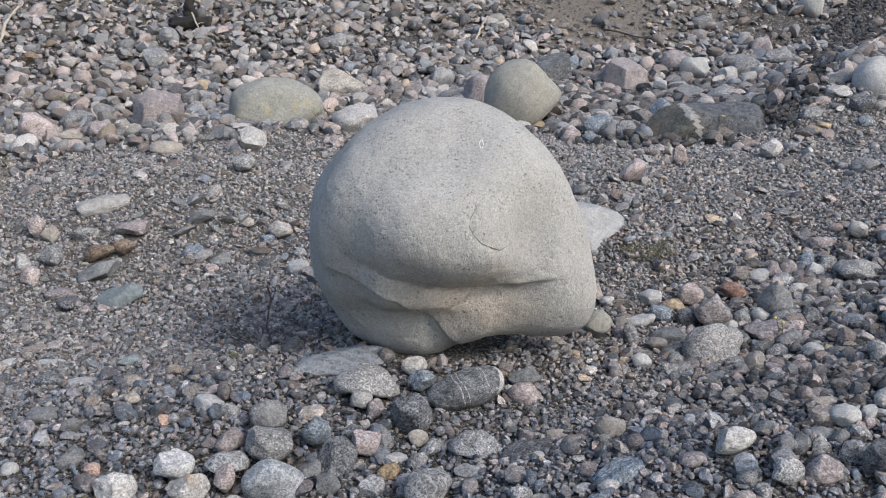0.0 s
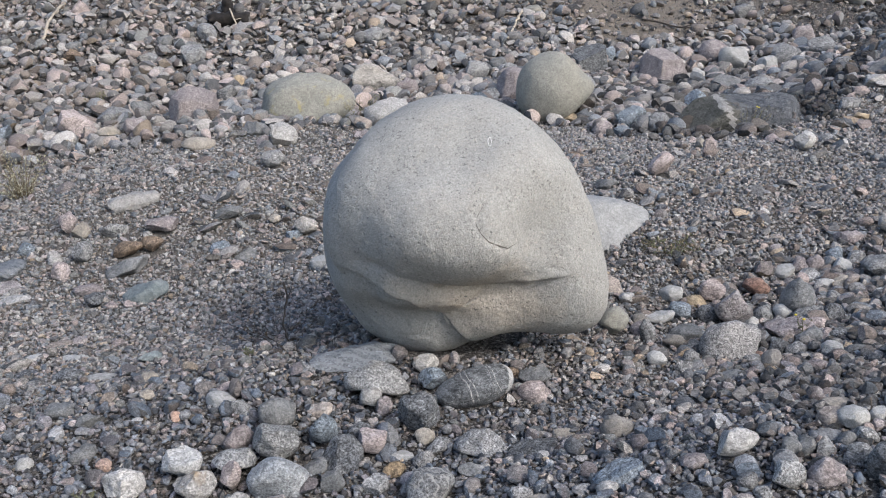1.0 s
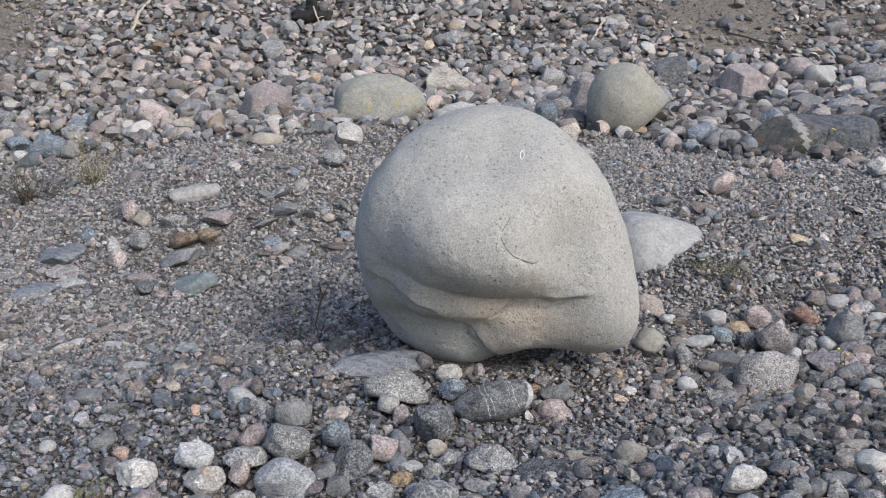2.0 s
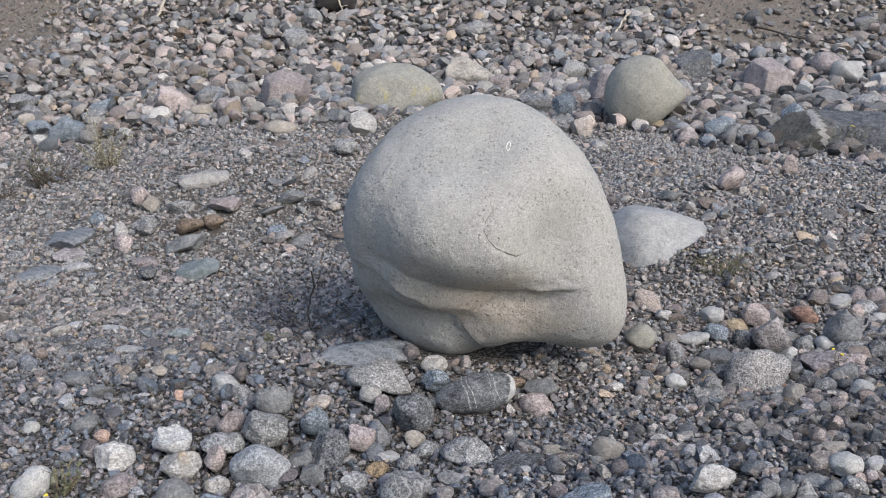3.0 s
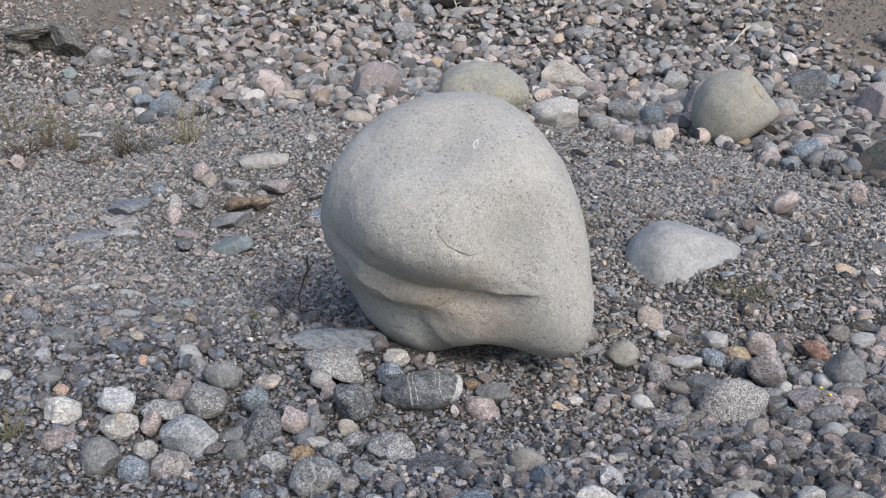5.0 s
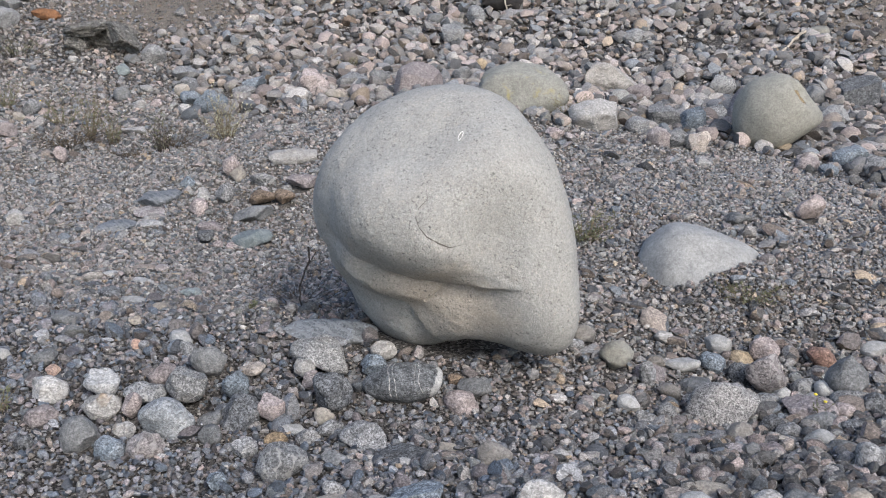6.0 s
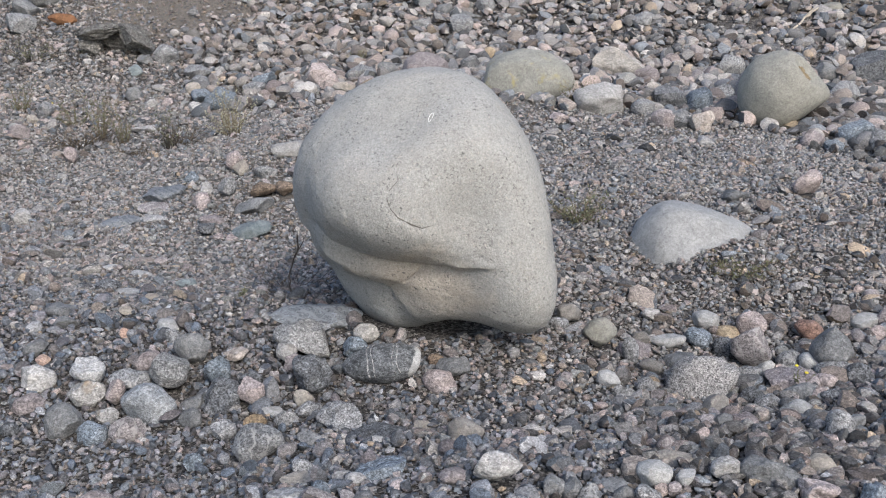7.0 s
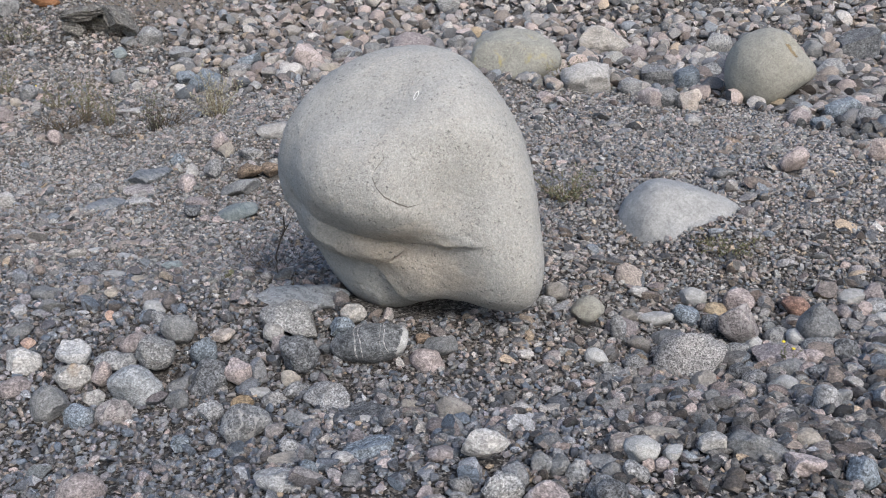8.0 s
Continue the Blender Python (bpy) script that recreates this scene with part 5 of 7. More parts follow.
stone("cobble", 1.137, -0.465, -0.081, 0.075, 0.060, 0.061, "grey", -10, 0, 195, cuts=6, sharp=0.3, label="rounded grey river cobble half sunk in gravel", group="cobbles on the flat", detail=3)
stone("cobble", 1.148, -0.604, -0.023, 0.100, 0.080, 0.090, "brown", -23, 0, 196, cuts=6, sharp=0.3, label="dull brown-grey cobble half sunk in gravel", group="cobbles on the flat", detail=3)
stone("cobble", 1.588, -0.046, -0.005, 0.158, 0.126, 0.161, "slate", 14, 0, 197, cuts=5, sharp=0.6, peak=0.75, label="dull slate-grey cobble half sunk in gravel", group="cobbles on the flat", detail=3)
stone("cobble", 1.551, 0.266, -0.063, 0.131, 0.105, 0.078, "redbrown", 0, 10, 198, cuts=7, sharp=0.8, label="jagged red-brown broken rock broken at sharp edges", group="cobbles on the flat", detail=3)
stone("cobble", 1.235, 0.241, -0.095, 0.113, 0.091, 0.061, "ochre", -12, 0, 199, cuts=7, sharp=0.8, label="ochre yellow cobble broken at sharp edges", group="cobbles on the flat", detail=3)
stone("cobble", 1.118, 0.141, -0.088, 0.119, 0.095, 0.082, "blue", 0, 20, 200, cuts=6, sharp=0.3, label="blue-grey river cobble half sunk in gravel", group="cobbles on the flat", detail=3)
stone("cobble", 1.304, 0.008, -0.048, 0.167, 0.134, 0.148, "rose_gneiss", 0, 10, 201, cuts=6, sharp=0.3, label="dusky rose-grey cobble half sunk in gravel", group="cobbles on the flat", detail=3)
stone("cobble", 1.327, 0.259, -0.053, 0.119, 0.095, 0.097, "pink", -1, 0, 202, cuts=6, sharp=0.3, label="pale pink granite cobble half sunk in gravel", group="cobbles on the flat", detail=3)
stone("cobble", 1.146, 0.291, -0.061, 0.109, 0.087, 0.069, "pale", -14, 5, 203, cuts=6, sharp=0.3, label="pale light-grey cobble half sunk in gravel", group="cobbles on the flat", detail=3)
stone("cobble", 0.928, 0.285, -0.052, 0.082, 0.065, 0.045, "white", 23, 0, 204, cuts=6, sharp=0.3, label="whitish quartz-rich cobble half sunk in gravel", group="cobbles on the flat", detail=3)
stone("cobble", 2.197, 0.257, -0.037, 0.249, 0.199, 0.115, "salt_grey", 10, 5, 205, cuts=6, sharp=0.3, label="grey cobble with fine white speckles half sunk in gravel", group="cobbles on the flat", detail=4)
stone("cobble", 2.257, 0.635, -0.016, 0.168, 0.134, 0.088, "rose", -3, 5, 206, cuts=6, sharp=0.3, label="dusky rose-grey cobble half sunk in gravel", group="cobbles on the flat", detail=3)
stone("cobble", 2.432, 0.584, 0.060, 0.110, 0.088, 0.085, "white", 0, 15, 207, cuts=6, sharp=0.3, label="whitish quartz-rich cobble half sunk in gravel", group="cobbles on the flat", detail=3)
stone("cobble", 2.117, 0.526, -0.063, 0.133, 0.106, 0.099, "blue", 21, 0, 208, cuts=6, sharp=0.3, label="blue-grey river cobble half sunk in gravel", group="cobbles on the flat", detail=3)
stone("cobble", 1.969, 0.482, -0.076, 0.099, 0.099, 0.108, "rose", 0, 20, 209, cuts=6, sharp=0.3, label="dusky rose-grey cobble half sunk in gravel", group="cobbles on the flat", detail=3)
stone("cobble", 2.067, 0.410, -0.088, 0.133, 0.106, 0.117, "pale", 0, -10, 210, cuts=6, sharp=0.3, label="pale light-grey cobble half sunk in gravel", group="cobbles on the flat", detail=3)
stone("cobble", 2.178, 0.448, -0.048, 0.101, 0.081, 0.077, "grey", -18, 0, 211, cuts=6, sharp=0.3, label="rounded grey river cobble half sunk in gravel", group="cobbles on the flat", detail=3)
stone("cobble", 1.787, 0.439, -0.082, 0.126, 0.101, 0.079, "pale", 19, 0, 212, cuts=6, sharp=0.3, label="pale light-grey cobble half sunk in gravel", group="cobbles on the flat", detail=3)
stone("cobble", 1.872, 0.363, -0.082, 0.125, 0.100, 0.072, "grey", 0, 10, 213, cuts=6, sharp=0.3, label="rounded grey river cobble half sunk in gravel", group="cobbles on the flat", detail=3)
stone("cobble", 1.867, 0.443, -0.058, 0.094, 0.075, 0.092, "rose", -7, 0, 214, cuts=6, sharp=0.3, label="dusky rose-grey cobble half sunk in gravel", group="cobbles on the flat", detail=3)
stone("cobble", 1.882, 0.237, -0.084, 0.090, 0.072, 0.060, "pale", 0, 10, 215, cuts=6, sharp=0.3, label="pale light-grey cobble half sunk in gravel", group="cobbles on the flat", detail=3)
stone("cobble", 1.971, 0.248, -0.083, 0.102, 0.081, 0.059, "tan", 17, 0, 216, cuts=6, sharp=0.3, label="tan yellowish cobble half sunk in gravel", group="cobbles on the flat", detail=3)
stone("cobble", 1.837, 0.089, -0.103, 0.103, 0.083, 0.098, "gneiss", 4, 0, 217, cuts=6, sharp=0.3, label="grey banded gneiss cobble half sunk in gravel", group="cobbles on the flat", detail=3)
stone("cobble", 1.588, -0.127, -0.066, 0.151, 0.121, 0.073, "salt_grey", -9, 0, 218, cuts=6, sharp=0.3, label="grey cobble with fine white speckles half sunk in gravel", group="cobbles on the flat", detail=3)
stone("cobble", 1.422, -0.251, -0.068, 0.202, 0.145, 0.089, "rose", -22, -5, 219, cuts=6, sharp=0.3, label="dusky rose-grey cobble half sunk in gravel", group="cobbles on the flat", detail=4)
stone("cobble", 1.449, 0.002, -0.099, 0.104, 0.083, 0.091, "gneiss", 15, 0, 220, cuts=6, sharp=0.3, label="grey banded gneiss cobble half sunk in gravel", group="cobbles on the flat", detail=3)
stone("cobble", 1.517, -0.035, -0.078, 0.096, 0.077, 0.072, "pale", 0, 20, 221, cuts=6, sharp=0.3, label="pale light-grey cobble half sunk in gravel", group="cobbles on the flat", detail=3)
stone("cobble", 1.220, 0.087, -0.100, 0.105, 0.084, 0.101, "dark", -11, 0, 222, cuts=6, sharp=0.3, label="dark grey-black cobble half sunk in gravel", group="cobbles on the flat", detail=3)
stone("cobble", 1.052, -0.070, -0.121, 0.144, 0.115, 0.104, "slate", -24, 0, 223, cuts=6, sharp=0.3, label="dull slate-grey cobble half sunk in gravel", group="cobbles on the flat", detail=3)
stone("cobble", 0.874, -0.038, -0.098, 0.143, 0.115, 0.104, "rose", 13, 0, 224, cuts=6, sharp=0.3, label="dusky rose-grey cobble half sunk in gravel", group="cobbles on the flat", detail=3)
stone("cobble", 0.790, -0.367, -0.064, 0.090, 0.072, 0.061, "pale", 0, 30, 225, cuts=6, sharp=0.3, label="pale light-grey cobble half sunk in gravel", group="cobbles on the flat", detail=3)
stone("cobble", 0.553, -1.449, 0.170, 0.125, 0.088, 0.082, "white", 0, -6, 226, cuts=6, sharp=0.3, label="whitish quartz-rich cobble half sunk in gravel", group="cobbles on the flat", detail=3)
stone("cobble", 0.384, -0.975, -0.008, 0.110, 0.088, 0.104, "brown", 0, 10, 227, cuts=6, sharp=0.3, label="dull brown-grey cobble half sunk in gravel", group="cobbles on the flat", detail=3)
stone("cobble", 0.223, -1.392, 0.080, 0.162, 0.117, 0.053, "blue", 0, -22, 228, cuts=6, sharp=0.3, label="blue-grey river cobble half sunk in gravel", group="cobbles on the flat", detail=4)
stone("cobble", 0.174, -1.449, 0.081, 0.062, 0.050, 0.040, "white", 0, -10, 229, cuts=6, sharp=0.3, label="whitish quartz-rich cobble half sunk in gravel", group="cobbles on the flat", detail=3)
stone("cobble", 0.434, -1.431, 0.115, 0.083, 0.066, 0.041, "rose", 0, -10, 230, cuts=6, sharp=0.3, label="dusky rose-grey cobble half sunk in gravel", group="cobbles on the flat", detail=3)
stone("cobble", 0.616, -1.614, 0.143, 0.100, 0.080, 0.080, "salt_grey", 0, -10, 231, cuts=6, sharp=0.3, label="grey cobble with fine white speckles half sunk in gravel", group="cobbles on the flat", detail=3)
stone("cobble", 0.719, -1.631, 0.132, 0.104, 0.083, 0.097, "rose", 0, 15, 232, cuts=6, sharp=0.3, label="dusky rose-grey cobble half sunk in gravel", group="cobbles on the flat", detail=3)
stone("cobble", 0.851, -1.574, 0.137, 0.085, 0.068, 0.087, "grey", 0, 10, 233, cuts=7, sharp=0.8, label="rounded grey river cobble broken at sharp edges", group="cobbles on the flat", detail=3)
stone("cobble", 0.744, -1.492, 0.140, 0.053, 0.053, 0.074, "slate", -17, 0, 234, cuts=6, sharp=0.3, label="dull slate-grey cobble half sunk in gravel", group="cobbles on the flat", detail=3)
stone("cobble", 0.785, -1.519, 0.146, 0.056, 0.045, 0.061, "gneiss", 20, 0, 235, cuts=6, sharp=0.3, label="grey banded gneiss cobble half sunk in gravel", group="cobbles on the flat", detail=3)
stone("cobble", 0.874, -1.667, 0.157, 0.095, 0.095, 0.127, "dark", 7, 0, 236, cuts=7, sharp=0.8, label="dark grey-black cobble broken at sharp edges", group="cobbles on the flat", detail=3)
stone("cobble", 0.938, -1.412, 0.169, 0.090, 0.072, 0.062, "pale", -6, 0, 237, cuts=6, sharp=0.3, label="pale light-grey cobble half sunk in gravel", group="cobbles on the flat", detail=3)
stone("cobble", 1.009, -1.417, 0.161, 0.041, 0.041, 0.070, "pale", 0, 20, 238, cuts=6, sharp=0.3, label="pale light-grey cobble half sunk in gravel", group="cobbles on the flat", detail=3)
stone("cobble", 1.001, -1.254, 0.129, 0.126, 0.091, 0.018, "tan", 18, 8, 239, cuts=6, sharp=0.3, label="tan yellowish cobble lying flat on gravel", group="cobbles on the flat", detail=4)
stone("cobble", 0.855, -1.438, 0.136, 0.099, 0.071, 0.017, "slate", 5, 5, 240, cuts=6, sharp=0.3, label="dull slate-grey cobble lying flat on gravel", group="cobbles on the flat", detail=3)
stone("cobble", 0.924, -1.497, 0.149, 0.073, 0.058, 0.056, "grey", 0, 20, 241, cuts=6, sharp=0.3, label="rounded grey river cobble half sunk in gravel", group="cobbles on the flat", detail=3)
stone("cobble", 0.513, -1.591, 0.126, 0.058, 0.046, 0.058, "grey", -21, 0, 242, cuts=6, sharp=0.3, label="rounded grey river cobble half sunk in gravel", group="cobbles on the flat", detail=3)
stone("cobble", 0.523, -1.656, 0.120, 0.054, 0.043, 0.055, "grey", 16, 0, 243, cuts=6, sharp=0.3, label="rounded grey river cobble half sunk in gravel", group="cobbles on the flat", detail=3)
stone("cobble", 1.454, -0.669, -0.006, 0.098, 0.078, 0.083, "slate", 3, 0, 244, cuts=6, sharp=0.3, label="dull slate-grey cobble half sunk in gravel", group="cobbles on the flat", detail=3)
stone("cobble", 1.473, -0.862, 0.074, 0.085, 0.085, 0.095, "grey", -10, 0, 245, cuts=6, sharp=0.3, label="rounded grey river cobble half sunk in gravel", group="cobbles on the flat", detail=3)
stone("cobble", 1.408, -0.575, -0.018, 0.087, 0.070, 0.064, "pale", -23, 0, 246, cuts=6, sharp=0.3, label="pale light-grey cobble half sunk in gravel", group="cobbles on the flat", detail=3)
stone("cobble", 1.320, -0.467, -0.054, 0.089, 0.071, 0.065, "grey", 0, -15, 247, cuts=6, sharp=0.3, label="rounded grey river cobble half sunk in gravel", group="cobbles on the flat", detail=3)
stone("cobble", -0.560, -1.490, -0.076, 0.124, 0.099, 0.108, "rose", 1, 0, 248, cuts=6, sharp=0.3, label="dusky rose-grey cobble half sunk in gravel", group="cobbles on the flat", detail=4)
stone("cobble", 0.036, -1.554, 0.062, 0.130, 0.104, 0.061, "white_gneiss", -12, 8, 249, cuts=6, sharp=0.3, label="white cobble with grey veins half sunk in gravel", group="cobbles on the flat", detail=4)
stone("cobble", 0.105, -1.529, 0.082, 0.063, 0.051, 0.065, "blue", -25, 0, 250, cuts=7, sharp=0.8, label="blue-grey river cobble broken at sharp edges", group="cobbles on the flat", detail=3)
stone("cobble", 0.001, -1.362, 0.013, 0.127, 0.091, 0.016, "tan", 12, 0, 251, cuts=6, sharp=0.3, label="tan yellowish cobble lying flat on gravel", group="cobbles on the flat", detail=4)
stone("cobble", 0.124, -1.393, 0.054, 0.064, 0.051, 0.025, "white", -1, -5, 252, cuts=6, sharp=0.3, label="whitish quartz-rich cobble half sunk in gravel", group="cobbles on the flat", detail=3)
stone("cobble", 0.694, -1.488, 0.142, 0.053, 0.053, 0.068, "slate", 23, 0, 254, cuts=6, sharp=0.3, label="dull slate-grey cobble half sunk in gravel", group="cobbles on the flat", detail=3)
stone("cobble", 1.113, -1.358, 0.179, 0.074, 0.059, 0.053, "white", -5, 0, 260, cuts=6, sharp=0.3, label="whitish quartz-rich cobble half sunk in gravel", group="cobbles on the flat", detail=3)
stone("cobble", 1.223, -1.357, 0.173, 0.158, 0.126, 0.081, "slate", 0, 12, 261, cuts=7, sharp=0.8, label="dull slate-grey cobble broken at sharp edges", group="cobbles on the flat", detail=4)
stone("cobble", 1.364, -1.261, 0.156, 0.093, 0.074, 0.059, "tan", 0, 20, 262, cuts=6, sharp=0.3, label="tan yellowish cobble half sunk in gravel", group="cobbles on the flat", detail=3)
stone("cobble", 1.325, -1.436, 0.179, 0.098, 0.078, 0.061, "pink", 0, 15, 263, cuts=7, sharp=0.8, label="pale pink granite cobble broken at sharp edges", group="cobbles on the flat", detail=4)
stone("cobble", 1.453, -1.452, 0.181, 0.080, 0.080, 0.090, "blue", -7, 0, 264, cuts=6, sharp=0.3, label="blue-grey river cobble half sunk in gravel", group="cobbles on the flat", detail=3)
stone("cobble", 0.898, -1.372, 0.151, 0.089, 0.071, 0.069, "cream_pink", -20, 0, 265, cuts=6, sharp=0.3, label="cream and pink cobble half sunk in gravel", group="cobbles on the flat", detail=3)
stone("cobble", 0.871, -1.492, 0.143, 0.058, 0.047, 0.056, "slate", 0, 20, 268, cuts=6, sharp=0.3, label="dull slate-grey cobble half sunk in gravel", group="cobbles on the flat", detail=3)
stone("cobble", 0.989, -1.456, 0.151, 0.037, 0.037, 0.042, "rose", -22, 0, 269, cuts=6, sharp=0.3, label="dusky rose-grey cobble half sunk in gravel", group="cobbles on the flat", detail=3)
stone("cobble", 1.196, -0.458, -0.074, 0.085, 0.061, 0.033, "redbrown", 0, 30, 270, cuts=7, sharp=0.8, label="jagged red-brown broken rock broken at sharp edges", group="cobbles on the flat", detail=3)
stone("cobble", 1.273, -0.417, -0.062, 0.100, 0.080, 0.085, "dark", 2, 0, 271, cuts=6, sharp=0.3, label="dark grey-black cobble half sunk in gravel", group="cobbles on the flat", detail=3)
stone("cobble", 1.530, -0.263, -0.050, 0.079, 0.063, 0.063, "pink", -24, 0, 273, cuts=6, sharp=0.3, label="pale pink granite cobble half sunk in gravel", group="cobbles on the flat", detail=3)
stone("cobble", -1.134, -0.894, -0.104, 0.119, 0.095, 0.077, "rose", 13, -5, 274, cuts=6, sharp=0.3, label="dusky rose-grey cobble half sunk in gravel", group="cobbles on the flat", detail=3)
stone("cobble", -0.948, -0.997, -0.103, 0.125, 0.125, 0.145, "slate", 0, 0, 275, cuts=6, sharp=0.3, label="dull slate-grey cobble half sunk in gravel", group="cobbles on the flat", detail=3)
stone("cobble", -0.826, -1.023, -0.131, 0.117, 0.093, 0.107, "blue", 0, 15, 276, cuts=6, sharp=0.3, label="blue-grey river cobble half sunk in gravel", group="cobbles on the flat", detail=3)
stone("cobble", -0.717, -0.996, -0.106, 0.131, 0.105, 0.094, "rose_gneiss", 24, 0, 277, cuts=6, sharp=0.3, label="rosy cobble with pale bands half sunk in gravel", group="cobbles on the flat", detail=4)
stone("cobble", -0.834, -0.916, -0.104, 0.082, 0.066, 0.058, "stained", 11, 0, 278, cuts=6, sharp=0.3, label="pale cobble with orange rust stain half sunk in gravel", group="cobbles on the flat", detail=3)
stone("cobble", -0.408, -1.183, -0.078, 0.061, 0.049, 0.055, "blue", 9, 0, 282, cuts=6, sharp=0.3, label="blue-grey river cobble half sunk in gravel", group="cobbles on the flat", detail=3)
stone("cobble", 0.125, -1.027, -0.035, 0.055, 0.044, 0.036, "pale", 0, 10, 283, cuts=6, sharp=0.3, label="pale light-grey cobble half sunk in gravel", group="cobbles on the flat", detail=3)
stone("cobble", 0.608, 0.127, -0.011, 0.099, 0.079, 0.074, "brown", 20, 5, 285, cuts=6, sharp=0.3, label="dull brown-grey cobble half sunk in gravel", group="cobbles on the flat", detail=3)
stone("cobble", 0.570, 0.060, -0.038, 0.082, 0.066, 0.060, "grey", 7, 0, 286, cuts=6, sharp=0.3, label="rounded grey river cobble half sunk in gravel", group="cobbles on the flat", detail=3)
stone("cobble", -1.399, -0.891, -0.087, 0.139, 0.111, 0.094, "pale", 0, -40, 289, cuts=6, sharp=0.3, label="pale light-grey cobble half sunk in gravel", group="cobbles on the flat", detail=4)
stone("rock", -5.751, 6.405, 0.379, 0.349, 0.279, 0.251, "grey", 14, 8, 297, cuts=7, sharp=0.8, label="rounded grey river cobble broken at sharp edges", group="cobbles of the bank", detail=3)
stone("rock", -5.958, 7.221, 0.603, 0.539, 0.388, 0.253, "gneiss", 1, 0, 298, cuts=7, sharp=0.8, label="grey banded gneiss cobble broken at sharp edges", group="cobbles of the bank", detail=4)
stone("cobble", -6.007, 6.921, 0.500, 0.299, 0.239, 0.191, "slate", 0, 20, 299, cuts=7, sharp=0.8, label="dull slate-grey cobble broken at sharp edges", group="cobbles of the bank", detail=3)
stone("cobble", -3.844, 5.241, 0.102, 0.148, 0.118, 0.116, "green", -25, 0, 300, label="flat blue-green cobble half sunk in gravel", group="cobbles of the bank", detail=3)
stone("cobble", -3.283, 4.389, -0.044, 0.096, 0.077, 0.101, "white", 12, 0, 301, label="whitish quartz-rich cobble half sunk in gravel", group="cobbles of the bank", detail=3)
stone("cobble", -3.542, 4.571, -0.004, 0.158, 0.126, 0.141, "slate", -14, 0, 303, label="dull slate-grey cobble half sunk in gravel", group="cobbles of the bank", detail=3)
stone("cobble", -3.452, 4.857, 0.009, 0.111, 0.089, 0.078, "white", 23, 0, 304, label="whitish quartz-rich cobble half sunk in gravel", group="cobbles of the bank", detail=3)
stone("cobble", -4.437, 5.409, 0.149, 0.097, 0.078, 0.071, "white", 10, 0, 305, label="whitish quartz-rich cobble half sunk in gravel", group="cobbles of the bank", detail=3)
stone("cobble", -4.140, 5.376, 0.138, 0.107, 0.086, 0.071, "pink", -3, 0, 306, label="pale pink granite cobble half sunk in gravel", group="cobbles of the bank", detail=3)
stone("cobble", -3.915, 5.532, 0.169, 0.174, 0.139, 0.095, "slate", -16, 0, 307, label="dull slate-grey cobble half sunk in gravel", group="cobbles of the bank", detail=3)
stone("cobble", -3.959, 6.821, 0.512, 0.109, 0.109, 0.133, "grey", 21, 0, 308, label="rounded grey river cobble half sunk in gravel", group="cobbles of the bank", detail=3)
stone("cobble", -4.971, 5.831, 0.234, 0.125, 0.100, 0.074, "pink", 8, 0, 309, label="pale pink granite cobble half sunk in gravel", group="cobbles of the bank", detail=3)
stone("cobble", -2.039, 1.985, -0.144, 0.296, 0.296, 0.065, "layered", -4, -10, 410, cuts=6, sharp=0.7, label="layered slate slab lying flat on gravel", group="cobbles on the flat", detail=3)
stone("cobble", -2.087, 1.515, -0.197, 0.248, 0.248, 0.055, "layered", -7, -8, 411, cuts=6, sharp=0.7, label="layered slate slab lying flat on gravel", group="cobbles on the flat", detail=3)
stone("cobble", -1.924, 2.165, -0.086, 0.098, 0.079, 0.085, "blue", 8, 0, 412, cuts=6, sharp=0.45, label="blue-grey river cobble half sunk in gravel", group="cobbles on the flat", detail=3)
stone("cobble", -1.971, 1.745, -0.172, 0.212, 0.212, 0.047, "rose_gneiss", -6, 5, 413, cuts=6, sharp=0.7, label="rose-grey banded gneiss cobble lying flat on gravel", group="cobbles on the flat", detail=3)
stone("cobble", -1.435, 2.157, -0.021, 0.161, 0.097, 0.092, "gneiss", 11, 0, 414, cuts=6, sharp=0.45, label="grey banded gneiss cobble half sunk in gravel", group="cobbles on the flat", detail=3)
stone("cobble", -1.901, 1.578, -0.185, 0.155, 0.139, 0.034, "white", -4, -4, 415, cuts=6, sharp=0.7, label="whitish quartz-rich cobble lying flat on gravel", group="cobbles on the flat", detail=3)
stone("cobble", -1.336, 0.206, -0.105, 0.137, 0.084, 0.030, "pale", 3, 0, 416, cuts=6, sharp=0.7, label="pale light-grey cobble lying flat on gravel", group="cobbles on the flat", detail=3)
stone("cobble", -1.673, 0.446, -0.147, 0.102, 0.102, 0.023, "dark", -8, 0, 417, cuts=6, sharp=0.7, label="dark grey-black cobble lying flat on gravel", group="cobbles on the flat", detail=3)
stone("cobble", -1.534, 1.560, -0.172, 0.152, 0.091, 0.060, "rose", 0, 0, 418, cuts=6, sharp=0.45, label="dusky rose-grey cobble half sunk in gravel", group="cobbles on the flat", detail=3)
stone("cobble", -2.092, 1.775, -0.176, 0.084, 0.050, 0.050, "cream", 6, 0, 419, cuts=6, sharp=0.45, label="cream-white cobble half sunk in gravel", group="cobbles on the flat", detail=3)
stone("cobble", 0.996, 0.090, -0.091, 0.141, 0.085, 0.054, "pale", 2, -8, 420, cuts=6, sharp=0.45, label="pale light-grey cobble half sunk in gravel", group="cobbles on the flat", detail=3)
stone("cobble", 0.856, -0.112, -0.064, 0.067, 0.054, 0.121, "grey", -9, 0, 421, cuts=6, sharp=0.45, label="rounded grey river cobble half sunk in gravel", group="cobbles on the flat", detail=3)
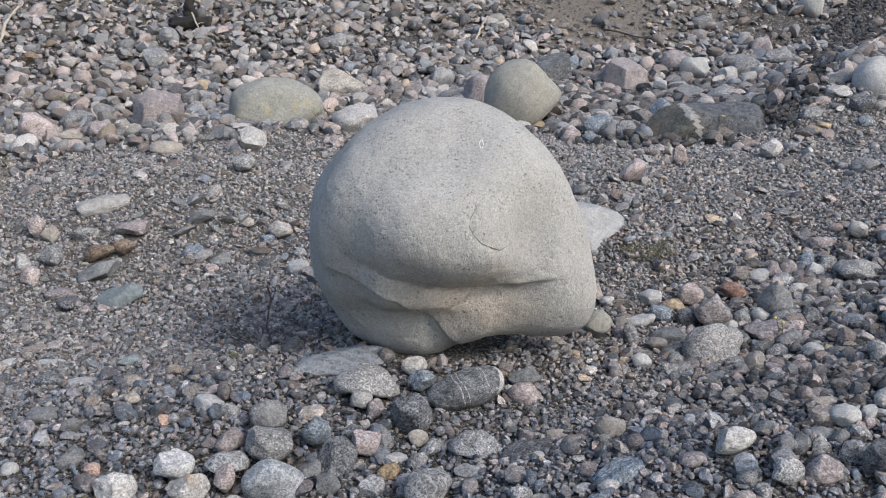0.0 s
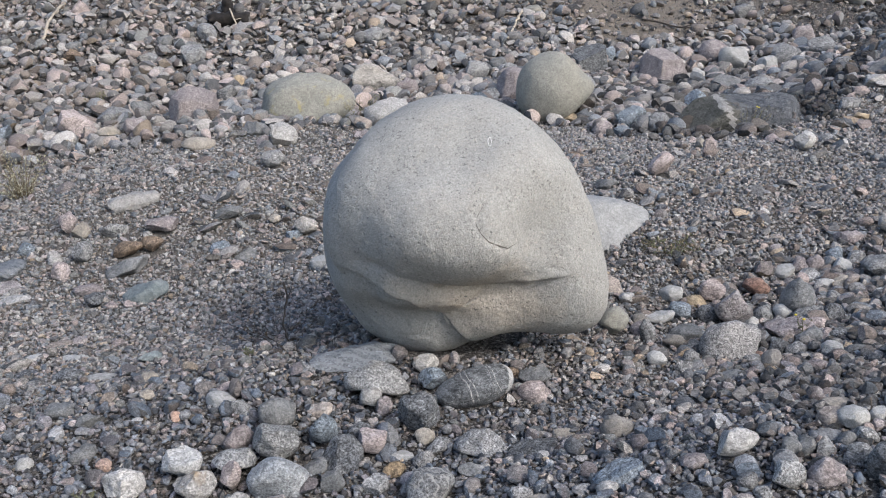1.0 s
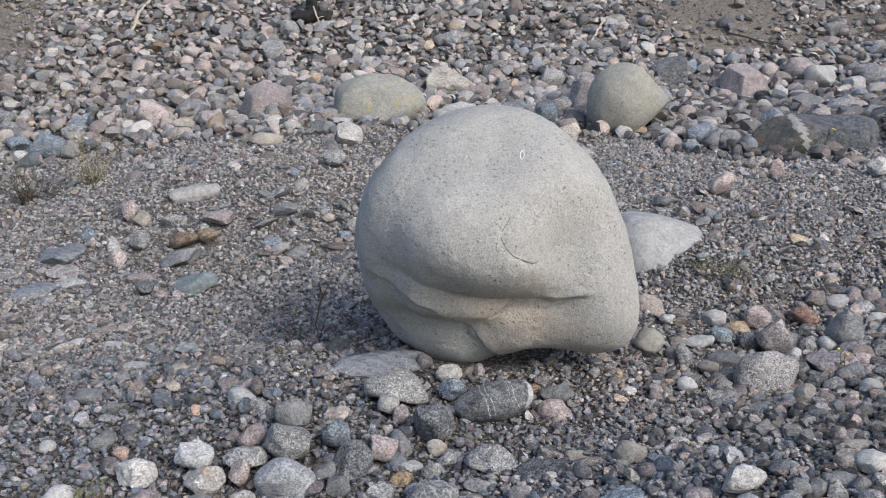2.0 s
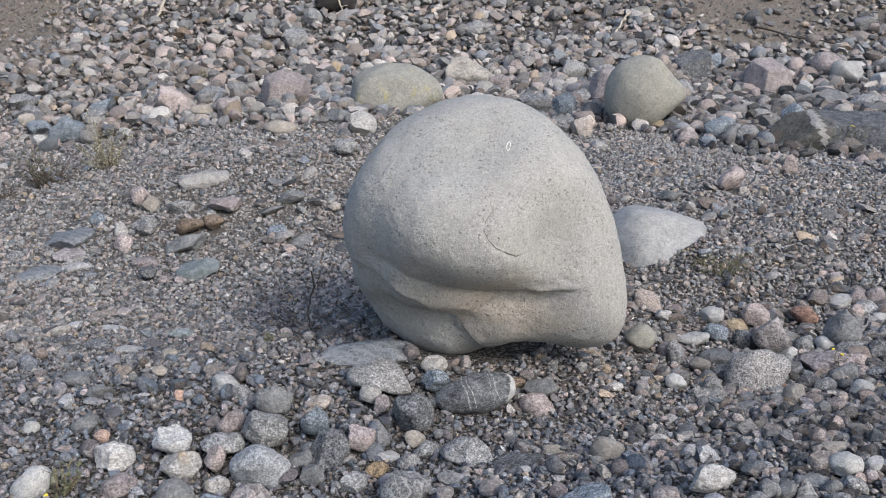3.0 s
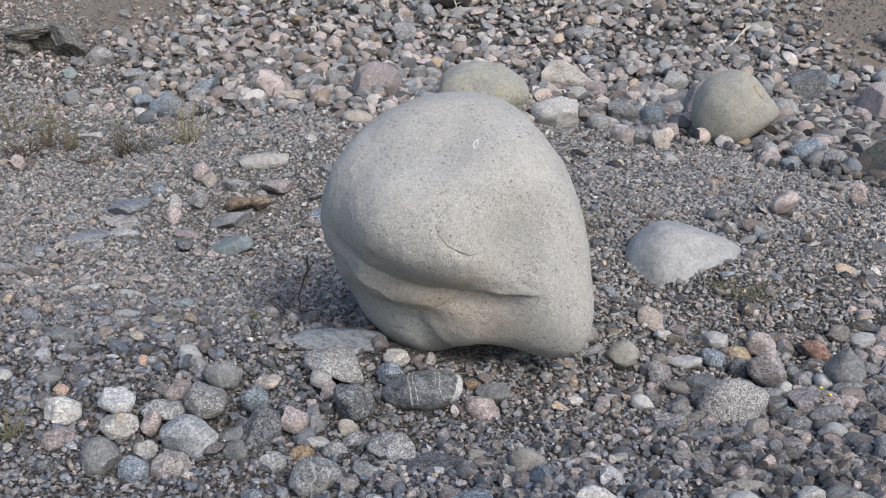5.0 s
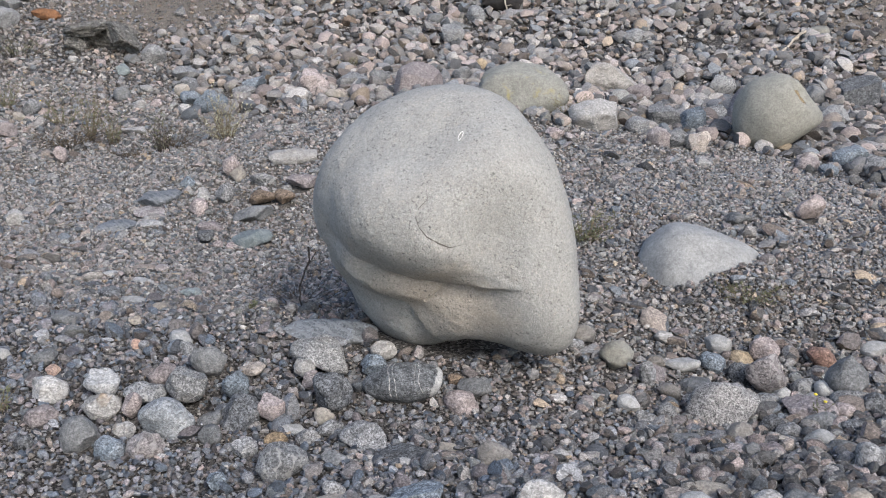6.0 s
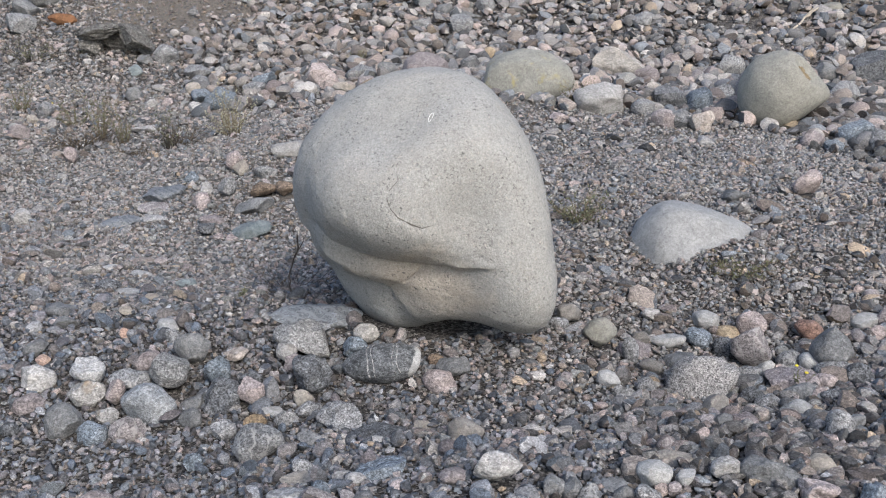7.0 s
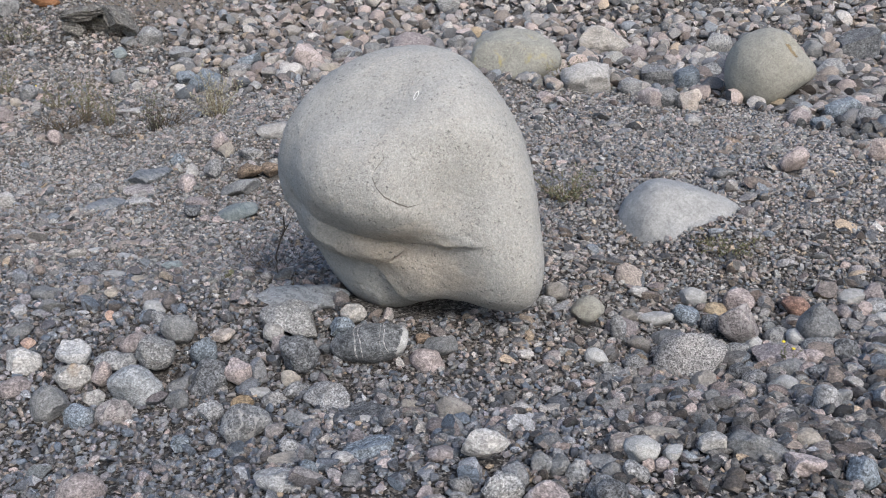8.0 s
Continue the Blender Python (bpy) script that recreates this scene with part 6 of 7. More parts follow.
stone("cobble", 0.896, 0.060, -0.076, 0.072, 0.058, 0.064, "brown", -6, 0, 422, cuts=6, sharp=0.45, label="brown-grey cobble half sunk in gravel", group="cobbles on the flat", detail=3)
stone("cobble", 0.931, -0.187, -0.086, 0.086, 0.068, 0.084, "brown", 0, 20, 423, cuts=6, sharp=0.45, label="brown-grey cobble half sunk in gravel", group="cobbles on the flat", detail=3)
stone("cobble", 0.848, -0.487, -0.059, 0.079, 0.063, 0.073, "grey", -5, 0, 424, cuts=6, sharp=0.45, label="rounded grey river cobble half sunk in gravel", group="cobbles on the flat", detail=3)
stone("cobble", 0.979, -0.620, -0.049, 0.119, 0.096, 0.026, "slate", -7, 0, 425, cuts=6, sharp=0.7, label="dull slate-grey cobble lying flat on gravel", group="cobbles on the flat", detail=3)
stone("cobble", 1.142, -0.811, 0.027, 0.069, 0.055, 0.067, "slate", -11, 0, 426, cuts=6, sharp=0.45, label="dull slate-grey cobble half sunk in gravel", group="cobbles on the flat", detail=3)
stone("cobble", 1.215, -0.780, 0.019, 0.084, 0.068, 0.056, "rose", 11, 0, 427, cuts=6, sharp=0.45, label="dusky rose-grey cobble half sunk in gravel", group="cobbles on the flat", detail=3)
stone("cobble", 1.288, -0.146, -0.102, 0.109, 0.087, 0.077, "gneiss", -6, -10, 428, cuts=6, sharp=0.45, label="grey banded gneiss cobble half sunk in gravel", group="cobbles on the flat", detail=3)
stone("cobble", 1.364, -0.042, -0.107, 0.076, 0.061, 0.058, "pale", -10, 10, 429, cuts=6, sharp=0.45, label="pale light-grey cobble half sunk in gravel", group="cobbles on the flat", detail=3)
stone("cobble", 1.366, -0.295, -0.090, 0.097, 0.096, 0.021, "cream", -10, 0, 430, cuts=6, sharp=0.7, label="cream-white cobble lying flat on gravel", group="cobbles on the flat", detail=3)
stone("cobble", 1.441, -0.382, -0.051, 0.136, 0.082, 0.073, "slate", 6, -10, 431, cuts=6, sharp=0.45, label="dull slate-grey cobble half sunk in gravel", group="cobbles on the flat", detail=3)
stone("cobble", 1.535, -0.418, -0.035, 0.096, 0.077, 0.058, "dark", 6, 0, 432, cuts=6, sharp=0.45, label="dark grey-black cobble half sunk in gravel", group="cobbles on the flat", detail=3)
stone("cobble", 1.658, -0.188, -0.051, 0.105, 0.084, 0.098, "dark", -6, 0, 433, cuts=6, sharp=0.45, label="dark grey-black cobble half sunk in gravel", group="cobbles on the flat", detail=3)
stone("cobble", 1.504, -0.785, 0.048, 0.115, 0.069, 0.062, "slate", 9, -8, 434, cuts=6, sharp=0.45, label="dull slate-grey cobble half sunk in gravel", group="cobbles on the flat", detail=3)
stone("cobble", -1.106, -1.056, -0.116, 0.062, 0.050, 0.063, "dark", 3, 0, 435, cuts=6, sharp=0.45, label="dark grey-black cobble half sunk in gravel", group="cobbles on the flat", detail=3)
stone("cobble", 0.920, -0.388, -0.072, 0.071, 0.057, 0.074, "grey", 7, 0, 436, cuts=6, sharp=0.45, label="rounded grey river cobble half sunk in gravel", group="cobbles on the flat", detail=3)
stone("cobble", 4.219, 3.271, 0.394, 0.259, 0.155, 0.114, "slate", -9, -15, 440, cuts=6, sharp=0.45, label="dull slate-grey cobble half sunk in gravel", group="cobbles of the bank", detail=3)
stone("cobble", 3.571, 2.709, 0.252, 0.174, 0.105, 0.096, "grey", 2, 0, 441, cuts=6, sharp=0.45, label="rounded grey river cobble half sunk in gravel", group="cobbles of the bank", detail=3)
stone("cobble", 4.494, 4.751, 0.186, 0.189, 0.113, 0.088, "cream", 1, 0, 442, cuts=6, sharp=0.45, label="cream-white cobble half sunk in gravel", group="cobbles of the bank", detail=3)
stone("cobble", 4.370, 4.065, 0.317, 0.187, 0.150, 0.145, "grey", -8, 0, 443, cuts=6, sharp=0.45, label="rounded grey river cobble half sunk in gravel", group="cobbles of the bank", detail=3)
striped_cobble()



# ---- plants and dead wood ----
def weed(x, y, tall, spread, stems, leaf, label, seed, name="weed", leaves=11, flowers=0, stem=None, bend=0.5, thick=0.0024):
    """A scraggy herb: thin bent stems, small narrow leaves along them, now and then a flower."""
    rng = np.random.default_rng(seed)
    root = tagged(new(name), label, "plant")
    root.location = (x, y, float(ground_height(x, y)) - 0.005)
    sv, sf, lv, lf, n, m = [], [], [], [], 0, 0
    tips = []
    for _ in range(stems):
        a, reach, rise = rng.uniform(0, 2 * math.pi), 1.5 * spread * rng.uniform(0.15, 1.0) ** 0.7, tall * rng.uniform(0.25, 1.0)
        side = rng.normal(0, 0.25, 2) * spread
        pts = []
        for k in range(6):
            u = k / 5
            sway = 0.06 * tall * rng.normal(size=2) * u
            pts.append((math.cos(a) * reach * (0.25 + 0.75 * u ** (1 + bend)) + side[0] * u * (1 - u) + sway[0], math.sin(a) * reach * (0.25 + 0.75 * u ** (1 + bend)) + side[1] * u * (1 - u) + sway[1], rise * u + 0.006 * rng.normal() - 0.008 * (k == 0)))
        v, f = tube(pts, [thick * (1 - 0.7 * k / 5) for k in range(6)], 4)
        sv.append(v)
        sf.append(f + n)
        n += len(v)
        tips.append(pts[-1])
        for _ in range(leaves):
            u = rng.uniform(0.15, 1.0)
            k = min(int(u * 5), 4)
            c = Vector(pts[k]).lerp(Vector(pts[k + 1]), u * 5 - k)
            d = Vector(rng.normal(size=3) + np.array([0, 0, 0.5])).normalized()
            w = d.cross(Vector((0.2, 0.4, 0.8))).normalized()
            size = rng.uniform(0.010, 0.026)
            up = d.cross(w) * size * 0.12
            q = [c, c + d * size * 0.5 + w * size * 0.2, c + d * size, c + d * size * 0.5 - w * size * 0.2, c + d * size * 0.5 + up, c + d * size * 0.5 - up]
            lv += [p[:] for p in q]
            lf += [(m, m + 1, m + 4), (m + 1, m + 2, m + 4), (m + 2, m + 3, m + 4), (m + 3, m, m + 4), (m + 1, m, m + 5), (m + 2, m + 1, m + 5), (m + 3, m + 2, m + 5), (m, m + 3, m + 5)]
            m += 6
    new("stalk", mesh_of("stalk", np.concatenate(sv), np.concatenate(sf), stem or STEM)).parent = root
    if lv:
        new("foliage", mesh_of("foliage", np.array(lv), np.array(lf), leaf, False)).parent = root
    v, f = BALLS[2]
    for k in range(flowers):
        head = new("flower", mesh_of("flower", v * np.array([0.007, 0.007, 0.004]), f, PETAL))
        head.parent = root
        head.location = tips[k % len(tips)]
        tagged(head, "small yellow flower head")
    return root


weed(-2.53, 3.12, 0.36, 0.08, 18, LEAF, "straggly green weed with dark stems on fine gravel", 1, stem=DARK_STEM, leaves=12, bend=0.2)
weed(-2.46, 3.18, 0.21, 0.19, 42, DRY_LEAF, "dry brown branching weed among pebbles", 2, stem=DARK_STEM, leaves=7)
weed(-2.10, 3.27, 0.40, 0.14, 46, PALE_LEAF, "bushy grey-green weed with pale cream tips", 3, leaves=16, bend=0.3)
weed(-3.22, 3.42, 0.40, 0.09, 22, LEAF, "small bright green weed on gravel", 4, leaves=16, bend=0.2)
weed(-3.00, 3.34, 0.34, 0.09, 20, LEAF, "thin upright green weed on gravel", 19, leaves=14, bend=0.2)
weed(-3.26, 3.18, 0.18, 0.26, 58, DRY_LEAF, "low reddish-brown weed on gravel", 5, stem=DARK_STEM, leaves=7)
weed(-3.62, 3.72, 0.38, 0.16, 20, LEAF, "thin straggly weed with yellow-green tips", 6, flowers=1, leaves=14)
weed(-5.05, 5.50, 0.30, 0.36, 46, LEAF, "dark grey-green bushy weed by the bank", 7, stem=DARK_STEM)
weed(-4.30, 4.05, 0.30, 0.16, 22, LEAF, "thin green weed at the edge of the gravel flat", 17, leaves=15)
weed(-2.66, 3.00, 0.06, 0.16, 26, DRY_LEAF, "low dry brown creeping weed on gravel", 18, stem=DARK_STEM, leaves=6)
weed(0.55, 1.30, 0.17, 0.15, 40, LEAF, "small green weed behind the boulder", 8)
weed(1.31, 0.68, 0.07, 0.13, 26, LEAF, "low flat weed beside the half-buried rock", 9)
weed(2.86, 2.84, 0.20, 0.11, 26, LEAF, "small green weed with yellow flowers before a long rock", 10, flowers=3)
weed(1.44, -0.30, 0.10, 0.04, 10, LEAF, "tiny weed with a bright yellow flower", 11, flowers=2)
weed(0.32, 4.20, 0.22, 0.13, 30, LEAF, "grey-green tuft at the foot of pale rocks", 12)
weed(-1.86, 5.75, 0.16, 0.13, 22, LEAF, "dark green tuft between bank cobbles", 13)
weed(-0.74, 0.09, 0.03, 0.03, 6, LEAF, "tiny yellow-green seedling on gravel", 14)
weed(-1.30, -0.93, 0.14, 0.06, 12, LEAF, "thin weed with a yellow flower among cobbles", 15, flowers=1)
weed(-0.60, 0.25, 0.10, 0.30, 45, DRY_LEAF, "dry leafless shrub in the boulder's shade", 16, name="dry_shrub", leaves=1, stem=DARK_STEM, bend=0.1, thick=0.0014)


def branch(name, points, radius, material, label, category="branch"):
    """A bare stick with knots and a forked end, lying on the ground."""
    rng = np.random.default_rng(len(points) * 7 + int(radius * 1e4))
    pts, rad = [], []
    for a, b in zip(points[:-1], points[1:]):
        for u in np.arange(0, 1, 0.2):
            pts.append(tuple(np.array(a) * (1 - u) + np.array(b) * u + rng.normal(0, radius * 0.5, 3)))
            rad.append(radius * rng.uniform(0.8, 1.15))
    pts.append(points[-1])
    rad.append(radius * 0.5)
    v, f = tube(pts, rad, 7)
    k = len(pts) // 2
    fork = np.array(pts[k]) + (np.array(points[-1]) - np.array(points[0])) * 0.22 + np.array([0.05, 0.02, 0.06])
    v2, f2 = tube([pts[k], tuple((np.array(pts[k]) + fork) / 2 + 0.008), tuple(fork)], [radius * 0.6, radius * 0.45, radius * 0.2], 6)
    me = mesh_of(name, np.concatenate([v, v2]), np.concatenate([f, f2 + len(v)]), material)
    return tagged(new(name, me), label, category)


def on_ground(x, y, up=0.0):
    return x, y, float(ground_height(x, y)) + up


branch("twig", [on_ground(-0.585, 0.20, 0.0), on_ground(-0.60, 0.24, 0.09), on_ground(-0.57, 0.28, 0.20), on_ground(-0.58, 0.30, 0.26)], 0.004, DARK_STEM, "dark bare twig standing in the shade", "twig")
branch("stick", [on_ground(-2.45, 7.23, 0.06), on_ground(-2.40, 7.7, 0.09), on_ground(-2.31, 8.17, 0.07)], 0.015, DEADWOOD, "pale bleached stick lying on the cobble bank")
branch("stick", [on_ground(3.60, 6.55, 0.05), on_ground(3.95, 6.32, 0.06), on_ground(4.30, 6.10, 0.06)], 0.009, DARK_STEM, "thin dark stick lying across bank stones")
branch("stick", [on_ground(2.06, 6.20, 0.06), on_ground(2.24, 6.55, 0.09), on_ground(2.42, 6.89, 0.06)], 0.012, DEADWOOD, "pale stick lying among cobbles")
branch("stick", [on_ground(-0.60, 7.28, 0.20), on_ground(-0.52, 7.18, 0.02)], 0.008, DEADWOOD, "short pale stick leaning on charred wood")


def slab(name, root, x, y, z, wide, deep, high, turn, lean, seed):
    """One ragged, weathered length of split wood with long grain."""
    v, f = BALLS[5]
    p = worn(v, np.random.default_rng(seed), 0.3, 6, 0.9, 0.5)
    grain = np.array([noise.noise(Vector((q[0] * 1.0, q[1] * 5.0, q[2] * 6.0 + 0.8 * q[0])) * 1.3 + Vector((seed, 0, 0))) for q in v])
    fine = np.array([noise.noise(Vector((q[0] * 2.0, q[1] * 13.0, q[2] * 18.0 + 2.0 * q[0]))) for q in v])
    p = p * (1 + 0.20 * grain + 0.08 * fine)[:, None]
    p = p / np.abs(p).max(0) * np.array([wide, deep, high]) / 2
    ob = new(name, mesh_of(name, p, f, WEATHERED))
    ob.parent = root
    ob.matrix_local = pose(x, y, z, 0, lean, turn)
    return ob


def stump(x, y, label):
    """The broken end of a trunk: a slab bridging a dark hollow, a second slab leaning on it, and the butt behind."""
    root = tagged(new("driftwood_stump"), label, "driftwood")
    root.location = (x, y, float(ground_height(x, y)))
    root.scale = (1.22, 1.1, 1.3)
    slab("split_slab", root, -0.13, 0.02, 0.19, 0.40, 0.30, 0.13, 4, -7, 4)
    slab("split_slab", root, -0.23, 0.05, 0.07, 0.24, 0.26, 0.16, 10, 6, 5)
    slab("split_slab", root, 0.19, 0.04, 0.15, 0.38, 0.26, 0.16, -6, 32, 9)
    slab("trunk_butt", root, 0.02, 0.22, 0.12, 0.62, 0.20, 0.24, 0, 4, 12)
    return root


def charred_log(points, radius, label, seed, upright=False):
    """A burnt length of wood with a cracked skin; a sawn grey end where it lies down."""
    rng = np.random.default_rng(seed)
    pts = [tuple(np.array(points[0]) * (1 - u) + np.array(points[1]) * u + rng.normal(0, radius * 0.08, 3)) for u in np.linspace(0, 1, 12)]
    rad = [float(radius * (1 - (0.55 * u if upright else 0.1 * u)) * rng.uniform(0.88, 1.1)) for u in np.linspace(0, 1, 12)]
    v, f = tube(pts, rad, 18)
    v = v * 1.0
    axis = np.array(points[1]) - np.array(points[0])
    axis = axis / np.linalg.norm(axis)
    for k, q in enumerate(v):
        mid = np.array(pts[k // 18])
        v[k] = mid + (q - mid) * (1 + 0.28 * noise.noise(Vector(q) * 22.0) + 0.12 * noise.noise(Vector(q) * 60.0))
    root = tagged(new("charred_log"), label, "driftwood")
    new("trunk", mesh_of("trunk", v, f, CHARRED)).parent = root
    if not upright:
        ring, tri = tube([tuple(np.array(points[1]) + axis * 0.001), tuple(np.array(points[1]) + axis * 0.008)], [radius * 0.72, radius * 0.66], 18)
        end = new("sawn_end", mesh_of("sawn_end", ring, tri, DEADWOOD_GREY, False))
        end.parent = root
        tagged(end, "grey weathered end grain")
    return root


stump(-4.27, 5.60, "weathered grey broken stump of driftwood over a dark hollow")
charred_log((on_ground(-0.78, 7.36, 0.07), on_ground(-0.41, 7.28, 0.07)), 0.075, "charred black log lying on cobbles", 6)
charred_log((on_ground(-0.62, 7.50, -0.02), on_ground(-0.60, 7.52, 0.34)), 0.075, "upright charred black stub of wood", 7, True)


# ---- loose gravel ----
def in_view(x, y):
    """The stretch of ground that lies before the camera's walk."""
    d = y + 3.8
    return (y > -2.1) & (x < np.maximum(-0.7 + 0.80 * d, 1.1 + 0.27 * d)) & (x > np.minimum(0.7 - 0.70 * d, -1.1 - 0.18 * d))


def bank_edge(x):
    """Where the flat gives way to the cobbles of the bank."""
    return 4.25 + 0.12 * np.clip(-x - 1, 0, 4) + 1.7 * np.clip(-x - 2.75, 0, 3) - 0.42 * np.clip(x - 0.6, 0, 4) + 0.15 * np.sin(2.1 * x)


def gully(x, y):
    """A hollow of dark fine gravel behind the low ridge."""
    return np.exp(-(((x - 5.6) / 0.75) ** 2 + ((y - 6.35) / 0.6) ** 2) ** 2)


def cobbly(x, y):
    """0 to 1: how much the ground is made of cobbles rather than fine gravel."""
    bank = 1 / (1 + np.exp(-(y - bank_edge(x)) / 0.12))
    bare = np.exp(-(((x - 3.75) / 1.0) ** 2 + ((y - 7.7) / 1.55) ** 2) ** 2) + np.exp(-(((x + 4.15) / 0.85) ** 2 + ((y - 7.4) / 1.4) ** 2) ** 2) + np.exp(-(((x + 5.1) / 0.9) ** 2 + ((y - 6.2) / 0.8) ** 2) ** 2)
    near = np.exp(-(((x - 2.1) / 0.7) ** 2 + ((y + 0.1) / 0.6) ** 2) ** 2)
    ridge = 0.85 * gully(x, y) + 0.9 * np.exp(-((y - x + 0.36) / 0.40) ** 4) * (x > 3.3)
    return np.clip(bank * (1 - np.clip(bare, 0, 1)) * (1 - np.clip(ridge, 0, 1)) + 0.25 * near, 0, 1)


KEEP_OUT = [(ob.location.x, ob.location.y, math.sqrt(ob.dimensions.x * ob.dimensions.y) * 0.38) for ob in scene.objects if ob.get("category") == "stone"]


def scatter(name, count, small, big, detail, where, label, seed, sink=0.25, steep=2.2, flat=(0.45, 0.8), box=(-6.5, 8.0, -2.1, 9.5), material=None, smooth=True, cuts=7, beyond=False, sharp=0.95, crisp=28.0, tilt=0.38):
    """Pebbles laid at random over the ground: few big ones, many small ones, each worn in its own way."""
    rng = np.random.default_rng(seed)
    v, f = BALLS[detail] if detail else chip()
    kinds = []
    for _ in range(28):
        p = worn(v, rng, 0.3, cuts, sharp, 0.45) if detail else v * rng.uniform(0.55, 1.2, (8, 3)) + rng.normal(0, 0.12, (8, 3))
        kinds.append(p / np.abs(p).max(0))
    xs, ys = [], []
    have = 0
    while have < count:
        x, y = rng.uniform(box[0], box[1], 60000), rng.uniform(box[2], box[3], 60000)
        ok = (in_view(x, y) != beyond) & (rng.uniform(size=60000) < where(x, y))
        x, y = x[ok], y[ok]
        xs.append(x)
        ys.append(y)
        have += len(x)
    x, y = np.concatenate(xs)[:count], np.concatenate(ys)[:count]
    r = small * (1 - rng.uniform(size=count) * (1 - (small / big) ** steep)) ** (-1 / steep)
    free = np.hypot((x - 0.05) / 0.30, (y - 0.0) / 0.25) > 1
    for a, b, reach in KEEP_OUT:
        free &= np.hypot(x - a, y - b) > reach + 0.3 * r
    x, y, r = x[free], y[free], r[free]
    n = len(x)
    size = np.stack([r * rng.uniform(0.8, 1.4, n), r * rng.uniform(0.65, 1.1, n), r * rng.uniform(*flat, n)], 1)
    z = ground_height(x, y) + size[:, 2] * (1 - 2 * sink)
    turn, pitch, roll = rng.uniform(0, 2 * math.pi, n), rng.normal(0, tilt, n), rng.normal(0, tilt, n)
    which = rng.integers(0, len(kinds), n)
    p = np.stack(kinds)[which] * size[:, None, :]
    c, s = np.cos(roll)[:, None], np.sin(roll)[:, None]
    p = np.stack([p[..., 0], p[..., 1] * c - p[..., 2] * s, p[..., 1] * s + p[..., 2] * c], -1)
    c, s = np.cos(pitch)[:, None], np.sin(pitch)[:, None]
    p = np.stack([p[..., 0] * c + p[..., 2] * s, p[..., 1], -p[..., 0] * s + p[..., 2] * c], -1)
    c, s = np.cos(turn)[:, None], np.sin(turn)[:, None]
    p = np.stack([p[..., 0] * c - p[..., 1] * s, p[..., 0] * s + p[..., 1] * c, p[..., 2]], -1)
    p += np.stack([x, y, z], 1)[:, None, :]
    tris = (f[None] + (np.arange(n) * len(v))[:, None, None]).reshape(-1, 3)
    me = mesh_of(name, p.reshape(-1, 3), tris, material or GRAVEL, smooth, (92.0, 50.0, crisp)[detail] if smooth else 0.0)
    return tagged(new(name, me), label, "gravel", kind="stuff")


def flat_only(x, y):
    return 1 - cobbly(x, y) * (y > 2.5)


def patchy(x, y):
    """Loose drifts of coarser stones over the flat."""
    return np.clip(0.75 + 0.6 * np.sin(3.1 * x + 1.0) * np.sin(3.7 * y + 0.6 * x), 0.2, 1)


def near_stones(x, y):
    return np.clip(0.16 + 0.58 / (1 + np.exp((y + 0.1 + 0.3 * np.sin(2.3 * x)) / 0.25)) - 0.02 * y, 0.1, 1) * patchy(x, y)


def cool_side(x, y):
    """0 to 1: the blue-grey stones before the boulder on its shaded side."""
    return 1 / (1 + np.exp((x - 0.25 + 0.8 * (y + 0.6)) / 0.25)) / (1 + np.exp((y - 0.1) / 0.2))


scatter("bank_cobbles", 3800, 0.035, 0.090, 2, lambda x, y: cobbly(x, y) * (y < 6.3) * (y > 1.3), "grey, pink and white river cobbles heaped on a bank", 11, 0.06, 2.2, (0.5, 0.9), box=(-6.5, 8.0, -2.1, 6.3), material=BANK_GRAVEL, sharp=0.6, crisp=34.0)
scatter("near_cobbles", 190, 0.028, 0.055, 2, lambda x, y: cobbly(x, y), "mixed grey cobbles crowding the near end of the flat", 24, 0.10, 2.4, (0.5, 0.9), box=(1.0, 3.6, -1.0, 1.3))
scatter("upper_bank_cobbles", 3900, 0.035, 0.085, 1, cobbly, "grey, pink and white river cobbles at the top of the bank", 23, 0.06, 2.2, (0.55, 0.9), box=(-6.5, 8.6, 6.3, 9.8), material=BANK_GRAVEL, sharp=0.4)
scatter("bank_pebbles", 11000, 0.018, 0.046, 1, lambda x, y: cobbly(x, y) * (y > 1.5), "mixed pebbles filling between bank cobbles", 16, 0.05, 1.6, (0.55, 0.95), box=(-6.5, 8.6, 1.5, 9.8), material=BANK_GRAVEL)
scatter("gravel_pebbles", 2500, 0.017, 0.036, 2, lambda x, y: near_stones(x, y) * (1 - cool_side(x, y)) * flat_only(x, y), "mixed grey and pinkish gravel pebbles", 12, 0.08, 2.6, (0.5, 0.9), box=(-5.0, 6.0, -2.1, 5.0))
scatter("small_pebbles", 9500, 0.0085, 0.019, 1, lambda x, y: np.clip(1.1 - 0.5 * np.clip(y, 0, 9), 0.1, 1) * (1 - 0.5 * cool_side(x, y)) * flat_only(x, y), "small mixed pebbles among gravel", 34, 0.08, 2.4, (0.5, 0.9), box=(-4.0, 4.0, -2.1, 3.5))
scatter("grey_pebbles", 900, 0.014, 0.045, 2, lambda x, y: cool_side(x, y) * patchy(x, y), "mixed blue-grey gravel pebbles", 32, 0.08, 2.4, (0.5, 0.9), box=(-3.0, 2.0, -2.1, 0.8), material=COOL_GRAVEL)
scatter("flat_stones", 480, 0.030, 0.070, 2, lambda x, y: (y > -0.2) * flat_only(x, y) * np.clip(0.2 + np.sin(2.3 * x + 0.4) * np.sin(1.9 * y + 0.8 * x + 1.2), 0.04, 1), "flat grey stones half sunk in the gravel flat", 33, 0.22, 2.4, (0.3, 0.55), box=(-4.5, 5.0, -0.2, 4.6))
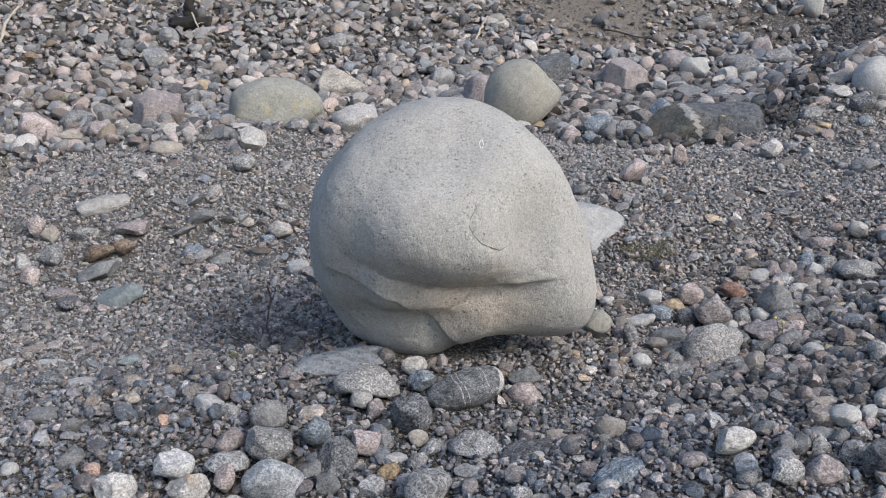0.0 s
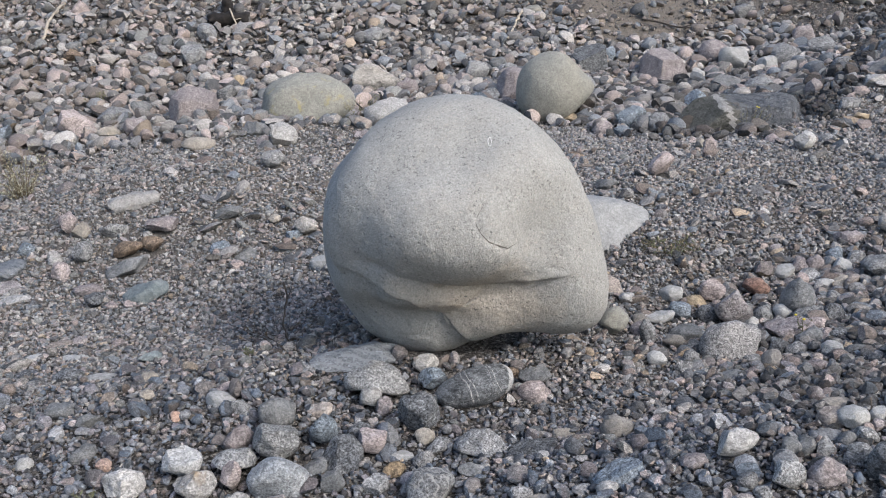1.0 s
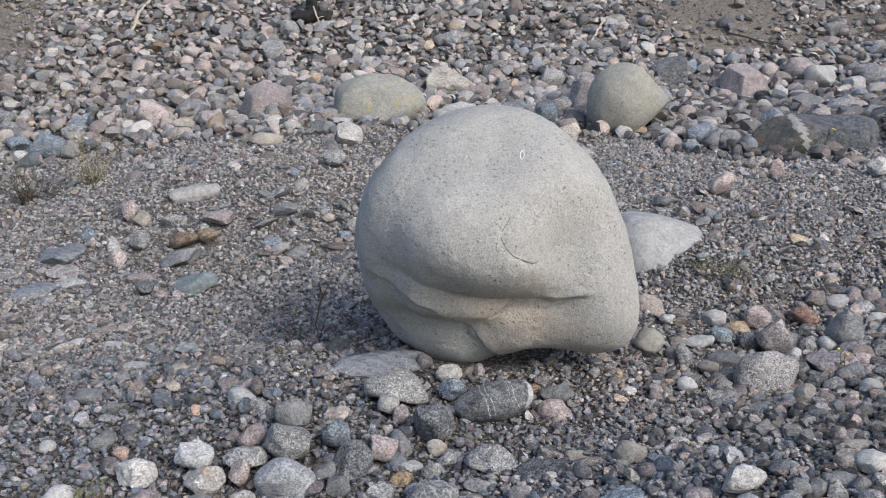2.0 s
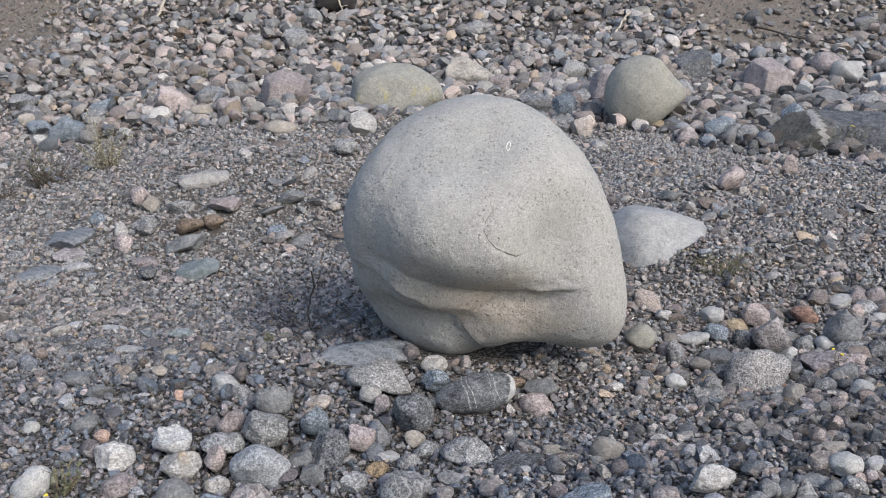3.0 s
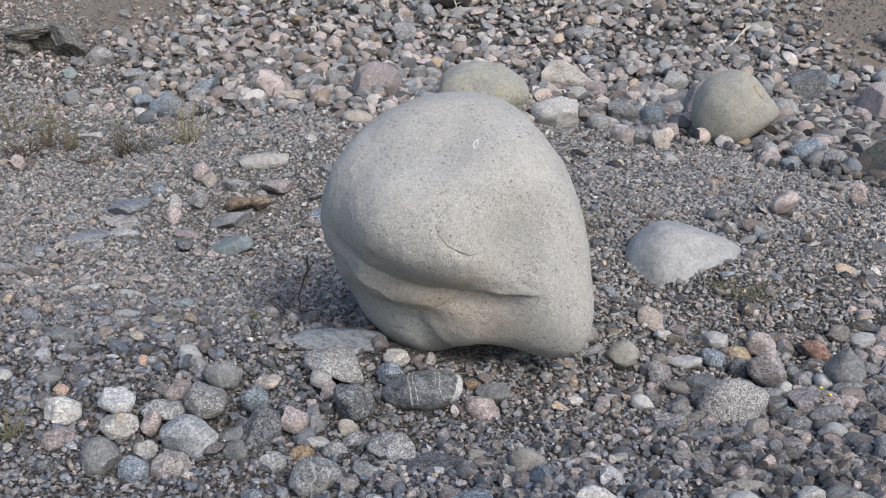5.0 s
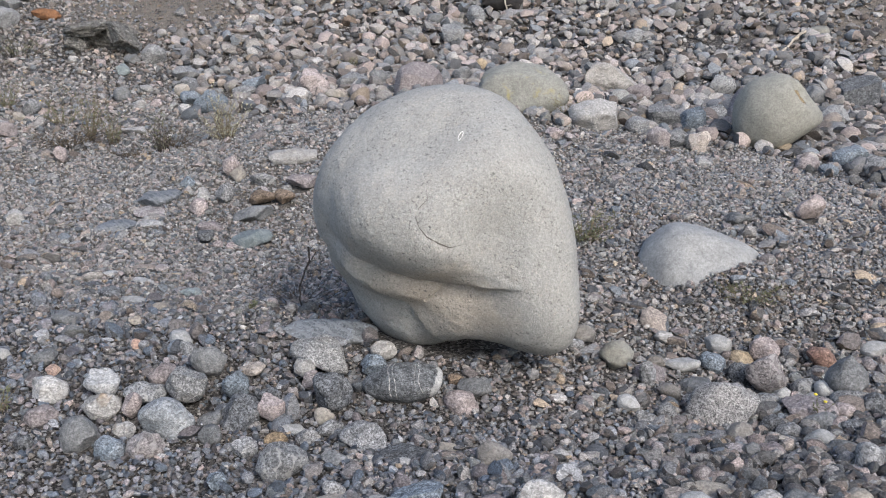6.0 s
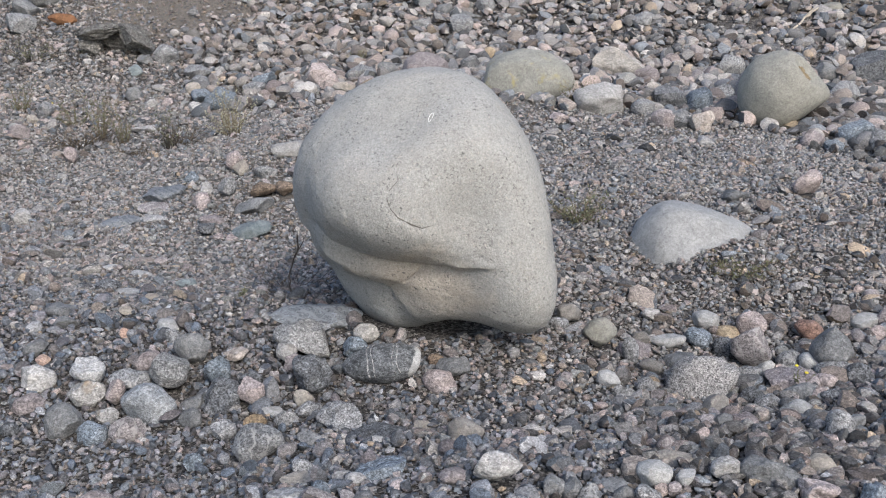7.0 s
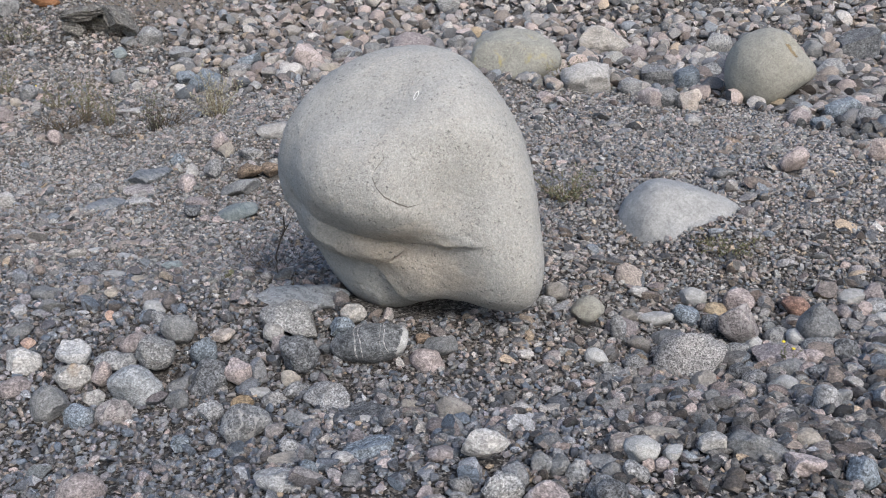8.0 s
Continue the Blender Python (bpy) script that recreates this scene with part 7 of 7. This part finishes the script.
scatter("fine_gravel", 38000, 0.0050, 0.0125, 0, lambda x, y: np.clip(1.15 - 0.32 * np.clip(y, 0, 9), 0.0, 1) * (1 - 0.85 * cool_side(x, y)), "fine grey and pinkish gravel lying over grit", 13, 0.06, 2.1, (0.55, 0.95), box=(-3.6, 4.0, -2.1, 3.2), material=FINE)
scatter("cool_fine_gravel", 11000, 0.0056, 0.014, 0, cool_side, "fine blue-grey gravel lying over grit", 35, 0.06, 2.1, (0.55, 0.95), box=(-3.0, 2.0, -2.1, 0.8), material=COOL_FINE)
scatter("gravel_chips", 60000, 0.0058, 0.016, 0, lambda x, y: np.clip(0.35 + (y - 0.2) * 0.4, 0.0, 1) * np.clip(1.1 - 0.1 * y, 0.4, 1) * flat_only(x, y), "small gravel over the flat", 17, 0.10, 2.6, (0.5, 0.9), box=(-4.8, 4.8, -0.2, 5.0), material=CHIPS, tilt=0.26)
# slaty stones; the shade on this side of the ridge is in their colour
scatter("ridge_gravel", 9000, 0.012, 0.036, 0, lambda x, y: np.exp(-((y - x + 0.30) / 0.36) ** 4) * (x > 3.3), "slaty gravel on a low ridge, darkened as its shaded side", 14, 0.08, 1.9, (0.6, 1.0), (3.0, 8.0, 2.3, 8.5), SHADED_GRAVEL)
scatter("slope_gravel", 7500, 0.006, 0.022, 0, lambda x, y: np.clip(np.exp(-(((x - 3.75) / 1.2) ** 2 + ((y - 7.7) / 1.6) ** 2) ** 2) + gully(x, y) + np.exp(-(((x + 4.15) / 1.0) ** 2 + ((y - 7.4) / 1.5) ** 2) ** 2), 0, 1), "scattered small stones on bare sandy slopes", 15, 0.2, 2.4, (0.45, 0.8), (-8.0, 8.0, 4.0, 10.0), SANDY)
scatter("edge_gravel", 8000, 0.011, 0.032, 0, lambda x, y: (1 - cobbly(x, y)) * (1 - np.exp(-(((x + 4.15) / 0.8) ** 2 + ((y - 7.4) / 1.4) ** 2) ** 2)) * np.clip((-x - 2.4) / 0.5, 0, 1) * np.clip((y - 3.3) / 0.6, 0, 1), "small pebbles over the edge of the flat", 18, 0.10, 2.2, (0.5, 0.9), (-7.0, -2.3, 3.2, 8.5), BANK_GRAVEL)
scatter("slaty_pebbles", 1200, 0.014, 0.030, 2, lambda x, y: np.exp(-(((x - 1.9) / 0.55) ** 2 + ((y + 0.1) / 0.5) ** 2)) + 0.9 * np.exp(-(((x - 1.30) / 0.5) ** 2 + ((y + 1.35) / 0.4) ** 2)) + 0.4 * np.exp(-(((x - 1.2) / 0.45) ** 2 + ((y + 0.85) / 0.35) ** 2)) + 0.9 * np.exp(-(((x - 1.75) / 0.3) ** 2 + ((y + 0.5) / 0.25) ** 2)), "dark slaty pebbles among cobbles", 19, 0.08, 2.2, (0.5, 0.9), (0.6, 3.2, -2.0, 1.2), SLATY)
scatter("outlying_cobbles", 3200, 0.03, 0.075, 1, lambda x, y: 0.15 + 0.85 * cobbly(x, y), "scattered cobbles on the wider gravel flat", 20, 0.12, 2.4, (0.5, 0.8), (-9.0, 10.0, -7.0, 12.0), beyond=True)
scatter("outlying_gravel", 17000, 0.013, 0.036, 0, lambda x, y: np.clip(1.2 - 0.09 * np.hypot(x - 0.5, y + 0.5), 0.1, 1), "loose gravel over the wider flat", 21, 0.12, 2.0, (0.4, 0.8), (-9.0, 10.0, -7.0, 12.0), CHIPS, beyond=True)
scatter("slaty_cobbles", 950, 0.03, 0.080, 2, lambda x, y: np.exp(-(((x - 3.2) / 1.25) ** 2 + ((y - 4.3) / 1.0) ** 2) ** 2) + np.exp(-(((x - 2.55) / 0.35) ** 2 + ((y - 3.0) / 0.3) ** 2)), "dark slaty cobbles on the bank beside a perched rock", 22, 0.02, 2.2, (0.55, 0.9), (1.9, 4.8, 2.4, 5.6), SLATY)
